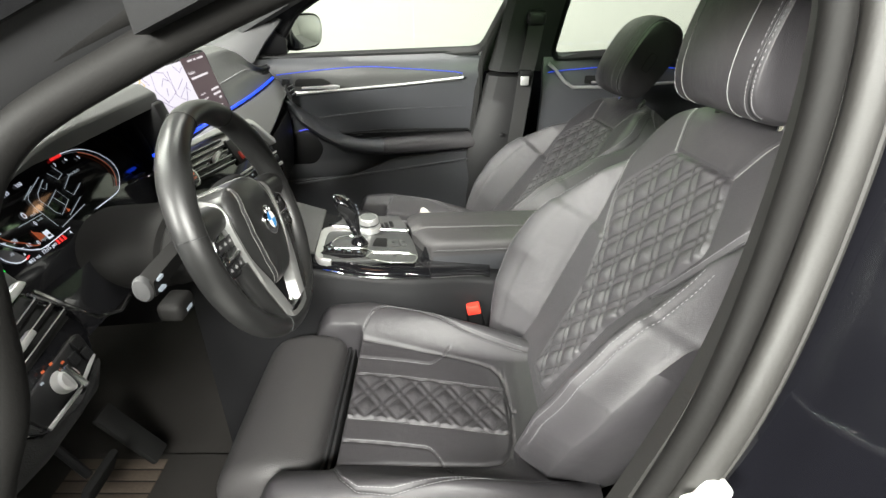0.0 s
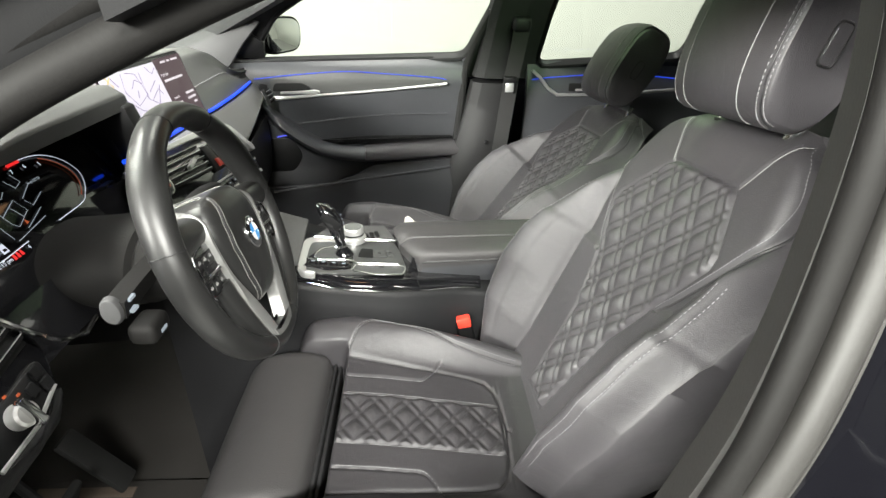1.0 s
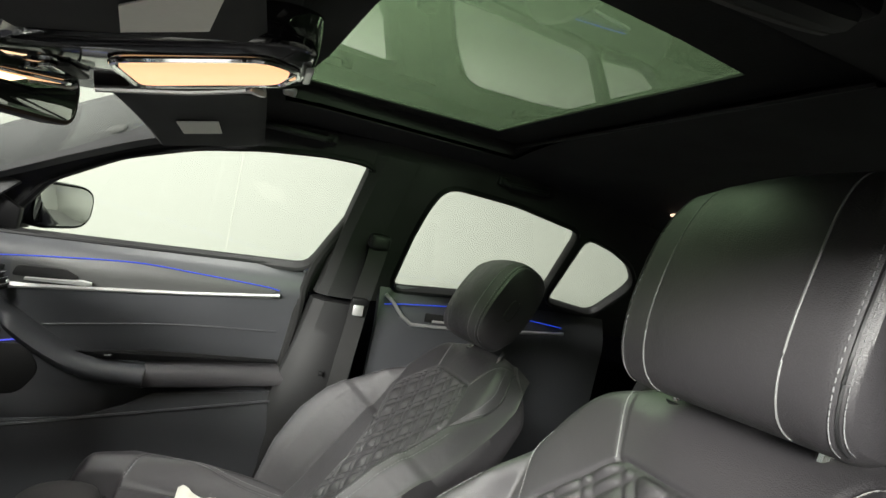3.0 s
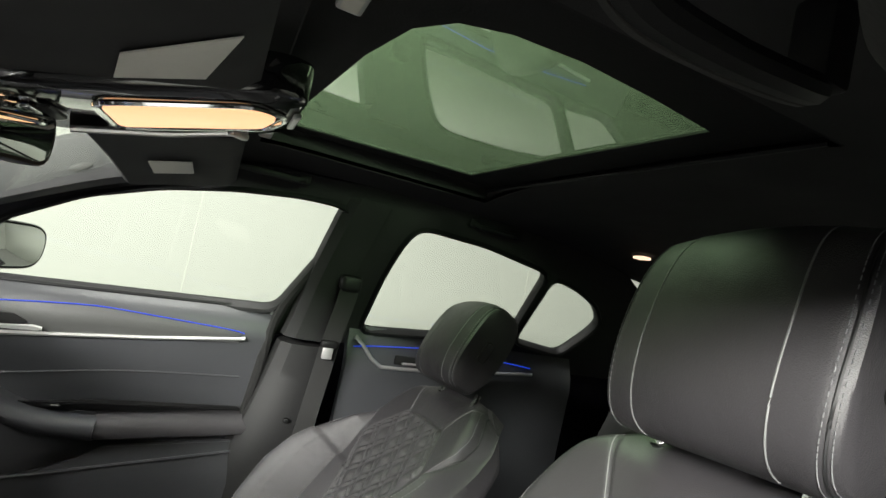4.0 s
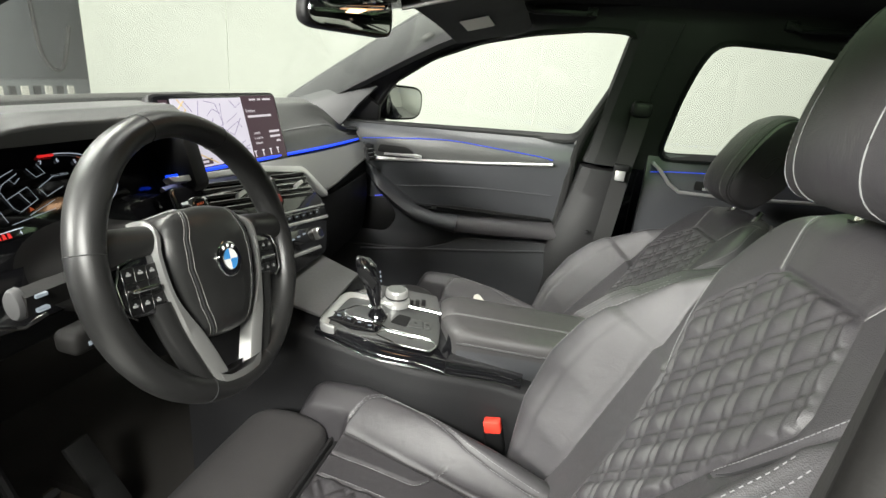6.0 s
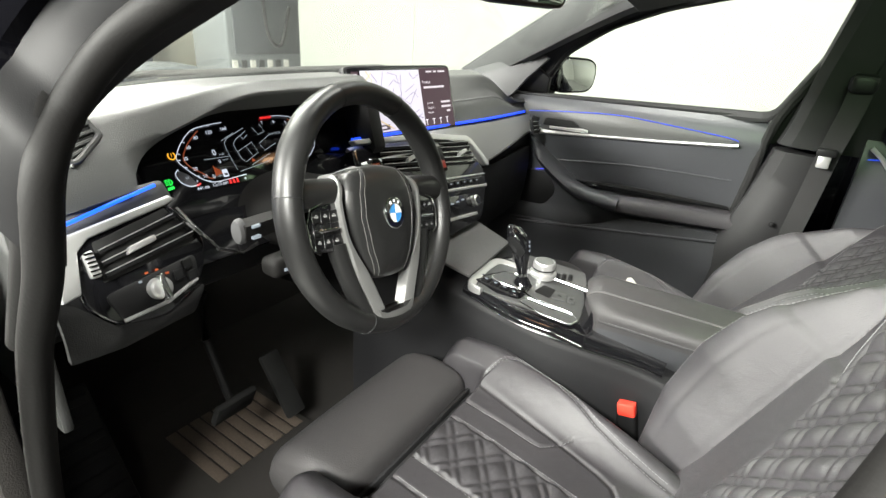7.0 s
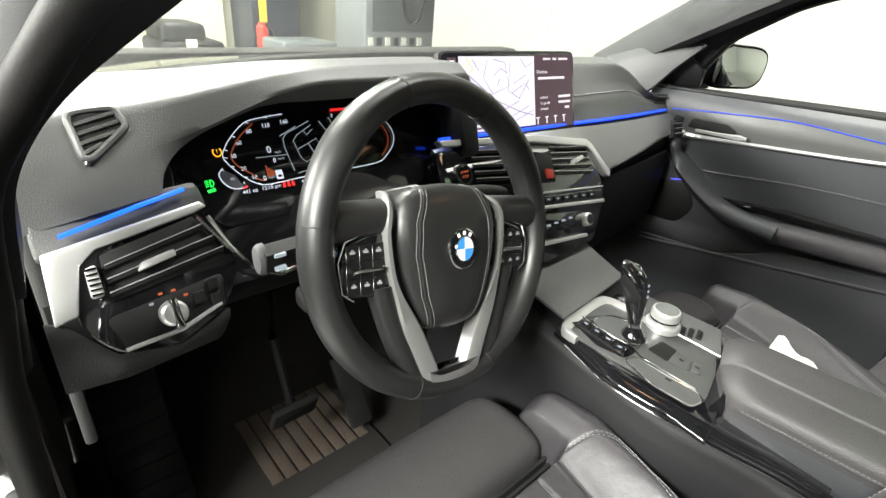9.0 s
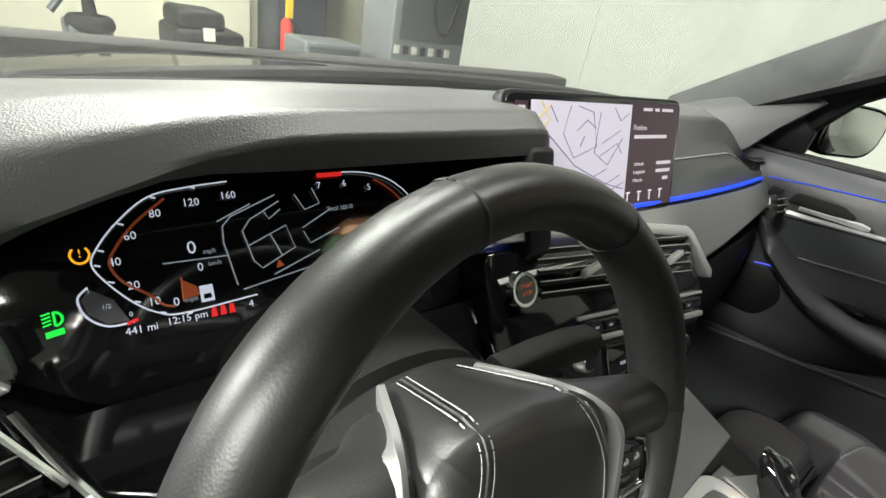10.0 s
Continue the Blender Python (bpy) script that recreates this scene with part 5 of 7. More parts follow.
part("silver_frame", slab(on_mid, rounded([(-0.205, 0.968), (0.0, 0.955), (0.135, 0.935), (0.150, 0.926), (0.192, 0.874), (0.186, 0.866), (0.177, 0.870), (0.145, 0.914), (0.132, 0.923), (-0.01, 0.9455), (-0.20, 0.960)], 0.003), 0.009, 0.014, 0.0018, 3), SILVER, DASH, "satin silver frame round the centre vents")
part("centre_body", slab(on_mid, rounded([(-0.21, 0.956), (0.125, 0.92), (0.168, 0.868), (0.162, 0.835), (0.105, 0.775), (-0.03, 0.770), (-0.16, 0.79), (-0.215, 0.88)], 0.012), 0.004, 0.05, 0.004, 3), GLOSS, DASH, "glossy black centre stack")
for y0, y1 in ((-0.150, -0.018), (0.030, 0.136)):
    top0, top1 = 0.934 + SK * y0 * 0.8, 0.934 + SK * y1 * 0.8
    bot0, bot1 = 0.892 + SK * y0 * 0.8, 0.888 + SK * y1 * 0.8
    sl = [((y0, bot0 + 0.003 + (top0 - bot0) * q), (y1, bot1 + 0.003 + (top1 - bot1) * q)) for q in (0.02, 0.24, 0.46, 0.68, 0.88)]
    air_vent(on_mid, [(y0, bot0), (y1, bot1), (y1, top1), (y0, top0)], sl, ((y0 + y1) / 2 + 0.01, (bot0 + top1) / 2))
hz = part("hazard_column", slab(on_mid, rounded([(-0.014, 0.886), (0.026, 0.882), (0.026, 0.922), (-0.014, 0.932)], 0.003), 0.010, 0.01, 0.001), PLASTIC, DASH, "black column with the hazard button")
part("hazard_button", slab(on_mid, rounded([(0.002, 0.890), (0.019, 0.888), (0.019, 0.901), (0.002, 0.904)], 0.002), 0.014, 0.006, 0.001), lit("dim_red_button", (0.75, 0.07, 0.04), 0.12), hz, "red-lit hazard button")
part("silver_bar", slab(on_mid, [(-0.10, 0.878), (0.160, 0.853), (0.160, 0.856), (-0.10, 0.881)], 0.008, 0.004, 0.0005), SILVER, DASH)
r1 = part("button_row", slab(on_mid, rounded([(-0.10, 0.863), (0.152, 0.838), (0.156, 0.850), (-0.10, 0.875)], 0.002), 0.008, 0.006, 0.001), GLOSS, DASH, "row of small black buttons")
for k in range(9):
    y = -0.085 + 0.024 * k
    part("button", slab(on_mid, rounded([(y, 0.864 + SK * (y + 0.09) * 0.9), (y + 0.019, 0.862 + SK * (y + 0.09) * 0.9), (y + 0.019, 0.870 + SK * (y + 0.09) * 0.9), (y, 0.872 + SK * (y + 0.09) * 0.9)], 0.001), 0.0105, 0.004, 0.0006), PLASTIC, r1)
    part("mark", slab(on_mid, [(y + 0.006, 0.8665 + SK * (y + 0.09) * 0.9), (y + 0.012, 0.866 + SK * (y + 0.09) * 0.9), (y + 0.012, 0.868 + SK * (y + 0.09) * 0.9), (y + 0.006, 0.8685 + SK * (y + 0.09) * 0.9)], 0.0108, 0.0004, 0), G_GREY, r1)
part("silver_bar", slab(on_mid, [(-0.095, 0.856), (0.150, 0.829), (0.150, 0.835), (-0.095, 0.861)], 0.011, 0.006, 0.001), SILVER, DASH, "satin silver bar")
cl = part("climate_display", slab(on_mid, rounded([(-0.06, 0.815), (0.075, 0.805), (0.075, 0.828), (-0.06, 0.845)], 0.002), 0.0085, 0.004, 0.0008), GLOSS, DASH, "dark climate display")
for k in range(5):
    part("mark", slab(on_mid, [(-0.04 + 0.02 * k, 0.822), (-0.03 + 0.02 * k, 0.821), (-0.03 + 0.02 * k, 0.824), (-0.04 + 0.02 * k, 0.825)], 0.0088, 0.0004, 0), G_GREY, cl)
part("silver_bar", slab(on_mid, [(-0.07, 0.800), (0.080, 0.786), (0.080, 0.792), (-0.07, 0.806)], 0.011, 0.006, 0.001), SILVER, DASH, "satin silver bar")
for y, z, r in ((0.088, 0.812, 0.0145), (-0.102, 0.842, 0.0125)):
    k = part("climate_knob", tube([on_mid(y, z, 0.004), on_mid(y, z, 0.0145), on_mid(y, z, 0.0165)], [r * 0.86, r * 0.82, r * 0.7], 24), SILVER, DASH, "ribbed silver rotary knob")
    part("cap", tube([on_mid(y, z, 0.0164), on_mid(y, z, 0.0174)], r * 0.60, 20), GLOSS, k)
sb = part("start_button", tube([on_mid(-0.176, 0.921, 0.004), on_mid(-0.176, 0.921, 0.013)], [0.0165, 0.0155], 28), CHROME, DASH, "round start button with a chrome ring")
part("cap", tube([on_mid(-0.176, 0.921, 0.0125), on_mid(-0.176, 0.921, 0.0142)], [0.0128, 0.012], 24), GLOSS, sb)
SBM = Matrix(((0, -0.455, 0.89), (1, 0, 0), (0, 0.89, 0.455))).to_4x4()
lettering("writing", "START", 0.0052, Matrix.Translation(on_mid(-0.176, 0.924, 0.0146)) @ SBM, G_ORANGE, sb, 0.0001)
lettering("writing", "STOP", 0.0052, Matrix.Translation(on_mid(-0.176, 0.918, 0.0146)) @ SBM, G_ORANGE, sb, 0.0001)
# passenger end vent
air_vent(lambda y, z, o=0.0: Vector((-0.625 - 0.511 * (z - 0.9) + 0.0 * y, y, z)) + NRM * o, [(0.532, 0.890), (0.579, 0.888), (0.583, 0.920), (0.547, 0.926)], [((0.534, 0.894), (0.579, 0.892)), ((0.536, 0.904), (0.581, 0.902)), ((0.540, 0.914), (0.582, 0.912))], None)
# steering column and stalks
COL = thing("steering_column", "black steering column with two stalks and an adjuster", "steering column", (-0.55, -0.345, 0.88))
part("shroud", loft([[(x, -0.345 + w * math.cos(a), z + h * math.sin(a)) for a in np.linspace(0, 2 * math.pi, 44, endpoint=False)] for x, z, w, h in ((-0.70, 0.885, 0.085, 0.050), (-0.60, 0.892, 0.080, 0.052), (-0.54, 0.900, 0.076, 0.052), (-0.535, 0.900, 0.070, 0.046), (-0.528, 0.902, 0.076, 0.052), (-0.495, 0.908, 0.070, 0.048), (-0.485, 0.910, 0.052, 0.038))]), SEAL, COL, "black column cover")
st = part("indicator_stalk", loft([[(x, y, z + b) for x, z, b in ((xx - 0.010, zz, -0.010), (xx + 0.010, zz, -0.010), (xx + 0.012, zz, 0.008), (xx - 0.006, zz, 0.010))] for y, xx, zz in ((-0.39, -0.505, 0.93), (-0.44, -0.503, 0.932), (-0.48, -0.500, 0.934), (-0.512, -0.497, 0.935))]), SEAL, COL, "black indicator stalk")
part("stalk_end", loft([[(-0.498 + 0.0105 * k * math.cos(t), -0.509 - d, 0.934 + 0.015 * k * math.sin(t)) for t in np.linspace(0, 2 * math.pi, 18, endpoint=False)] for d, k in ((0.0, 1.0), (0.004, 1.0), (0.007, 0.85), (0.008, 0.5))]), TRIM_GREY, st, "grey rounded stalk tip")
for z in (0.928, 0.941):
    part("mark", rbox((-0.490, -0.505, z - 0.0015), (-0.4835, -0.495, z + 0.0015), 0.0), G_GREY, st)
part("wiper_stalk", loft([[(xx + 0.011 * math.copysign(abs(math.cos(q)) ** 0.55, math.cos(q)), y, zz + 0.0125 * math.copysign(abs(math.sin(q)) ** 0.55, math.sin(q))) for q in np.linspace(0, 2 * math.pi, 20, endpoint=False)] for y, xx, zz in ((-0.29, -0.514, 0.935), (-0.25, -0.516, 0.934), (-0.21, -0.519, 0.928), (-0.172, -0.522, 0.918))]), SEAL, COL, "black wiper stalk")
ad = part("adjuster", rbox((-0.52, -0.475, 0.860), (-0.49, -0.435, 0.885), 0.008, 3), SEAL, COL, "black column adjuster switch")
part("mark", rbox((-0.4895, -0.462, 0.8695), (-0.4885, -0.450, 0.8735), 0.0), G_GREY, ad)

# ---------------------------------------------------------------- centre display
SCREEN = thing("centre_display", "wide free-standing touch screen with a lit map", "screen", (-0.66, -0.01, 0.955))
bl, br, tr_, tl = (Vector(p) for p in ((-0.645, -0.171, 0.950), (-0.638, 0.147, 0.947), (-0.682, 0.160, 1.073), (-0.686, -0.158, 1.083)))
sn = (br - bl).cross((tl - bl) + (tr_ - br)).normalized()


def on_scr(u, v, off=0.0):
    return bl + (br - bl) * u + ((tl - bl) + (tr_ - br)) * 0.5 * v + sn * off


def scr_plate(u0, v0, u1, v1, off, deep, r=0.0):
    return plate([on_scr(u, v, off - deep) for u, v in ((u0, v0), (u1, v0), (u1, v1), (u0, v1))], sn * deep, r)


part("housing", plate([on_scr(u, v, -0.014) for u, v in rounded([(0, 0), (1, 0), (1, 1), (0, 1)], 0.06, 5)], sn * 0.014, 0.003, 2), PLASTIC, SCREEN, "black display housing")
part("screen_glass", plate([on_scr(u, v, 0.0) for u, v in rounded([(0.012, 0.03), (0.988, 0.03), (0.988, 0.97), (0.012, 0.97)], 0.05, 5)], sn * 0.002, 0.0006), GLOSS, SCREEN, "dark glossy glass")
S_MAP = lit("map_white", (0.78, 0.74, 0.84), 0.66)
S_DARK = lit("panel_brown", (0.055, 0.030, 0.040), 0.9)
S_LINE = lit("map_line", (0.25, 0.16, 0.42), 0.45)
S_ROAD = lit("map_road", (0.85, 0.62, 0.25), 0.6)
S_TEXT = lit("panel_text", (0.75, 0.70, 0.75), 0.7)
part("map_area", scr_plate(0.115, 0.12, 0.645, 0.93, 0.0028, 0.0006), S_MAP, SCREEN, "lit pale map")
part("side_panel", scr_plate(0.645, 0.06, 0.975, 0.95, 0.0028, 0.0006), S_DARK, SCREEN, "dim dark information panel")
part("icon_bar", scr_plate(0.045, 0.70, 0.100, 0.92, 0.0028, 0.0004), S_DARK, SCREEN)
for k in range(2):
    part("icon", scr_plate(0.058, 0.735 + 0.10 * k, 0.088, 0.79 + 0.10 * k, 0.0031, 0.0003), S_TEXT, SCREEN)
for pts in ([(0.30, 0.90), (0.27, 0.70), (0.33, 0.52), (0.45, 0.60), (0.42, 0.86), (0.34, 0.90)], [(0.34, 0.72), (0.39, 0.80), (0.44, 0.74)], [(0.46, 0.86), (0.44, 0.55), (0.52, 0.45), (0.60, 0.66)], [(0.48, 0.62), (0.58, 0.72)], [(0.47, 0.52), (0.57, 0.62), (0.60, 0.54)], [(0.54, 0.90), (0.58, 0.80), (0.63, 0.86)], [(0.13, 0.80), (0.22, 0.66), (0.34, 0.46), (0.52, 0.30), (0.63, 0.24)], [(0.30, 0.40), (0.36, 0.30), (0.52, 0.42)], [(0.40, 0.20), (0.60, 0.36)], [(0.44, 0.16), (0.63, 0.30)], [(0.36, 0.60), (0.38, 0.68)], [(0.20, 0.90), (0.24, 0.78)]):
    part("map_line", tube([on_scr(u, v, 0.0030) for u, v in pts], 0.0005, 4), S_LINE, SCREEN)
for pts in ([(0.16, 0.92), (0.20, 0.80), (0.13, 0.66)], [(0.118, 0.44), (0.20, 0.30), (0.34, 0.14)], [(0.125, 0.76), (0.20, 0.90)]):
    part("map_road", tube([on_scr(u, v, 0.0030) for u, v in pts], 0.0011, 4), S_ROAD, SCREEN)
part("scale_box", scr_plate(0.16, 0.145, 0.30, 0.215, 0.0032, 0.0004), S_DARK, SCREEN)
part("scale_bar", scr_plate(0.20, 0.165, 0.27, 0.195, 0.0036, 0.0003), S_TEXT, SCREEN)
SCM = Matrix((((br - bl).normalized()), sn.cross((br - bl).normalized()), sn)).transposed().to_4x4()
for t, u, v, sz in (("Position", 0.665, 0.745, 0.0085), ("Latitude", 0.69, 0.44, 0.0062), ("Longitude", 0.69, 0.37, 0.0062), ("Altitude", 0.69, 0.30, 0.0062)):
    lettering("writing", t, sz, Matrix.Translation(on_scr(u, v, 0.0030)) @ SCM, S_TEXT, SCREEN, 0.0001, "LEFT")
for u0, v0, u1, v1 in ((0.675, 0.655, 0.90, 0.685), (0.845, 0.425, 0.95, 0.455), (0.845, 0.355, 0.95, 0.385), (0.90, 0.285, 0.94, 0.315), (0.72, 0.885, 0.78, 0.91), (0.80, 0.885, 0.83, 0.91), (0.85, 0.885, 0.93, 0.91)):
    part("writing_bar", scr_plate(u0, v0, u1, v1, 0.0031, 0.0003), S_TEXT, SCREEN)
for k in range(4):
    u = 0.665 + 0.075 * k
    part("icon", tube([on_scr(u, 0.12, 0.0031), on_scr(u, 0.20, 0.0031)], 0.0011, 4), S_TEXT, SCREEN)
    part("icon", tube([on_scr(u - 0.012, 0.20, 0.0031), on_scr(u + 0.012, 0.20, 0.0031)], 0.0011, 4), S_TEXT, SCREEN)

# ---------------------------------------------------------------- steering wheel
WHEEL = thing("steering_wheel", "black leather steering wheel with satin silver V trim", "steering wheel", local=True)
tilt = radians(18.4)
WM = Matrix(((0, -math.sin(tilt), math.cos(tilt)), (1, 0, 0), (0, math.cos(tilt), math.sin(tilt)))).to_4x4()
WHEEL.matrix_basis = Matrix.Translation((-0.4437, -0.3449, 0.9329)) @ pose(0, 0, 0, 0, 0, 3.6) @ WM @ pose(0, 0, 0, 0, 0, -10.5)
R_RIM = 0.1462
rings = []
for a in np.linspace(0, 2 * math.pi, 96, endpoint=False):
    c, s = math.cos(a), math.sin(a)
    grip = 1 + 0.10 * math.exp(-((math.degrees(a) % 360 - 35) / 16) ** 2) + 0.10 * math.exp(-((math.degrees(a) % 360 - 145) / 16) ** 2)
    ring = []
    for b in np.linspace(0, 2 * math.pi, 16, endpoint=False):
        rr = R_RIM + 0.0145 * grip * math.cos(b)
        ring.append((rr * c, rr * s, 0.0175 * grip * math.sin(b)))
    rings.append(ring)
part("rim", loft(rings, join=True), LEATHER_RIM, WHEEL, "smooth black leather rim", angle=80)
for deg in (112, 68, 250, 290, 8, 172):
    a = radians(deg)
    part("rim_seam", tube([((R_RIM + 0.0147 * math.cos(b)) * math.cos(a), (R_RIM + 0.0147 * math.cos(b)) * math.sin(a), 0.0177 * math.sin(b)) for b in np.linspace(0, 2 * math.pi, 18, endpoint=False)], 0.0007, 5, closed=True), PIPING, WHEEL)
HUB = -0.005
WHEEL_SILVER = material("satin_wheel_trim", (0.19, 0.19, 0.187), 0.42, metal=0.5, grain=1200, bump=0.00003, var=0.06)
WHEEL_THREAD = material("grey_wheel_thread", (0.22, 0.22, 0.21), 0.8)
pad_out = [(-0.060, 0.040), (-0.045, 0.051), (0.0, 0.056), (0.045, 0.051), (0.060, 0.040), (0.068, 0.012), (0.063, -0.025), (0.047, -0.066), (0.033, -0.086), (0.0, -0.089), (-0.033, -0.086), (-0.047, -0.066), (-0.063, -0.025), (-0.068, 0.012)]
pd = [np.array(p) for p in curve_points(rounded(pad_out, 0.014, 3), 130, closed=True)]
PC = np.array((0.0, -0.014))


def pad_z(k):
    return 0.006 + 0.0205 * max(0.0, 1 - k ** 3.4) ** 0.55


def on_hub(x, y, lift=0.0):
    """A point on the swelling airbag cover."""
    q = np.array((x, y)) - PC
    angs = np.array([math.atan2(*(p - PC)[::-1]) for p in pd])
    rad = np.array([np.linalg.norm(p - PC) for p in pd])
    o = np.argsort(angs)
    r = np.interp(math.atan2(q[1], q[0]), angs[o], rad[o], period=2 * math.pi)
    return (x + HUB, y, pad_z(np.linalg.norm(q) / r) + lift)


def back_scale(z):
    """How the cover narrows towards the column."""
    t = min(1.0, max(0.0, -z / 0.062))
    return 1 - 0.42 * t ** 1.2, 1 - 0.07 * t


def on_shoulder(x, z, lift=0.0):
    """A point on the top of the cover, behind its front edge."""
    sx, sy = back_scale(z)
    top = float(np.interp(abs(x) / sx, [0.0, 0.030, 0.045, 0.060], [0.0555, 0.0535, 0.0500, 0.0420]))
    return (HUB + x, PC[1] + (top - PC[1]) * sy + lift, z)


ks = list(np.cos(np.linspace(0.02, 1.5, 22)))
rings = [[(HUB + p[0] * back_scale(z)[0], PC[1] + (p[1] - PC[1]) * back_scale(z)[1], z) for p in pd] for z in (-0.062, -0.048, -0.034, -0.020, -0.010, 0.0)]
rings += [[(HUB + PC[0] + (p[0] - PC[0]) * k, PC[1] + (p[1] - PC[1]) * k, pad_z(k)) for p in pd] for k in ks]
pad = part("airbag_pad", loft(rings), LEATHER_RIM, WHEEL, "dull black airbag cover with stitched seams", angle=70)
for sg in (-1, 1):
    for off in (0.0, 0.003, 0.006):
        ln = [np.array(on_hub(sg * (off + float(np.interp(y, [-0.086, -0.05, -0.01, 0.02, 0.05], [0.024, 0.038, 0.046, 0.044, 0.032]))), y, 0.0002)) for y in np.linspace(-0.084, 0.050, 44)] + [np.array(on_shoulder(sg * (off + 0.031 + 0.22 * z), z, 0.0008)) for z in np.linspace(-0.002, -0.058, 16)]
        if off == 0.003:
            part("seam", tube(ln, 0.0009, 5), PIPING, pad)
        else:
            part("stitching", stitches(ln, r=0.0004), WHEEL_THREAD, pad, "grey stitches")
# round badge: dark ring with blue and white quarters
BX, BY, BZ = HUB + 0.003, -0.008, 0.0262
bd = part("badge", tube([(BX, BY, BZ - 0.003), (BX, BY, BZ + 0.0015), (BX, BY, BZ + 0.0022)], [0.0200, 0.0200, 0.0186], 36), CHROME, WHEEL, "round badge with blue and white quarters")
part("badge_ring", tube([(BX, BY, BZ + 0.0018), (BX, BY, BZ + 0.0027)], [0.0188, 0.0184], 36), GLOSS, bd)
BADGE_BLUE = material("badge_blue", (0.05, 0.26, 0.62), 0.25, var=0.02)
BADGE_WHITE = material("badge_white", (0.85, 0.85, 0.85), 0.25, var=0.02)
for q in range(4):
    arc = [(BX, BY, BZ + 0.0027)] + [(BX + 0.0118 * math.cos(a), BY + 0.0118 * math.sin(a), BZ + 0.0027) for a in np.linspace(q * math.pi / 2, (q + 1) * math.pi / 2, 8)]
    part("badge_quarter", plate(arc, (0, 0, 0.0006)), BADGE_BLUE if q % 2 else BADGE_WHITE, bd)
part("badge_bezel", tube([(BX + 0.0120 * math.cos(a), BY + 0.0120 * math.sin(a), BZ + 0.0032) for a in np.linspace(0, 2 * math.pi, 32, endpoint=False)], 0.0006, 5, closed=True), CHROME, bd)
for k, a in enumerate((2.1, 1.57, 1.04)):
    part("badge_mark", moved(rbox((-0.0015, -0.0018, 0), (0.0015, 0.0018, 0.0006), 0), Matrix.Translation((BX + 0.0153 * math.cos(a), BY + 0.0153 * math.sin(a), BZ + 0.0026)) @ pose(0, 0, 0, 0, 0, math.degrees(a) - 90)), BADGE_WHITE, bd)
for sg in (-1, 1):
    # upper lobe of the side spoke, in leather
    rings = []
    for t in np.linspace(0, 1, 16):
        x = 0.046 + 0.096 * t
        hi, lo = 0.0425 - 0.002 * t, 0.010 - 0.008 * t
        deep = 0.032 - 0.0185 * t
        front = 0.002 + 0.0110 * float(smoothstep(0.10, 0.34, t))
        yc, h = (hi + lo) / 2, (hi - lo) / 2
        rings.append([(sg * x, yc + h * math.cos(a), front - deep + deep * math.copysign(abs(math.sin(a)) ** 0.8, math.sin(a))) for a in np.linspace(0, 2 * math.pi, 20, endpoint=False)])
    part("side_spoke", loft(rings), LEATHER_RIM, WHEEL, "leather-covered side spoke", angle=70)
    pod = rounded([(sg * 0.074, 0.012), (sg * 0.090, 0.014), (sg * 0.118, 0.006), (sg * 0.125, -0.010), (sg * 0.122, -0.034), (sg * 0.112, -0.042), (sg * 0.066, -0.046)], 0.007, 4)
    p = part("button_pod", plate([(x + HUB, y, -0.006) for x, y in pod], (0, 0, 0.014), 0.003, 2), GLOSS, WHEEL, "glossy black pod of buttons")
    part("pod_trim", tube([(HUB + sg * x, y, 0.0085) for x, y in ((0.104, 0.012), (0.119, 0.007), (0.1265, -0.010), (0.1235, -0.036), (0.112, -0.044))], 0.0012, 6), CHROME, p)
    for i in range(3):
        for j in range(3):
            w, y0 = 0.0132, 0.004 - 0.0145 * i
            x0 = 0.078 + 0.0135 * j
            b = part("button", plate([(HUB + sg * (x0 + a * w), y0 - c * 0.0139 - 0.10 * (a - 0.5) * w, 0.008) for a, c in ((0, 0), (1, 0), (1, 1), (0, 1))], (0, 0, 0.0009), 0.0004, 1), POD_KEY, p)
            cx, cy = HUB + sg * (x0 + w / 2), y0 - 0.0063
            if i != 1:
                part("mark", rbox((cx - 0.0026, cy - 0.0012, 0.0088), (cx + 0.0026, cy + 0.0010, 0.0092), 0.0), BUTTON_MARK, b)
                part("mark", rbox((cx - 0.0010, cy + 0.0015, 0.0088), (cx + 0.0012, cy + 0.0026, 0.0092), 0.0), BUTTON_MARK, b)
    part("toggle", plate([(HUB + sg * x, y, 0.0096) for x, y in rounded([(0.082, -0.0155), (0.114, -0.0165), (0.114, -0.0200), (0.082, -0.0195)], 0.001)], (0, 0, 0.004), 0.001), CHROME, p, "thin chrome rocker")
    # satin silver limb of the V, and the dark leather behind it
    v = [(0.034, 0.0485, -0.058), (0.045, 0.0480, -0.038), (0.056, 0.0462, -0.017), (0.0662, 0.0405, 0.002), (0.0738, 0.0285, 0.0140), (0.0770, 0.008, 0.0150), (0.0725, -0.028, 0.0150), (0.0600, -0.062, 0.0150), (0.0420, -0.100, 0.0150), (0.0250, -0.140, 0.0150)]
    path = [Vector((HUB + sg * p[0], p[1], p[2])) for p in curve_points(v, 64)]
    rings = []
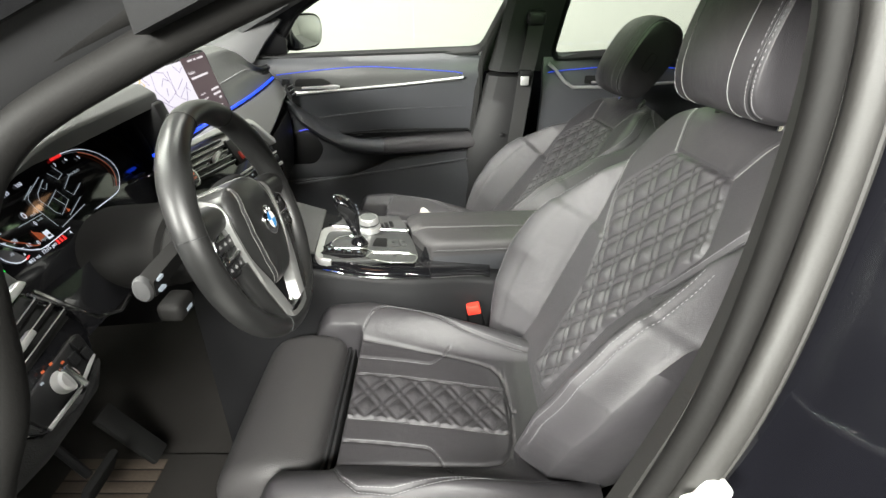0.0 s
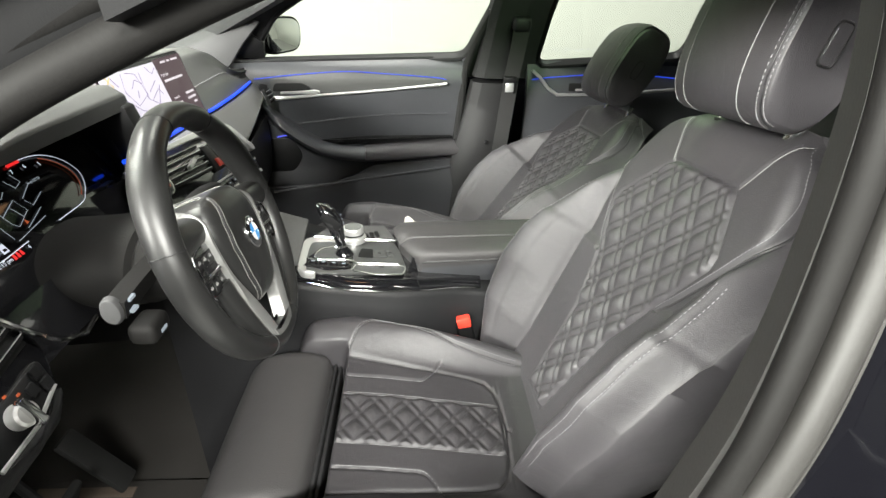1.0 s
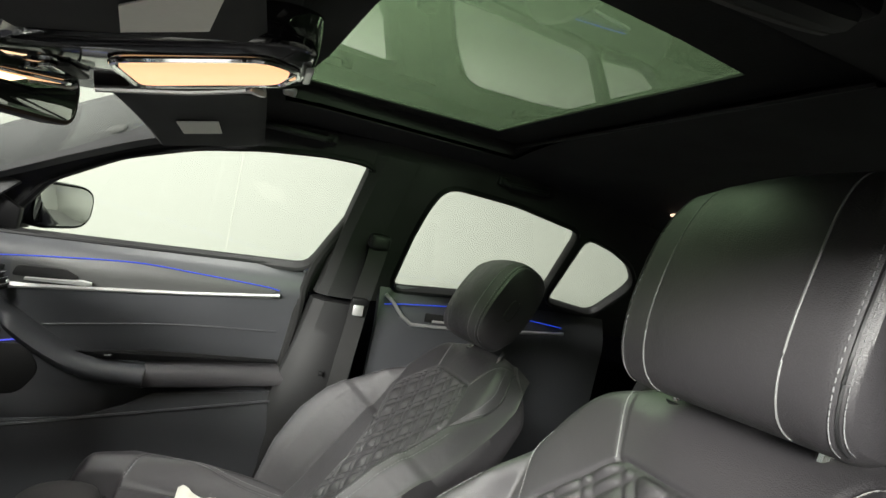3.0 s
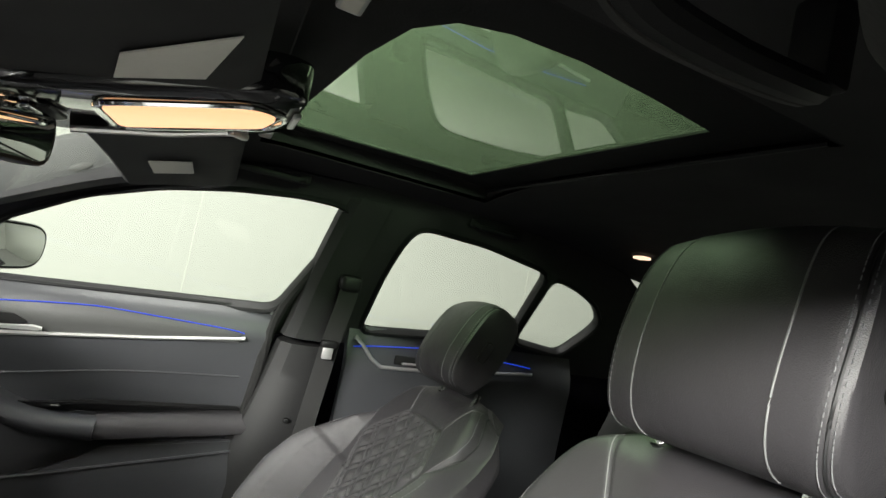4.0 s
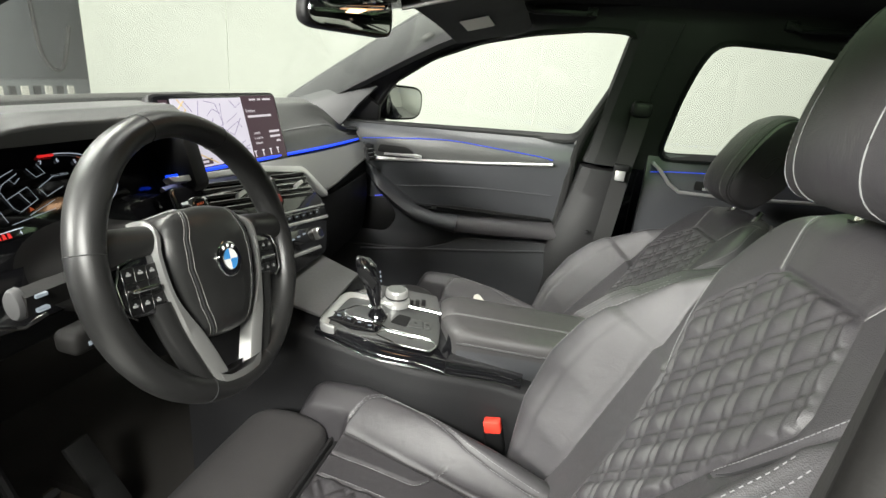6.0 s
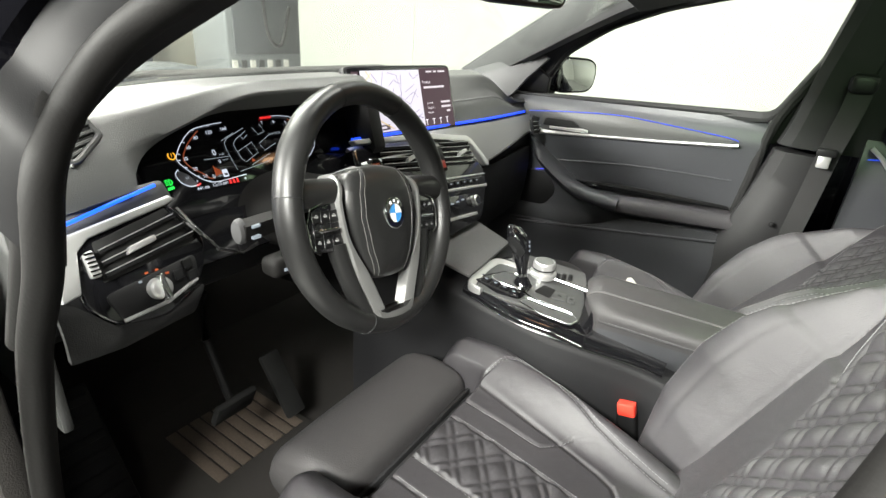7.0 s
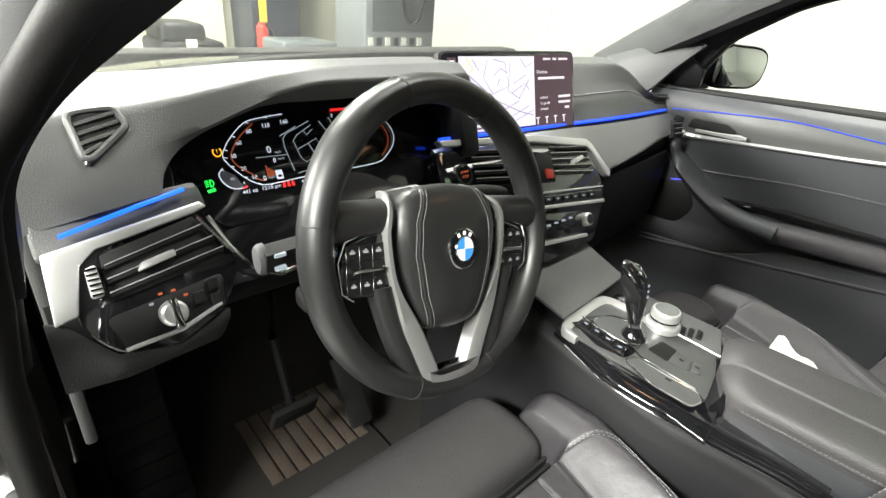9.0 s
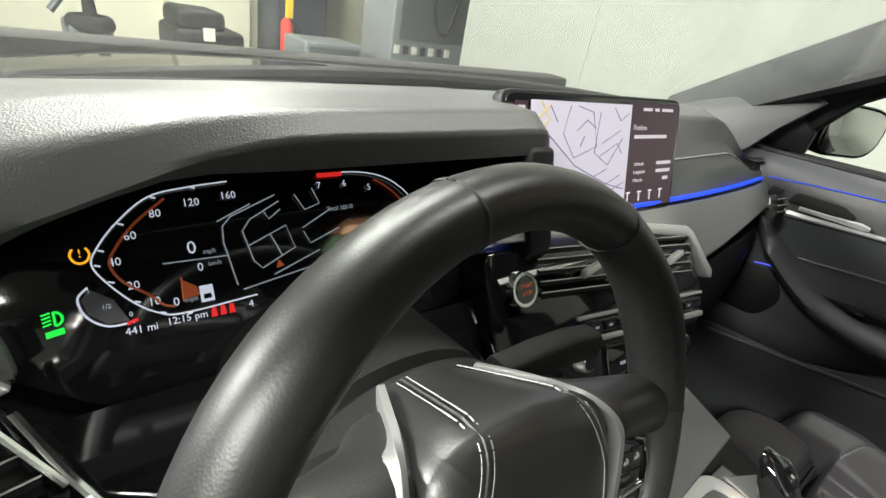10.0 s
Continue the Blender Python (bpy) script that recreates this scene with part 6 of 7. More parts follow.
    for i, p in enumerate(path):
        w = 0.0024 + 0.0072 * float(smoothstep(-0.03, -0.085, p.y))
        back = float(smoothstep(0.010, -0.030, p.z))
        along = (path[min(i + 1, len(path) - 1)] - path[max(i - 1, 0)]).normalized()
        up_ = Vector((sg * 0.25 * back, 0.85 * back, 1 - 0.75 * back)).normalized()
        side = along.cross(up_).normalized()
        rings.append([p + side * (q * w) + up_ * h for q, h in ((-1, -0.018), (-1, -0.0015), (-0.75, 0.0005), (0.75, 0.0), (1, -0.002), (1, -0.018))])
    part("v_trim", loft(rings), WHEEL_SILVER, WHEEL, "satin silver V-shaped trim", angle=40)
    part("paddle", rbox((sg * 0.10 - 0.020, 0.004, -0.026), (sg * 0.10 + 0.020, 0.030, -0.017), 0.004, 2), PLASTIC, WHEEL, "black shift paddle")
    part("lower_spoke", loft([[(sg * (x + a * 0.013), y, b) for a, b in [(math.cos(q), 0.002 + 0.011 * math.sin(q)) for q in np.linspace(0, 2 * math.pi, 14, endpoint=False)]] for x, y in curve_points([(0.086, -0.036), (0.076, -0.070), (0.060, -0.110), (0.044, -0.140)], 12)]), LEATHER_RIM, WHEEL, angle=70)
part("v_foot", plate([(HUB + x, y, 0.002) for x, y in rounded([(-0.036, -0.124), (-0.018, -0.131), (0.018, -0.131), (0.036, -0.124), (0.028, -0.146), (-0.028, -0.146)], 0.003)], (0, 0, 0.0142), 0.0015), WHEEL_SILVER, WHEEL, "satin silver foot of the V")
part("hub_back", tube([(0, 0, -0.075), (0, 0, -0.03), (0, 0, 0.0)], [0.040, 0.042, 0.044], 24), GLOSS, WHEEL)

# ---------------------------------------------------------------- centre console
CONSOLE_SILVER = material("console_satin_metal", (0.075, 0.077, 0.076), 0.40, metal=0.35, grain=900, bump=0.00004, var=0.06)
TOUCH_TOP = material("touch_top", (0.10, 0.105, 0.10), 0.35, var=0.05)
CON = thing("centre_console", "dark centre console with silver and glossy black trim", "console", (-0.3, 0.0, 0.24))


def con_body(x, k):
    """Cross outline of the console at x, from the driver's foot over the top to the passenger's foot."""
    top = np.interp(x, [-0.62, -0.50, -0.42, -0.22, -0.05, 0.30], [0.755, 0.735, 0.715, 0.690, 0.665, 0.655])
    wl = np.interp(x, [-0.62, -0.45, -0.26, -0.18, -0.12, 0.1, 0.3], [0.150, 0.125, 0.122, 0.098, 0.080, 0.078, 0.078])
    wr = np.interp(x, [-0.62, -0.45, -0.22, 0.3], [0.17, 0.135, 0.130, 0.135])
    P = [(-wl - 0.012, 0.24), (-wl - 0.010, top - 0.12), (-wl, top - 0.045), (-wl + 0.010, top - 0.012), (-wl + 0.026, top), (wr - 0.02, top), (wr, top - 0.015), (wr + 0.006, top - 0.06), (wr + 0.01, 0.24)]
    t = np.arange(len(P)) / (len(P) - 1)
    return (x, np.interp(k, t, [p[0] for p in P]), np.interp(k, t, [p[1] for p in P]))


part("console_body", sheet(con_body, np.linspace(-0.66, 0.34, 30), np.linspace(0, 1, 33), -0.012), CONSOLE_SIDE, CON, "soft black console sides", angle=50)
part("front_panel", plate([(-0.575, -0.105, 0.765), (-0.575, 0.115, 0.765), (-0.445, 0.085, 0.742), (-0.432, -0.100, 0.738)], (0, 0, 0.006), 0.002), WOOD, CON, "dark grey open-pore panel")
# silver surround and black gear panel
part("gear_panel", plate([(-0.44, -0.100, 0.718), (-0.437, 0.060, 0.719), (-0.262, 0.090, 0.700), (-0.225, 0.0, 0.696), (-0.205, -0.112, 0.690), (-0.40, -0.114, 0.713)], (0, 0, 0.008), 0.003, 3), GLOSS, CON, "glossy black gear panel")
def con_pt(x, y, dz=0.0):
    return Vector((x, y, 0.733 - 0.12 * (x + 0.44) + dz))


def con_plate(o, d0, d1, r=0.001):
    return plate([con_pt(x, y, d0) for x, y in o], (0, 0, d1 - d0), r)


part("silver_plate", con_plate(rounded([(-0.436, -0.104), (-0.443, 0.004), (-0.428, 0.030), (-0.36, 0.030), (-0.262, 0.048), (-0.247, 0.008), (-0.234, -0.052), (-0.244, -0.074), (-0.320, -0.088), (-0.350, -0.096), (-0.405, -0.106)], 0.010), -0.006, 0.001, 0.0015), CONSOLE_SILVER, CON, "satin grey metal gear plate")
# satin silver band round the front of the deck, sloping inward
sur = curve_points([(-0.400, -0.113), (-0.424, -0.111), (-0.434, -0.090), (-0.4405, -0.040), (-0.440, 0.000), (-0.430, 0.018), (-0.405, 0.026), (-0.360, 0.028)], 40)
rings = []
for i, (x, y) in enumerate(sur):
    ax, ay = sur[max(0, i - 1)]
    bx, by = sur[min(len(sur) - 1, i + 1)]
    n = np.array((by - ay, ax - bx)) / math.hypot(bx - ax, by - ay)
    w = 0.015 * math.sin(math.pi * min(0.86, 0.14 + i / (len(sur) - 1) * 0.80)) ** 0.6
    rings.append([tuple(con_pt(x + n[0] * q, y + n[1] * q, h)) for q, h in ((-0.001, -0.008), (-0.001, 0.004), (0.001, 0.0062), (w * 0.5, 0.0052), (w, 0.0022), (w, -0.006))])
part("silver_surround", loft(rings), SILVER, CON, "satin silver surround", angle=50)
part("gear_well", con_plate(rounded([(-0.427, -0.084), (-0.424, -0.058), (-0.404, -0.014), (-0.372, 0.012), (-0.342, -0.012), (-0.336, -0.060), (-0.338, -0.082), (-0.378, -0.096)], 0.008), 0.0, 0.0022, 0.0008), GLOSS, CON, "glossy black gear opening")
ramp = rounded([(-0.413, -0.052), (-0.402, -0.018), (-0.376, -0.004), (-0.346, -0.014), (-0.338, -0.040), (-0.362, -0.056), (-0.394, -0.064)], 0.010)
part("gear_ramp", con_plate(ramp, 0.0015, 0.0040, 0.0010), CONSOLE_SILVER, CON, "satin grey plate under the lever")
part("well_ring", tube([con_pt(x, y, 0.0036) for x, y in ramp], 0.0012, 6, closed=True), CHROME, CON)
part("key_edge", tube([con_pt(x, y, 0.0045) for x, y in ((-0.424, -0.064), (-0.408, -0.066), (-0.372, -0.060), (-0.346, -0.054), (-0.336, -0.058), (-0.326, -0.062), (-0.250, -0.052))], 0.0015, 6), CHROME, CON)
part("wood_strip", con_plate(rounded([(-0.425, 0.032), (-0.40, 0.088), (-0.285, 0.118), (-0.258, 0.052), (-0.35, 0.036)], 0.006), -0.004, 0.003, 0.001), WOOD, CON, "grey open-pore strip")
part("strip_edge", tube([con_pt(-0.425, 0.031, 0.003), con_pt(-0.36, 0.033, 0.003), con_pt(-0.258, 0.050, 0.003)], 0.0016, 6), CHROME, CON)
strip_o = rounded([(-0.336, -0.088), (-0.330, -0.066), (-0.300, -0.064), (-0.245, -0.053), (-0.234, -0.062), (-0.240, -0.086), (-0.290, -0.095)], 0.006)
part("strip_rim", tube([con_pt(x, y, 0.0030) for x, y in strip_o], 0.0011, 6, closed=True), CHROME, CON)
part("silver_strip", con_plate(strip_o, 0.0005, 0.0035, 0.0012), CONSOLE_SILVER, CON, "satin silver strip")
part("strip_mark", con_plate([(-0.285, -0.070), (-0.284, -0.066), (-0.276, -0.064), (-0.277, -0.068)], 0.0034, 0.0038, 0.0), PLASTIC, CON)
rings = []
for x in np.linspace(-0.436, -0.085, 34):
    y = -0.1045 - 0.014 * float(smoothstep(-0.44, -0.33, x)) + 0.062 * float(smoothstep(-0.33, -0.08, x))
    p = con_pt(x, y, -0.002 - 0.006 * float(smoothstep(-0.26, -0.18, x)))
    rings.append([(x, y + dy, p.z + dz) for dy, dz in ((0.030, -0.004), (0.012, 0.0), (0.0, -0.001), (-0.006, -0.005), (-0.009, -0.011), (-0.006, -0.018), (0.020, -0.018))])
part("gloss_side", loft(rings), GLOSS, CON, "glossy black side of the gear panel", angle=60)
part("lower_chrome", tube([Vector(r[4]) + Vector((0, -0.0005, -0.003)) for r in rings[2:33]], 0.0012, 6), CHROME, CON)
part("button_strip", plate([(-0.425, -0.090, 0.732), (-0.415, -0.070, 0.733), (-0.348, -0.066, 0.726), (-0.340, -0.084, 0.7245)], (0, 0, 0.004), 0.001), PLASTIC, CON)
for k in range(4):
    x = -0.415 + 0.019 * k
    b = part("drive_button", plate([(x, -0.086, 0.7345 - 0.0021 * k), (x, -0.071, 0.7355 - 0.0021 * k), (x + 0.015, -0.0695, 0.734 - 0.0021 * k), (x + 0.015, -0.0845, 0.733 - 0.0021 * k)], (0, 0, 0.004), 0.001), GLOSS, CON)
    part("mark", rbox((x + 0.004, -0.080, 0.7385 - 0.0021 * k), (x + 0.010, -0.077, 0.7391 - 0.0021 * k), 0.0), G_GREY, b)
part("tray", con_plate(rounded([(-0.330, -0.034), (-0.326, 0.002), (-0.303, 0.004), (-0.300, -0.032)], 0.003), 0.0008, 0.0022, 0.0003), RUBBER, CON, "small black open tray")
for o, nm in (([(-0.298, -0.032), (-0.302, -0.004), (-0.280, 0.004), (-0.273, -0.022)], "brake_switch"), ([(-0.271, -0.020), (-0.276, 0.002), (-0.265, 0.005), (-0.259, -0.016)], "hold_button")):
    b = part(nm, con_plate(rounded(o, 0.003), 0.0005, 0.0040, 0.0010), CONSOLE_SILVER, CON, "grey rocker switch")
    cx, cy = sum(p[0] for p in o) / 4, sum(p[1] for p in o) / 4
    part("mark", con_plate([(cx - 0.003, cy - 0.002), (cx - 0.003, cy + 0.002), (cx + 0.003, cy + 0.002), (cx + 0.003, cy - 0.002)], 0.0039, 0.0043, 0.0), PLASTIC, b)
# gear lever
GEAR = thing("gear_lever", "glossy black gear lever with a chrome edge", "gear lever", (-0.372, -0.028, 0.73))
part("boot", tube([con_pt(-0.358, -0.030, 0.002), con_pt(-0.358, -0.030, 0.009), con_pt(-0.360, -0.029, 0.018)], [0.020, 0.016, 0.0095], 20), GLOSS, GEAR)
part("collar", tube([(-0.359, -0.029, 0.739), (-0.361, -0.028, 0.746)], [0.0098, 0.0092], 16), CHROME, GEAR)
lv = [(-0.360, -0.028, 0.742, 0.0090, 0.0085), (-0.364, -0.027, 0.756, 0.0108, 0.0100), (-0.369, -0.026, 0.774, 0.0155, 0.0130), (-0.375, -0.024, 0.792, 0.0195, 0.0155), (-0.380, -0.023, 0.805, 0.0205, 0.0160), (-0.385, -0.022, 0.816, 0.0190, 0.0150), (-0.389, -0.021, 0.824, 0.0150, 0.0125), (-0.391, -0.021, 0.828, 0.0080, 0.0070)]
part("grip", loft([[(x + a * math.copysign(abs(math.cos(t)) ** 0.75, math.cos(t)), y + b * math.copysign(abs(math.sin(t)) ** 0.75, math.sin(t)), z - 0.35 * a * math.cos(t)) for t in np.linspace(0, 2 * math.pi, 28, endpoint=False)] for x, y, z, a, b in lv]), GLOSS, GEAR, "glossy black grip", angle=60)
part("side_inlay", plate([(-0.357, -0.0385, 0.795), (-0.364, -0.0395, 0.780), (-0.382, -0.0415, 0.792), (-0.395, -0.0395, 0.808), (-0.390, -0.0385, 0.818), (-0.372, -0.0395, 0.810)], (0, -0.0008, 0), 0.0003), PLASTIC, GEAR)
for k, (dx, dz) in enumerate(((-0.355, 0.7935), (-0.3575, 0.8005), (-0.360, 0.8075))):
    part("mark", moved(rbox((-0.0004, -0.002, -0.0018), (0.0004, 0.002, 0.0018), 0), pose(dx + 0.0008, -0.0235 + 0.003 * (k - 1), dz, 0, -18, 0)), G_GREY, GEAR)
part("park_button", moved(rbox((-0.004, -0.004, 0), (0.004, 0.004, 0.002), 0.001), pose(-0.378, -0.0225, 0.8195, 0, 18, 0)), CHROME, GEAR)
part("chrome_edge", tube([(-0.372, -0.0375, 0.812), (-0.386, -0.0365, 0.824), (-0.397, -0.022, 0.8295), (-0.386, -0.0075, 0.824), (-0.372, -0.0075, 0.812)], 0.0014, 6), CHROME, GEAR)
# rotary controller
DX, DY = -0.345, 0.038
DIAL = thing("rotary_controller", "silver-ringed black rotary controller", "control dial", (DX, DY, 0.722))
part("base", tube([(DX, DY, 0.722), (DX, DY, 0.730), (DX, DY, 0.732)], [0.0265, 0.0260, 0.0235], 32), SILVER, DIAL)
part("ring", tube([(DX, DY, 0.732), (DX, DY, 0.734), (DX, DY, 0.748), (DX, DY, 0.7515), (DX, DY, 0.753)], [0.0195, 0.0212, 0.0214, 0.0206, 0.0190], 40), SILVER, DIAL, "ribbed silver ring")
part("band", tube([(DX, DY, 0.737), (DX, DY, 0.740)], 0.0216, 40), PLASTIC, DIAL)
part("top", tube([(DX, DY, 0.752), (DX, DY, 0.7538)], [0.0180, 0.0172], 32), TOUCH_TOP, DIAL, "matt grey touch top")
for k in range(3):
    part("shortcut_button", con_plate(rounded([(-0.320 + 0.010 * k, 0.040 + 0.008 * k), (-0.326 + 0.010 * k, 0.062 + 0.008 * k), (-0.318 + 0.010 * k, 0.064 + 0.008 * k), (-0.312 + 0.010 * k, 0.042 + 0.008 * k)], 0.002), 0.002, 0.0065, 0.001), PLASTIC, DIAL)
# armrest lid in two halves
ARM = thing("armrest", "grey-black leather armrest lid in two halves", "armrest", (-0.1, 0.02, 0.66))


def arm_front(y):
    return float(np.interp(y, [-0.052, -0.035, 0.014, 0.075, 0.108], [-0.206, -0.226, -0.248, -0.266, -0.262]))


def arm_rings(side):
    """Sections of one lid half from the split outward, from the rounded front to the back."""
    out = []
    for t in [0.0, 0.012, 0.03, 0.06, 0.10, 0.18, 0.3, 0.5, 0.75, 1.0]:
        pts = []
        for q, dz in ((0.0, -0.060), (0.0, -0.004), (0.03, 0.0), (0.3, 0.0015), (0.6, 0.0015), (0.82, 0.0), (0.92, -0.003), (0.97, -0.008), (1.0, -0.016), (1.0, -0.060)):
            split = 0.0145 + 0.075 * t * 0.45
            y = split + (0.0012 + q * (0.0635 if side < 0 else 0.086)) * side
            x0 = arm_front(y)
            x = x0 + (0.24 - x0) * t
            z = 0.739 + dz - 0.014 * max(0.0, 1 - t / 0.06) ** 2.2 * (1 if dz > -0.05 else 0)
            pts.append((x, y, z))
        out.append(pts)
    return out


for side in (-1, 1):
    part("lid_half", loft(arm_rings(side)), LEATHER_SOFT, ARM, "grained leather lid half", angle=50)
part("lid_stitch", stitches([(arm_rings(-1)[k][8][0], arm_rings(-1)[k][8][1] - 0.0006, 0.7195) for k in range(2, 10)], r=0.0004), THREAD, ARM, "light grey stitches")
part("lid_groove", tube([(arm_rings(-1)[k][8][0], arm_rings(-1)[k][8][1] - 0.0003, 0.7165) for k in range(1, 10)], 0.0016, 6), PIPING, ARM)
rings = []
for t in (0.0, 0.02, 0.06, 0.2, 0.5, 1.0):
    x0 = -0.200
    x = x0 + (0.25 - x0) * t
    rings.append([(x - 0.004 * (1 - k), -0.047 + 0.033 * t + dy, z) for k, dy, z in ((0, 0.0, 0.716), (0.3, -0.004, 0.700), (0.6, -0.003, 0.680), (1, 0.004, 0.662), (1, 0.150, 0.662), (0, 0.156, 0.716))])
part("lid_skirt", loft(rings), DOOR_SKIN, ARM, "leather-covered armrest box", angle=50)
part("front_cap", loft([[(x, y0, z), (x - 0.012, y0 + 0.06, z), (x - 0.016, y0 + 0.14, z), (x + 0.03, y0 + 0.14, z), (x + 0.03, y0, z)] for x, y0, z in ((-0.222, -0.040, 0.722), (-0.222, -0.044, 0.700), (-0.214, -0.052, 0.680), (-0.205, -0.058, 0.650))]), GLOSS, ARM, "glossy black front face", angle=40)
part("console_deck", plate([(-0.236, -0.086, 0.694), (-0.09, -0.062, 0.676), (-0.09, 0.0, 0.676), (-0.236, 0.09, 0.694)], (0, 0, 0.006), 0.002), GLOSS, CON, "glossy black deck beside the armrest")
# folded papers tucked between the armrest and the passenger seat
PAP = thing("papers", "folded white papers tucked in beside the armrest", "paper", (-0.19, 0.32, 0.55))
random.seed(4)
for k in range(3):
    def fold(u, v, k=k):
        x = -0.254 + 0.010 * k + 0.100 * u
        crumple = 0.004 * math.sin(u * 9 + 2 * k) * v + 0.003 * math.sin(u * 23 + k)
        return (x + 0.010 * v, 0.290 + 0.012 * k + 0.058 * v ** 1.5 + crumple, 0.545 + (0.085 - 0.012 * k) * v - 0.038 * u * v + 0.005 * math.sin(u * 14 + k) * v)
    part("paper_sheet", sheet(fold, np.linspace(0, 1, 14), np.linspace(0, 1, 8), 0.0012), PAPER, PAP, angle=60)

# ---------------------------------------------------------------- passenger door
DOOR = thing("passenger_door", "closed front passenger door with black leatherette panel and silver strip", "car door", (-0.4, 0.72, 0.3))


def door_y(x, z):
    base = 0.715 + 0.13 * (x + 0.1)
    return base + np.interp(z, [0.30, 0.45, 0.60, 0.66, 0.72, 0.80, 0.88, 0.93, 0.965, 0.99], [0.010, 0.004, 0.0, 0.012, 0.016, 0.014, 0.004, -0.002, 0.008, 0.035])


def on_door(x, z, off=0.0):
    """off: how far it stands out into the cabin."""
    return Vector((x, float(door_y(x, z)) - off, z))


def belt_z(x):
    return 0.992 + 0.02 * (x + 0.1)


part("door_panel", sheet(lambda x, v: (x, float(door_y(x, 0.30 + (belt_z(x) - 0.30) * v)), 0.30 + (belt_z(x) - 0.30) * v), np.linspace(-0.86, -0.055, 44), np.linspace(0, 1, 60), -0.03), DOOR_SKIN, DOOR, "black leatherette door panel", angle=60)
part("belt_cap", tube([(x, float(door_y(x, belt_z(x))) + 0.004, belt_z(x) + 0.001) for x in np.linspace(-0.80, -0.06, 20)], 0.006, 8), PLASTIC, DOOR)
part("light_line", tube([on_door(x, z, 0.004) for x, z in curve_points([(-0.685, 0.937), (-0.573, 0.948), (-0.43, 0.957), (-0.311, 0.951), (-0.159, 0.940), (-0.12, 0.934)], 30)], 0.0012, 6), BLUE_DIM, DOOR, "glowing blue light line")
rings = []
for x, z, w in ((-0.757, 0.968, 0.003), (-0.725, 0.942, 0.006), (-0.697, 0.915, 0.009), (-0.668, 0.890, 0.010), (-0.641, 0.881, 0.008), (-0.60, 0.883, 0.0055), (-0.484, 0.891, 0.0045), (-0.306, 0.904, 0.0042), (-0.117, 0.922, 0.004)):
    rings.append([on_door(x, z + a * w, o) for a, o in ((-1, 0.0), (-0.9, 0.010), (0.0, 0.014), (0.9, 0.010), (1, 0.0))])
part("silver_strip", loft(rings), SILVER, DOOR, "satin silver strip across the door")
part("upper_inlay", sheet(lambda u, v: on_door(u, (0.892 + 0.057 * (u + 0.48)) * (1 - v) + v * np.interp(u, [-0.66, -0.573, -0.43, -0.311, -0.159, -0.12], [0.938, 0.945, 0.954, 0.948, 0.937, 0.930]), 0.003), np.linspace(-0.64, -0.13, 24), np.linspace(0, 1, 6), 0.004), SOFT_DASH, DOOR, "grey inlay")
part("handle_cup", plate([on_door(x, z, 0.003) for x, z in rounded([(-0.636, 0.903), (-0.628, 0.925), (-0.55, 0.926), (-0.525, 0.912), (-0.53, 0.902)], 0.006)], (0, -0.010, 0), 0.002), RUBBER, DOOR, "dark door handle recess")
part("door_handle", loft([[on_door(x, z + a * w, 0.014 + b) for a, b in ((-1, 0), (-0.6, 0.006), (0.6, 0.006), (1, 0))] for x, z, w in ((-0.612, 0.899, 0.004), (-0.56, 0.900, 0.0045), (-0.515, 0.902, 0.0065), (-0.500, 0.901, 0.004))]), SILVER, DOOR, "satin silver pull handle")
part("lock_switch", plate([on_door(x, z, 0.006) for x, z in ((-0.676, 0.904), (-0.668, 0.925), (-0.648, 0.922), (-0.652, 0.902))], (0, -0.005, 0), 0.001), PLASTIC, DOOR)
part("crease", tube([on_door(x, z, 0.000) for x, z in curve_points([(-0.58, 0.800), (-0.35, 0.822), (-0.11, 0.826)], 16)], 0.0028, 6), DOOR_SKIN, DOOR)
# armrest: slanted grip running down into a level rest
grip = curve_points([(-0.672, 0.852), (-0.625, 0.815), (-0.567, 0.768), (-0.506, 0.732), (-0.44, 0.714), (-0.372, 0.706)], 22)
rings = []
for i, (x, z) in enumerate(grip):
    t = i / (len(grip) - 1)
    o = 0.010 + 0.052 * float(smoothstep(0, 0.25, t))
    w = 0.018 + 0.006 * t
    rings.append([on_door(x, z + w * b, o * c) for b, c in ((-1.0, -0.1), (-1.1, 0.5), (-0.7, 0.95), (0.0, 1.08), (0.7, 0.95), (1.0, 0.5), (0.9, -0.1))])
part("armrest_grip", loft(rings), DOOR_SKIN, DOOR, "black leather grip", angle=60)
rings = []
for x, z, w in ((-0.378, 0.706, 0.024), (-0.30, 0.709, 0.025), (-0.20, 0.713, 0.024), (-0.10, 0.717, 0.022), (-0.06, 0.718, 0.018)):
    rings.append([on_door(x, z + w * b, 0.056 * c) for b, c in ((-1.0, -0.1), (-1.0, 0.6), (-0.6, 0.98), (0.2, 1.02), (0.8, 0.80), (1.2, 0.35), (1.5, -0.1))])
part("armrest_pad", loft(rings), LEATHER, DOOR, "padded leather armrest", angle=60)
part("switch_plate", plate([on_door(x, z, 0.016) for x, z in rounded([(-0.52, 0.752), (-0.37, 0.762), (-0.10, 0.758), (-0.09, 0.748), (-0.36, 0.738), (-0.47, 0.735)], 0.006)], (0, -0.010, 0.004), 0.002), PLASTIC, DOOR, "black switch surround")
b = part("window_switch", plate([on_door(x, z, 0.028) for x, z in ((-0.475, 0.752), (-0.445, 0.755), (-0.440, 0.748), (-0.470, 0.745))], (0, -0.006, 0.003), 0.001), PLASTIC, DOOR)
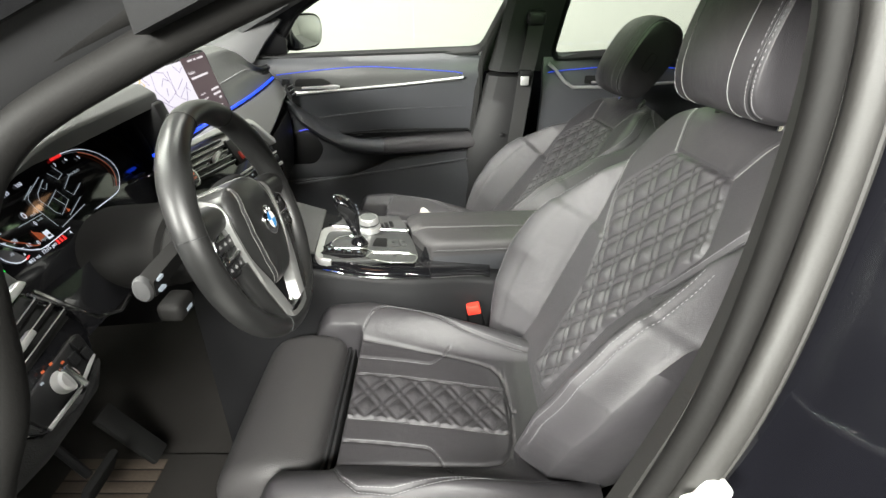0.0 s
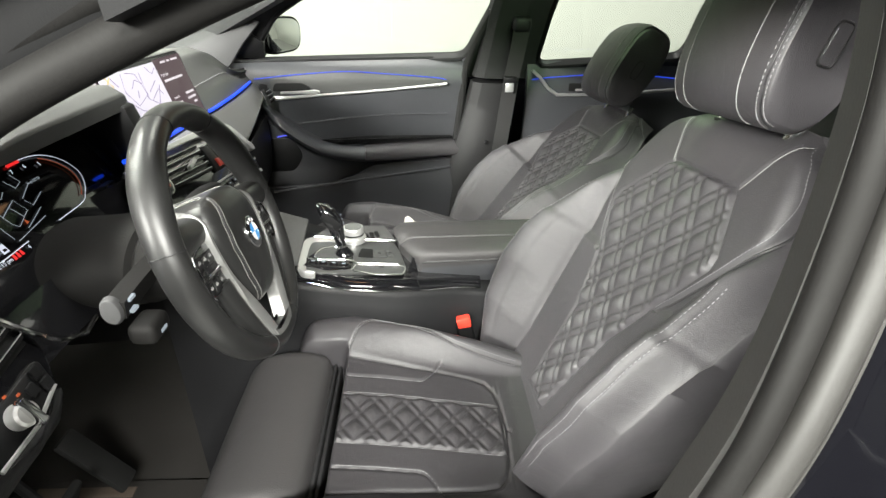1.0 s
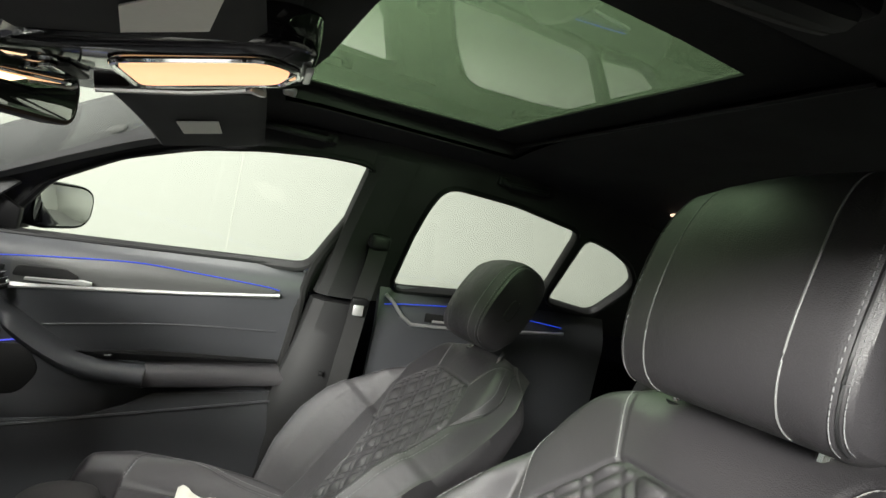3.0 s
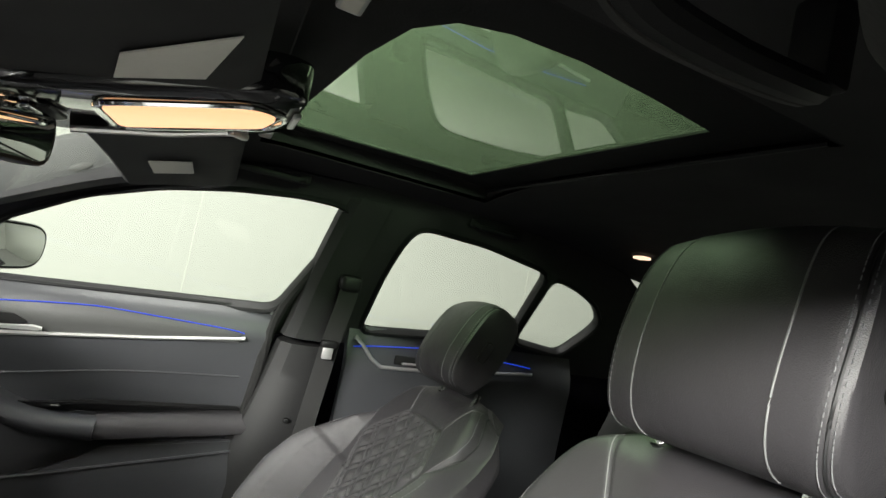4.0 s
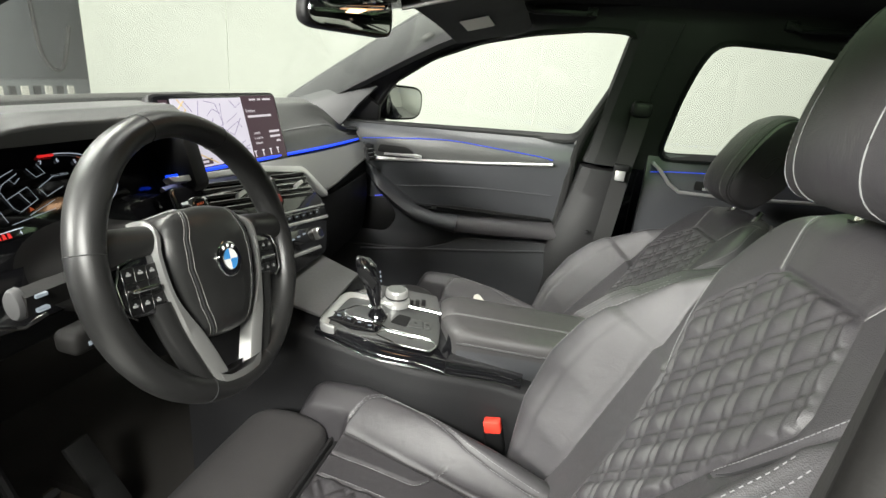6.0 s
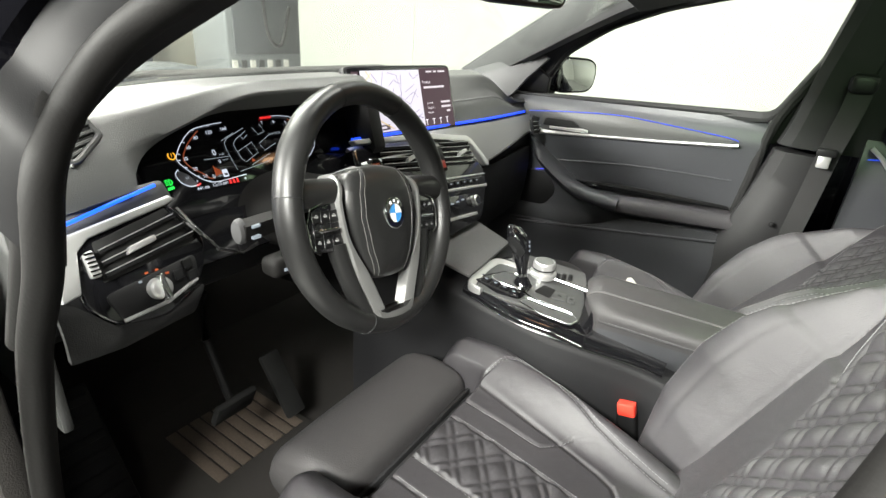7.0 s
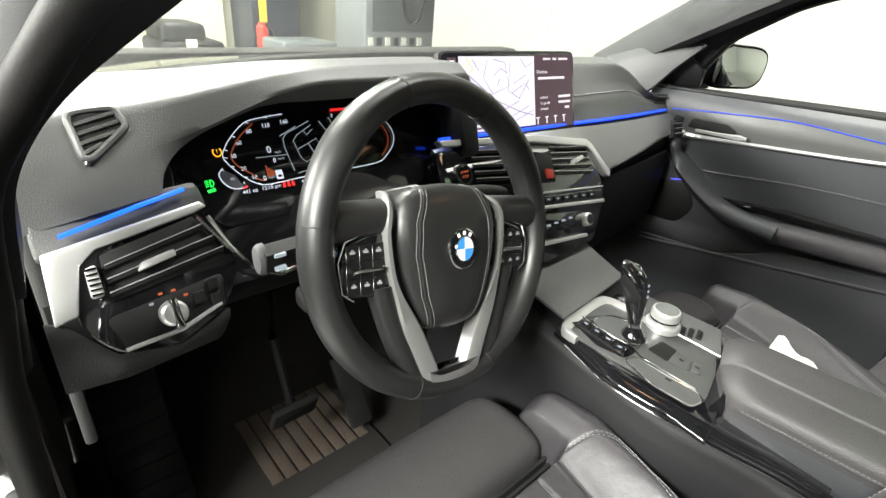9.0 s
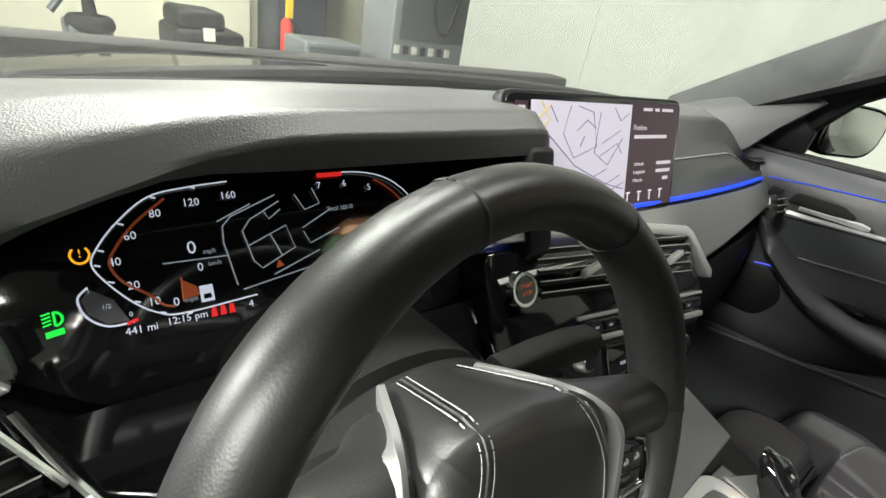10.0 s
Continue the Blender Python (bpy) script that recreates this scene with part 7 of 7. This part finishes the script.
part("switch_edge", tube([on_door(-0.455, 0.752, 0.036), on_door(-0.442, 0.7525, 0.036)], 0.0012, 5), CHROME, b)
part("pocket", sheet(lambda u, v: on_door(u, np.interp(u, [-0.74, -0.48, -0.40, -0.35, -0.06], [0.605, 0.615, 0.640, 0.668, 0.684]) * (1 - v) + 0.36 * v, 0.030 + 0.020 * math.sin(v * 2.2)), np.linspace(-0.74, -0.07, 30), np.linspace(0, 1, 12), -0.012), DOOR_SKIN, DOOR, "black door pocket")
part("pocket_edge", tube([on_door(u, float(np.interp(u, [-0.74, -0.48, -0.40, -0.35, -0.06], [0.605, 0.615, 0.640, 0.668, 0.684])), 0.034) for u in np.linspace(-0.74, -0.07, 40)], 0.005, 8), DOOR_SKIN, DOOR)
part("pocket_crease", tube([on_door(u, 0.600 + 0.055 * (u + 0.66) / 0.5, 0.046) for u in np.linspace(-0.66, -0.09, 20)], 0.004, 6), DOOR_SKIN, DOOR)
part("speaker_light", tube([on_door(-0.645, 0.760, 0.003), on_door(-0.62, 0.765, 0.003), on_door(-0.592, 0.766, 0.003)], 0.0018, 6), lit("dim_blue_line", (0.10, 0.12, 0.9), 0.9), DOOR, "dim blue light line")
part("speaker_grille", plate([on_door(x, z, 0.001) for x, z in rounded([(-0.70, 0.755), (-0.60, 0.757), (-0.57, 0.70), (-0.60, 0.65), (-0.70, 0.65)], 0.02)], (0, -0.003, 0), 0.001), PLASTIC, DOOR)
pin = part("lock_pin", tube([(-0.100, 0.748, 0.985), (-0.100, 0.747, 0.998), (-0.100, 0.746, 1.004)], [0.003, 0.0038, 0.002], 10), PLASTIC, DOOR, "black lock pin")
part("pin_collar", tube([(-0.100, 0.745, 0.984), (-0.100, 0.745, 0.988)], [0.010, 0.008], 14), PLASTIC, pin)
for k, (x, z) in enumerate(((-0.108, 1.012), (-0.098, 1.020), (-0.088, 1.012), (-0.090, 1.024), (-0.118, 1.012))):
    p = Vector(side_plane(x, z)) + Vector((0, 0.010, 0.006))
    part("glass_mark", rbox(p - Vector((0.0035, 0.0003, 0.002)), p + Vector((0.0035, 0.0003, 0.002)), 0.0), THREAD, DOOR)
# mirror triangle and outside mirror
part("mirror_triangle", plate([(-0.80, 0.675, 0.985), (-0.665, 0.700, 0.985), (-0.66, 0.695, 1.03), (-0.70, 0.680, 1.06)], (0, 0.02, 0), 0.004), PLASTIC, DOOR)
MIR = thing("outside_mirror", "black outside mirror with its glass facing back", "wing mirror", (-0.69, 0.88, 0.97))
part("arm", loft([[(x, y, z), (x + 0.04, y, z), (x + 0.04, y, z + 0.022), (x, y, z + 0.025)] for x, y, z in ((-0.76, 0.74, 0.965), (-0.755, 0.80, 0.968), (-0.74, 0.86, 0.972))]), PLASTIC, MIR)
mo = rounded([(-0.088, -0.040), (-0.086, 0.030), (-0.060, 0.056), (0.060, 0.052), (0.090, 0.030), (0.088, -0.030), (0.062, -0.056), (-0.060, -0.058)], 0.03, 6)
MIRM = Matrix.Translation((-0.650, 0.872, 1.036)) @ pose(0, 0, 0, 0, 0, -27)
rings = []
for dx, k in ((0.004, 0.90), (0.012, 0.95), (0.008, 1.0), (-0.02, 1.0), (-0.06, 0.90), (-0.085, 0.66), (-0.095, 0.3)):
    rings.append([(dx, y * k, z * k) for y, z in mo])
part("shell", moved(loft(rings), MIRM), PAINT, MIR, "black mirror shell", angle=50)
part("mirror_glass", moved(plate([(0.0045, y * 0.90, z * 0.88) for y, z in mo], (0.003, 0, 0), 0.0008), MIRM @ pose(0.006, 0, 0)), MIRROR, MIR, "clean mirror glass")

# ---------------------------------------------------------------- rear passenger door
RD = thing("rear_door", "closed rear passenger door with black panel and silver strip", "car door", (0.45, 0.74, 0.3))
part("door_panel", sheet(lambda x, v: (x, 0.725 + float(np.interp(v, [0, 0.5, 0.85, 1], [-0.02, 0.0, -0.01, 0.03])), 0.34 + (0.985 + 0.02 * x - 0.34) * v), np.linspace(0.14, 0.88, 18), np.linspace(0, 1, 18), -0.03), DOOR_SKIN, RD, "black leatherette door panel")
part("light_line", tube([(x, 0.713, z) for x, z in ((0.15, 0.938), (0.20, 0.945), (0.35, 0.958), (0.50, 0.958), (0.65, 0.947), (0.71, 0.942))], 0.0014, 6), BLUE_DIM, RD, "glowing blue light line")
part("silver_strip", tube([(x, 0.711, z) for x, z in ((0.150, 0.965), (0.175, 0.945), (0.205, 0.912), (0.235, 0.893), (0.30, 0.894), (0.40, 0.898), (0.72, 0.925))], 0.005, 8), SILVER, RD, "satin silver strip")
part("door_handle", tube([(0.29, 0.700, 0.911), (0.345, 0.698, 0.913), (0.37, 0.700, 0.912)], 0.005, 8, flat=0.7), SILVER, RD)
part("handle_cup", rbox((0.27, 0.708, 0.905), (0.37, 0.716, 0.930), 0.004), RUBBER, RD)
part("lock_pin", tube([(0.66, 0.738, 0.995), (0.66, 0.737, 1.012)], 0.0035, 8), PLASTIC, RD)

# ---------------------------------------------------------------- roof fittings
def head_z(x, y, drop=0.0):
    return roof_z(x, y) - drop


OC = thing("overhead_console", "glossy black overhead console with a warm lit map lamp", "roof lamp", (-0.28, 0.03, 1.30))
WARM = lit("warm_lamp_lens", (1.0, 0.55, 0.28), 1.3)


def oc_pt(x, y, d=0.0):
    return Vector((x, y, 1.335 + 0.28 * (x + 0.17) - d))


def oc_plate(o, d0, d1, r=0.002):
    return plate([oc_pt(x, y, d0) for x, y in o], (0, 0, d0 - d1), r)


part("housing", oc_plate(rounded([(-0.43, -0.05), (-0.40, -0.085), (-0.20, -0.085), (-0.165, -0.05), (-0.165, 0.115), (-0.20, 0.145), (-0.40, 0.145), (-0.43, 0.11)], 0.02), -0.02, 0.022, 0.006), GLOSS, OC, "glossy black housing")
part("lamp_lens", oc_plate(rounded([(-0.345, -0.02), (-0.22, -0.03), (-0.188, 0.02), (-0.20, 0.075), (-0.345, 0.085)], 0.015), 0.0225, 0.028, 0.002), WARM, OC, "warm glowing lamp lens")
part("lens_rim", tube([oc_pt(x, y, 0.026) for x, y in rounded([(-0.35, -0.03), (-0.215, -0.04), (-0.176, 0.02), (-0.195, 0.085), (-0.35, 0.095)], 0.02)], 0.003, 6, closed=True), CHROME, OC)
part("chrome_bar", tube([oc_pt(-0.395, 0.110, 0.026), oc_pt(-0.30, 0.120, 0.028), oc_pt(-0.215, 0.110, 0.026)], 0.0045, 8), SILVER, OC, "silver bar")
part("clip", moved(rbox((-0.012, -0.006, -0.004), (0.012, 0.006, 0.004), 0.002), Matrix.Translation(oc_pt(-0.225, 0.10, 0.031)) @ pose(0, 0, 0, 0, 0, 40)), SILVER, OC)
for k in range(3):
    part("button", oc_plate(rounded([(-0.425 + 0.014 * k, 0.0), (-0.414 + 0.014 * k, 0.0), (-0.414 + 0.014 * k, 0.06), (-0.425 + 0.014 * k, 0.06)], 0.003), 0.0225, 0.0265, 0.001), CHROME if k == 1 else PLASTIC, OC)
part("sunroof_switch", oc_plate(rounded([(-0.174, 0.0), (-0.166, 0.0), (-0.166, 0.06), (-0.174, 0.06)], 0.002), 0.0225, 0.030, 0.002), SILVER, OC, "silver sunroof switch")
la = bpy.data.lights.new("map_lamp", "AREA")
la.shape, la.size, la.size_y, la.energy, la.color = "RECTANGLE", 0.10, 0.06, 0.10, (1.0, 0.62, 0.36)
lo = new("map_lamp", la)
lo.location = oc_pt(-0.27, 0.03, 0.032)

for nm, y0, y1, lab in (("driver", -0.50, -0.09, [(-0.319, -0.112), (-0.255, -0.130), (-0.230, -0.253), (-0.303, -0.184)]), ("passenger", 0.16, 0.54, [(-0.345, 0.33), (-0.345, 0.42), (-0.285, 0.42), (-0.285, 0.33)])):
    V = thing("sun_visor", "black cloth sun visor folded up, with a pale warning label", "sun visor", (-0.30, (y0 + y1) / 2, 1.33), "sun visors")
    rings = []
    for y in np.linspace(y0, y1, 9):
        rings.append([(x, y, 1.322 + 0.26 * (x + 0.21) - 0.10 * (abs(y) / 0.6) ** 2 * 0.5 - d) for x, d in ((-0.40, 0.0), (-0.405, 0.008), (-0.395, 0.017), (-0.23, 0.020), (-0.215, 0.010), (-0.22, 0.0))])
    part("board", loft(rings), HEADLINER, V, "black cloth-covered visor board")
    part("label", plate([(x, y, 1.322 + 0.26 * (x + 0.21) - 0.05 * (abs(y) / 0.6) ** 2 - 0.0215) for x, y in lab], (0, 0, -0.0015)), LABEL_WHITE, V, "pale printed label")
    yc = -0.05 if y0 < 0 else 0.11
    part("hinge", tube([(-0.385, y0 if y0 > 0 else y1, 1.272), (-0.385, (y0 - 0.02) if y0 > 0 else y1 + 0.02, 1.275)], 0.005, 8), PLASTIC, V)
for (x, y), nm in (((-0.16, -0.165), "vanity"), ((-0.185, 0.40), "vanity")):
    L = thing("roof_lamp", "small pale lamp set in the roof lining", "roof lamp", (x, y, head_z(x, y, 0.004)), "roof lamps")
    part("bezel", moved(rbox((-0.012, -0.026, -0.004), (0.012, 0.026, 0.003), 0.003, 2), pose(x, y, head_z(x, y, 0.001))), SILVER, L)
    part("lens", moved(rbox((-0.008, -0.019, -0.0052), (0.008, 0.019, -0.0035), 0.001), pose(x, y, head_z(x, y, 0.001))), LABEL_WHITE, L)
L = thing("roof_lamp", "small warm-lit lamp set in the rear roof lining", "roof lamp", (0.80, 0.44, 1.32), "roof lamps")
part("lens", moved(rbox((-0.014, -0.02, -0.004), (0.014, 0.02, 0.004), 0.003), pose(0.80, 0.44, head_z(0.80, 0.44, 0.004))), lit("warm_small_lamp", (1.0, 0.7, 0.5), 1.4), L)
for x0, x1 in ((-0.23, -0.08), (0.34, 0.47)):
    G = thing("grab_handle", "black grab handle folded against the roof edge", "grab handle", ((x0 + x1) / 2, 0.53, 1.31), "grab handles")
    yy = 0.545
    part("bar", tube([(x0, yy, 1.312), (x0 + 0.015, yy - 0.012, 1.304), (x1 - 0.015, yy - 0.012, 1.304), (x1, yy, 1.312)], 0.007, 8), PLASTIC, G)
    for x in (x0, x1):
        part("mount", rbox((x - 0.012, yy - 0.006, 1.302), (x + 0.012, yy + 0.018, 1.322), 0.004), PLASTIC, G)

G = thing("grab_handle", "black grab handle under the roof, its lit lower edge coloured grey", "grab handle", (-0.03, -0.42, 1.31), "grab handles")
line = curve_points([(-0.150, -0.470, 1.278), (-0.100, -0.438, 1.284), (-0.040, -0.424, 1.292), (0.020, -0.415, 1.302), (0.062, -0.404, 1.314)], 30)
part("bar", tube(line, [0.004] + [0.009] * (len(line) - 2) + [0.004], 10), PLASTIC, G)
# lighter tube along the bar stands in for the glint on its lower edge
part("edge", tube([(p[0], p[1] + 0.006, p[2] - 0.006) for p in line[2:-1]], 0.0030, 6), FLANGE, G, "lighter grey edge in place of the lit rim")
for p in (line[1], line[-2]):
    part("mount", rbox((p[0] - 0.012, p[1] - 0.012, p[2] - 0.002), (p[0] + 0.012, p[1] + 0.012, p[2] + 0.05), 0.004), PLASTIC, G)
part("roof_rail_seal", tube(curve_points([(-0.20, -0.555, 1.270), (-0.10, -0.522, 1.274), (-0.02, -0.487, 1.284), (0.06, -0.485, 1.290), (0.13, -0.53, 1.288)], 30), 0.014, 12), FLANGE, CAR, "grey rubber seal under the roof rail")

# inside mirror, turned to the driver
RV = thing("inside_mirror", "black-framed inside mirror turned towards the driver", "mirror", (-0.43, 0.0, 1.21), local=True)
RV.matrix_basis = pose(-0.435, -0.020, 1.222, 0, -6, -24)
mo = rounded([(-0.090, -0.020), (-0.080, 0.030), (0.080, 0.034), (0.092, 0.015), (0.086, -0.030), (-0.07, -0.030)], 0.018, 5)
part("shell", loft([[(dx, y * k, z * k) for y, z in mo] for dx, k in ((0.010, 0.96), (0.006, 1.0), (-0.012, 0.98), (-0.028, 0.75), (-0.032, 0.4))]), PLASTIC, RV, "black mirror housing", angle=50)
part("mirror_glass", plate([(0.0095, y * 0.92, z * 0.86) for y, z in mo], (0.002, 0, 0), 0.0005), MIRROR, RV, "clean mirror glass")
part("stem", tube([(-0.02, 0.0, 0.01), (-0.05, 0.0, 0.05), (-0.055, 0.0, 0.075)], 0.012, 10), PLASTIC, RV)
part("sensor_cover", rbox((-0.13, -0.05, 0.045), (-0.03, 0.05, 0.085), 0.012, 3), PLASTIC, RV, "black sensor cover")

# ---------------------------------------------------------------- driver's footwell
PED = thing("pedal", "black brake pedal with a ribbed pad", "pedal", (-0.85, -0.36, 0.35), "pedals")
part("pad", moved(rbox((-0.008, -0.045, -0.03), (0.008, 0.045, 0.03), 0.006), pose(-0.80, -0.36, 0.42, 0, 25, 0)), RUBBER, PED)
part("arm", tube([(-0.815, -0.36, 0.43), (-0.87, -0.36, 0.55), (-0.86, -0.36, 0.66)], 0.008, 8), PLASTIC, PED)
PED2 = thing("pedal", "black accelerator pedal hinged at the floor", "pedal", (-0.85, -0.20, 0.25), "pedals")
part("pad", moved(rbox((-0.008, -0.025, -0.08), (0.008, 0.025, 0.08), 0.006), pose(-0.84, -0.21, 0.36, 0, -35, 0)), RUBBER, PED2)
REST = thing("foot_rest", "ribbed black foot rest at the side of the footwell", "foot rest", (-0.85, -0.60, 0.25))
part("plate", moved(rbox((-0.01, -0.055, -0.13), (0.01, 0.055, 0.13), 0.008), pose(-0.90, -0.60, 0.40, 0, -32, 0)), PLASTIC, REST)
for k in range(7):
    part("rib", moved(rbox((0.008, -0.05, -0.115 + 0.035 * k), (0.014, 0.05, -0.10 + 0.035 * k), 0.002), pose(-0.90, -0.60, 0.40, 0, -32, 0)), RUBBER, REST)
MAT_ = thing("floor_mat", "black carpet floor mat with a ribbed heel pad", "floor mat", (-0.62, -0.36, 0.245))
part("mat", rbox((-1.08, -0.58, 0.2405), (-0.46, -0.17, 0.250), 0.004), CARPET, MAT_)
HEEL = material("brown_heel_pad", (0.055, 0.041, 0.031), 0.8, grain=200, bump=0.0006, var=0.3)
for k in range(8):
    part("heel_rib", rbox((-1.00, -0.415 + 0.029 * k, 0.2495), (-0.80, -0.391 + 0.029 * k, 0.2535), 0.0015), HEEL, MAT_)

# white plastic clip caught at the foot of the pillar
CLIP = thing("plastic_clip", "white moulded plastic clip hanging at the door pillar", "clip", (-0.016, -0.735, 0.93))
WHITE_PLASTIC = material("white_plastic", (0.72, 0.72, 0.69), 0.35, var=0.04)
part("body", moved(rbox((-0.010, -0.008, -0.012), (0.010, 0.008, 0.012), 0.005, 3), pose(-0.010, -0.735, 0.924, 10, 25, 20)), WHITE_PLASTIC, CLIP)
part("loop", tube(curve_points([(-0.016, -0.738, 0.928), (-0.025, -0.742, 0.931), (-0.030, -0.740, 0.925), (-0.025, -0.737, 0.916), (-0.016, -0.735, 0.916)], 20), 0.0022, 8), WHITE_PLASTIC, CLIP)
part("cap", moved(tube([(0, 0, 0.0), (0, 0, 0.004)], [0.007, 0.006], 18), pose(-0.010, -0.742, 0.928, 75, 0, 10)), WHITE_PLASTIC, CLIP)

# ---------------------------------------------------------------- workshop seen ahead
DARK_METAL = material("dark_grey_metal", (0.05, 0.055, 0.06), 0.45, grain=60, var=0.2)
GREY_METAL = material("grey_metal", (0.13, 0.14, 0.145), 0.4, grain=60, var=0.12)
NAVY = material("navy_metal", (0.03, 0.035, 0.05), 0.45, grain=60, var=0.2)


def box_thing(name, label, cat, lo, hi, m, r=0.03):
    t = thing(name, label, cat, ((lo[0] + hi[0]) / 2, (lo[1] + hi[1]) / 2, lo[2]))
    part("body", rbox(lo, hi, r, 3), m, t)
    return t


TYRE = thing("tyre_changer", "black tyre machine with an upright arm", "machine", (-5.1, 0.0, 0))
part("table", rbox((-5.5, -0.12, 0.0), (-5.0, 0.16, 0.55), 0.03), DARK_METAL, TYRE)
part("head", tube(curve_points([(-5.1, 0.04, 0.50), (-5.1, 0.03, 0.8), (-5.1, 0.05, 1.2)], 8), [0.055, 0.05, 0.045, 0.04, 0.04, 0.04, 0.04, 0.04, 0.04], 12), RUBBER, TYRE)
rings = []
for a in np.linspace(0, 2 * math.pi, 28, endpoint=False):
    rings.append([(-5.1 + (0.11 + 0.05 * math.cos(b)) * math.cos(a), 0.03 + (0.11 + 0.05 * math.cos(b)) * math.sin(a), 0.56 + 0.06 * math.sin(b)) for b in np.linspace(0, 2 * math.pi, 10, endpoint=False)])
part("tyre", loft(rings, join=True), RUBBER, TYRE)
part("arm", tube([(-5.1, -0.20, 0.62), (-5.1, -0.10, 0.75), (-5.1, -0.13, 1.2)], 0.025, 8), DARK_METAL, TYRE)
c = box_thing("machine_cabinet", "grey upright machine with hanging hoses", "machine", (-5.5, 2.52, 0.0), (-4.9, 3.6, 1.75), GREY_METAL)
part("panel", rbox((-4.9, 2.60, 0.72), (-4.88, 3.45, 1.6), 0.01), DARK_METAL, c)
part("hose", tube(curve_points([(-4.86, 2.95, 1.6), (-4.84, 2.98, 0.95), (-4.84, 3.15, 0.82), (-4.86, 3.30, 1.2)], 24), 0.018, 8), RUBBER, c)
for k in range(7):
    part("vent_slot", rbox((-4.9, 2.56 + 0.11 * k, 0.58), (-4.885, 2.62 + 0.11 * k, 0.66), 0.0), RUBBER if k % 2 else PAPER, c)
c = box_thing("tool_chest", "low grey workshop trolley on wheels", "tool trolley", (-5.5, 1.66, 0.15), (-5.0, 2.26, 0.60), GREY_METAL)
for k in range(4):
    part("drawer", rbox((-5.0, 1.70, 0.18 + 0.10 * k), (-4.985, 2.22, 0.26 + 0.10 * k), 0.006), DARK_METAL, c)
    part("castor", tube([(-5.4 + 0.3 * (k % 2), 1.75 + 0.4 * (k // 2) - 0.02, 0.075), (-5.4 + 0.3 * (k % 2), 1.75 + 0.4 * (k // 2) + 0.02, 0.075)], 0.075, 14), RUBBER, c)
box_thing("steel_cabinet", "dark blue steel cabinet against the far wall", "cabinet", (-7.9, 2.28, 0.0), (-7.2, 2.98, 1.6), NAVY)
e = thing("fire_extinguisher", "red fire extinguisher with a yellow tag", "fire extinguisher", (-7.0, 2.33, 0.25))
part("bottle", tube([(-7.0, 2.33, 0.20), (-7.0, 2.33, 0.22), (-7.0, 2.33, 0.56), (-7.0, 2.33, 0.62)], [0.06, 0.075, 0.075, 0.03], 18), RED, e, "red bottle")
part("tag", rbox((-6.92, 2.27, 0.62), (-6.91, 2.37, 0.95), 0.004), material("yellow_card", (0.85, 0.55, 0.04), 0.6), e, "yellow tag")
part("hose", tube([(-6.95, 2.36, 0.60), (-6.90, 2.45, 0.48), (-6.92, 2.42, 0.30)], 0.018, 8), RUBBER, e)
part("stand", rbox((-7.10, 2.25, 0.0), (-6.9, 2.41, 0.20), 0.01), DARK_METAL, e)
b = box_thing("engine_crate", "black plastic crate with a white label", "crate", (-5.6, 0.57, 0.0), (-5.0, 1.12, 0.60), PLASTIC, 0.05)
part("lid", rbox((-5.55, 0.60, 0.58), (-5.05, 0.98, 0.74), 0.05, 3), PLASTIC, b)
part("label", rbox((-5.0, 0.78, 0.52), (-4.995, 0.87, 0.62), 0.0), PAPER, b)
flat("wall_pier", (-8.25, 1.2, 0), (-7.95, 2.2, 3.2), WALL_TAN, "beige painted wall pier", "wall")
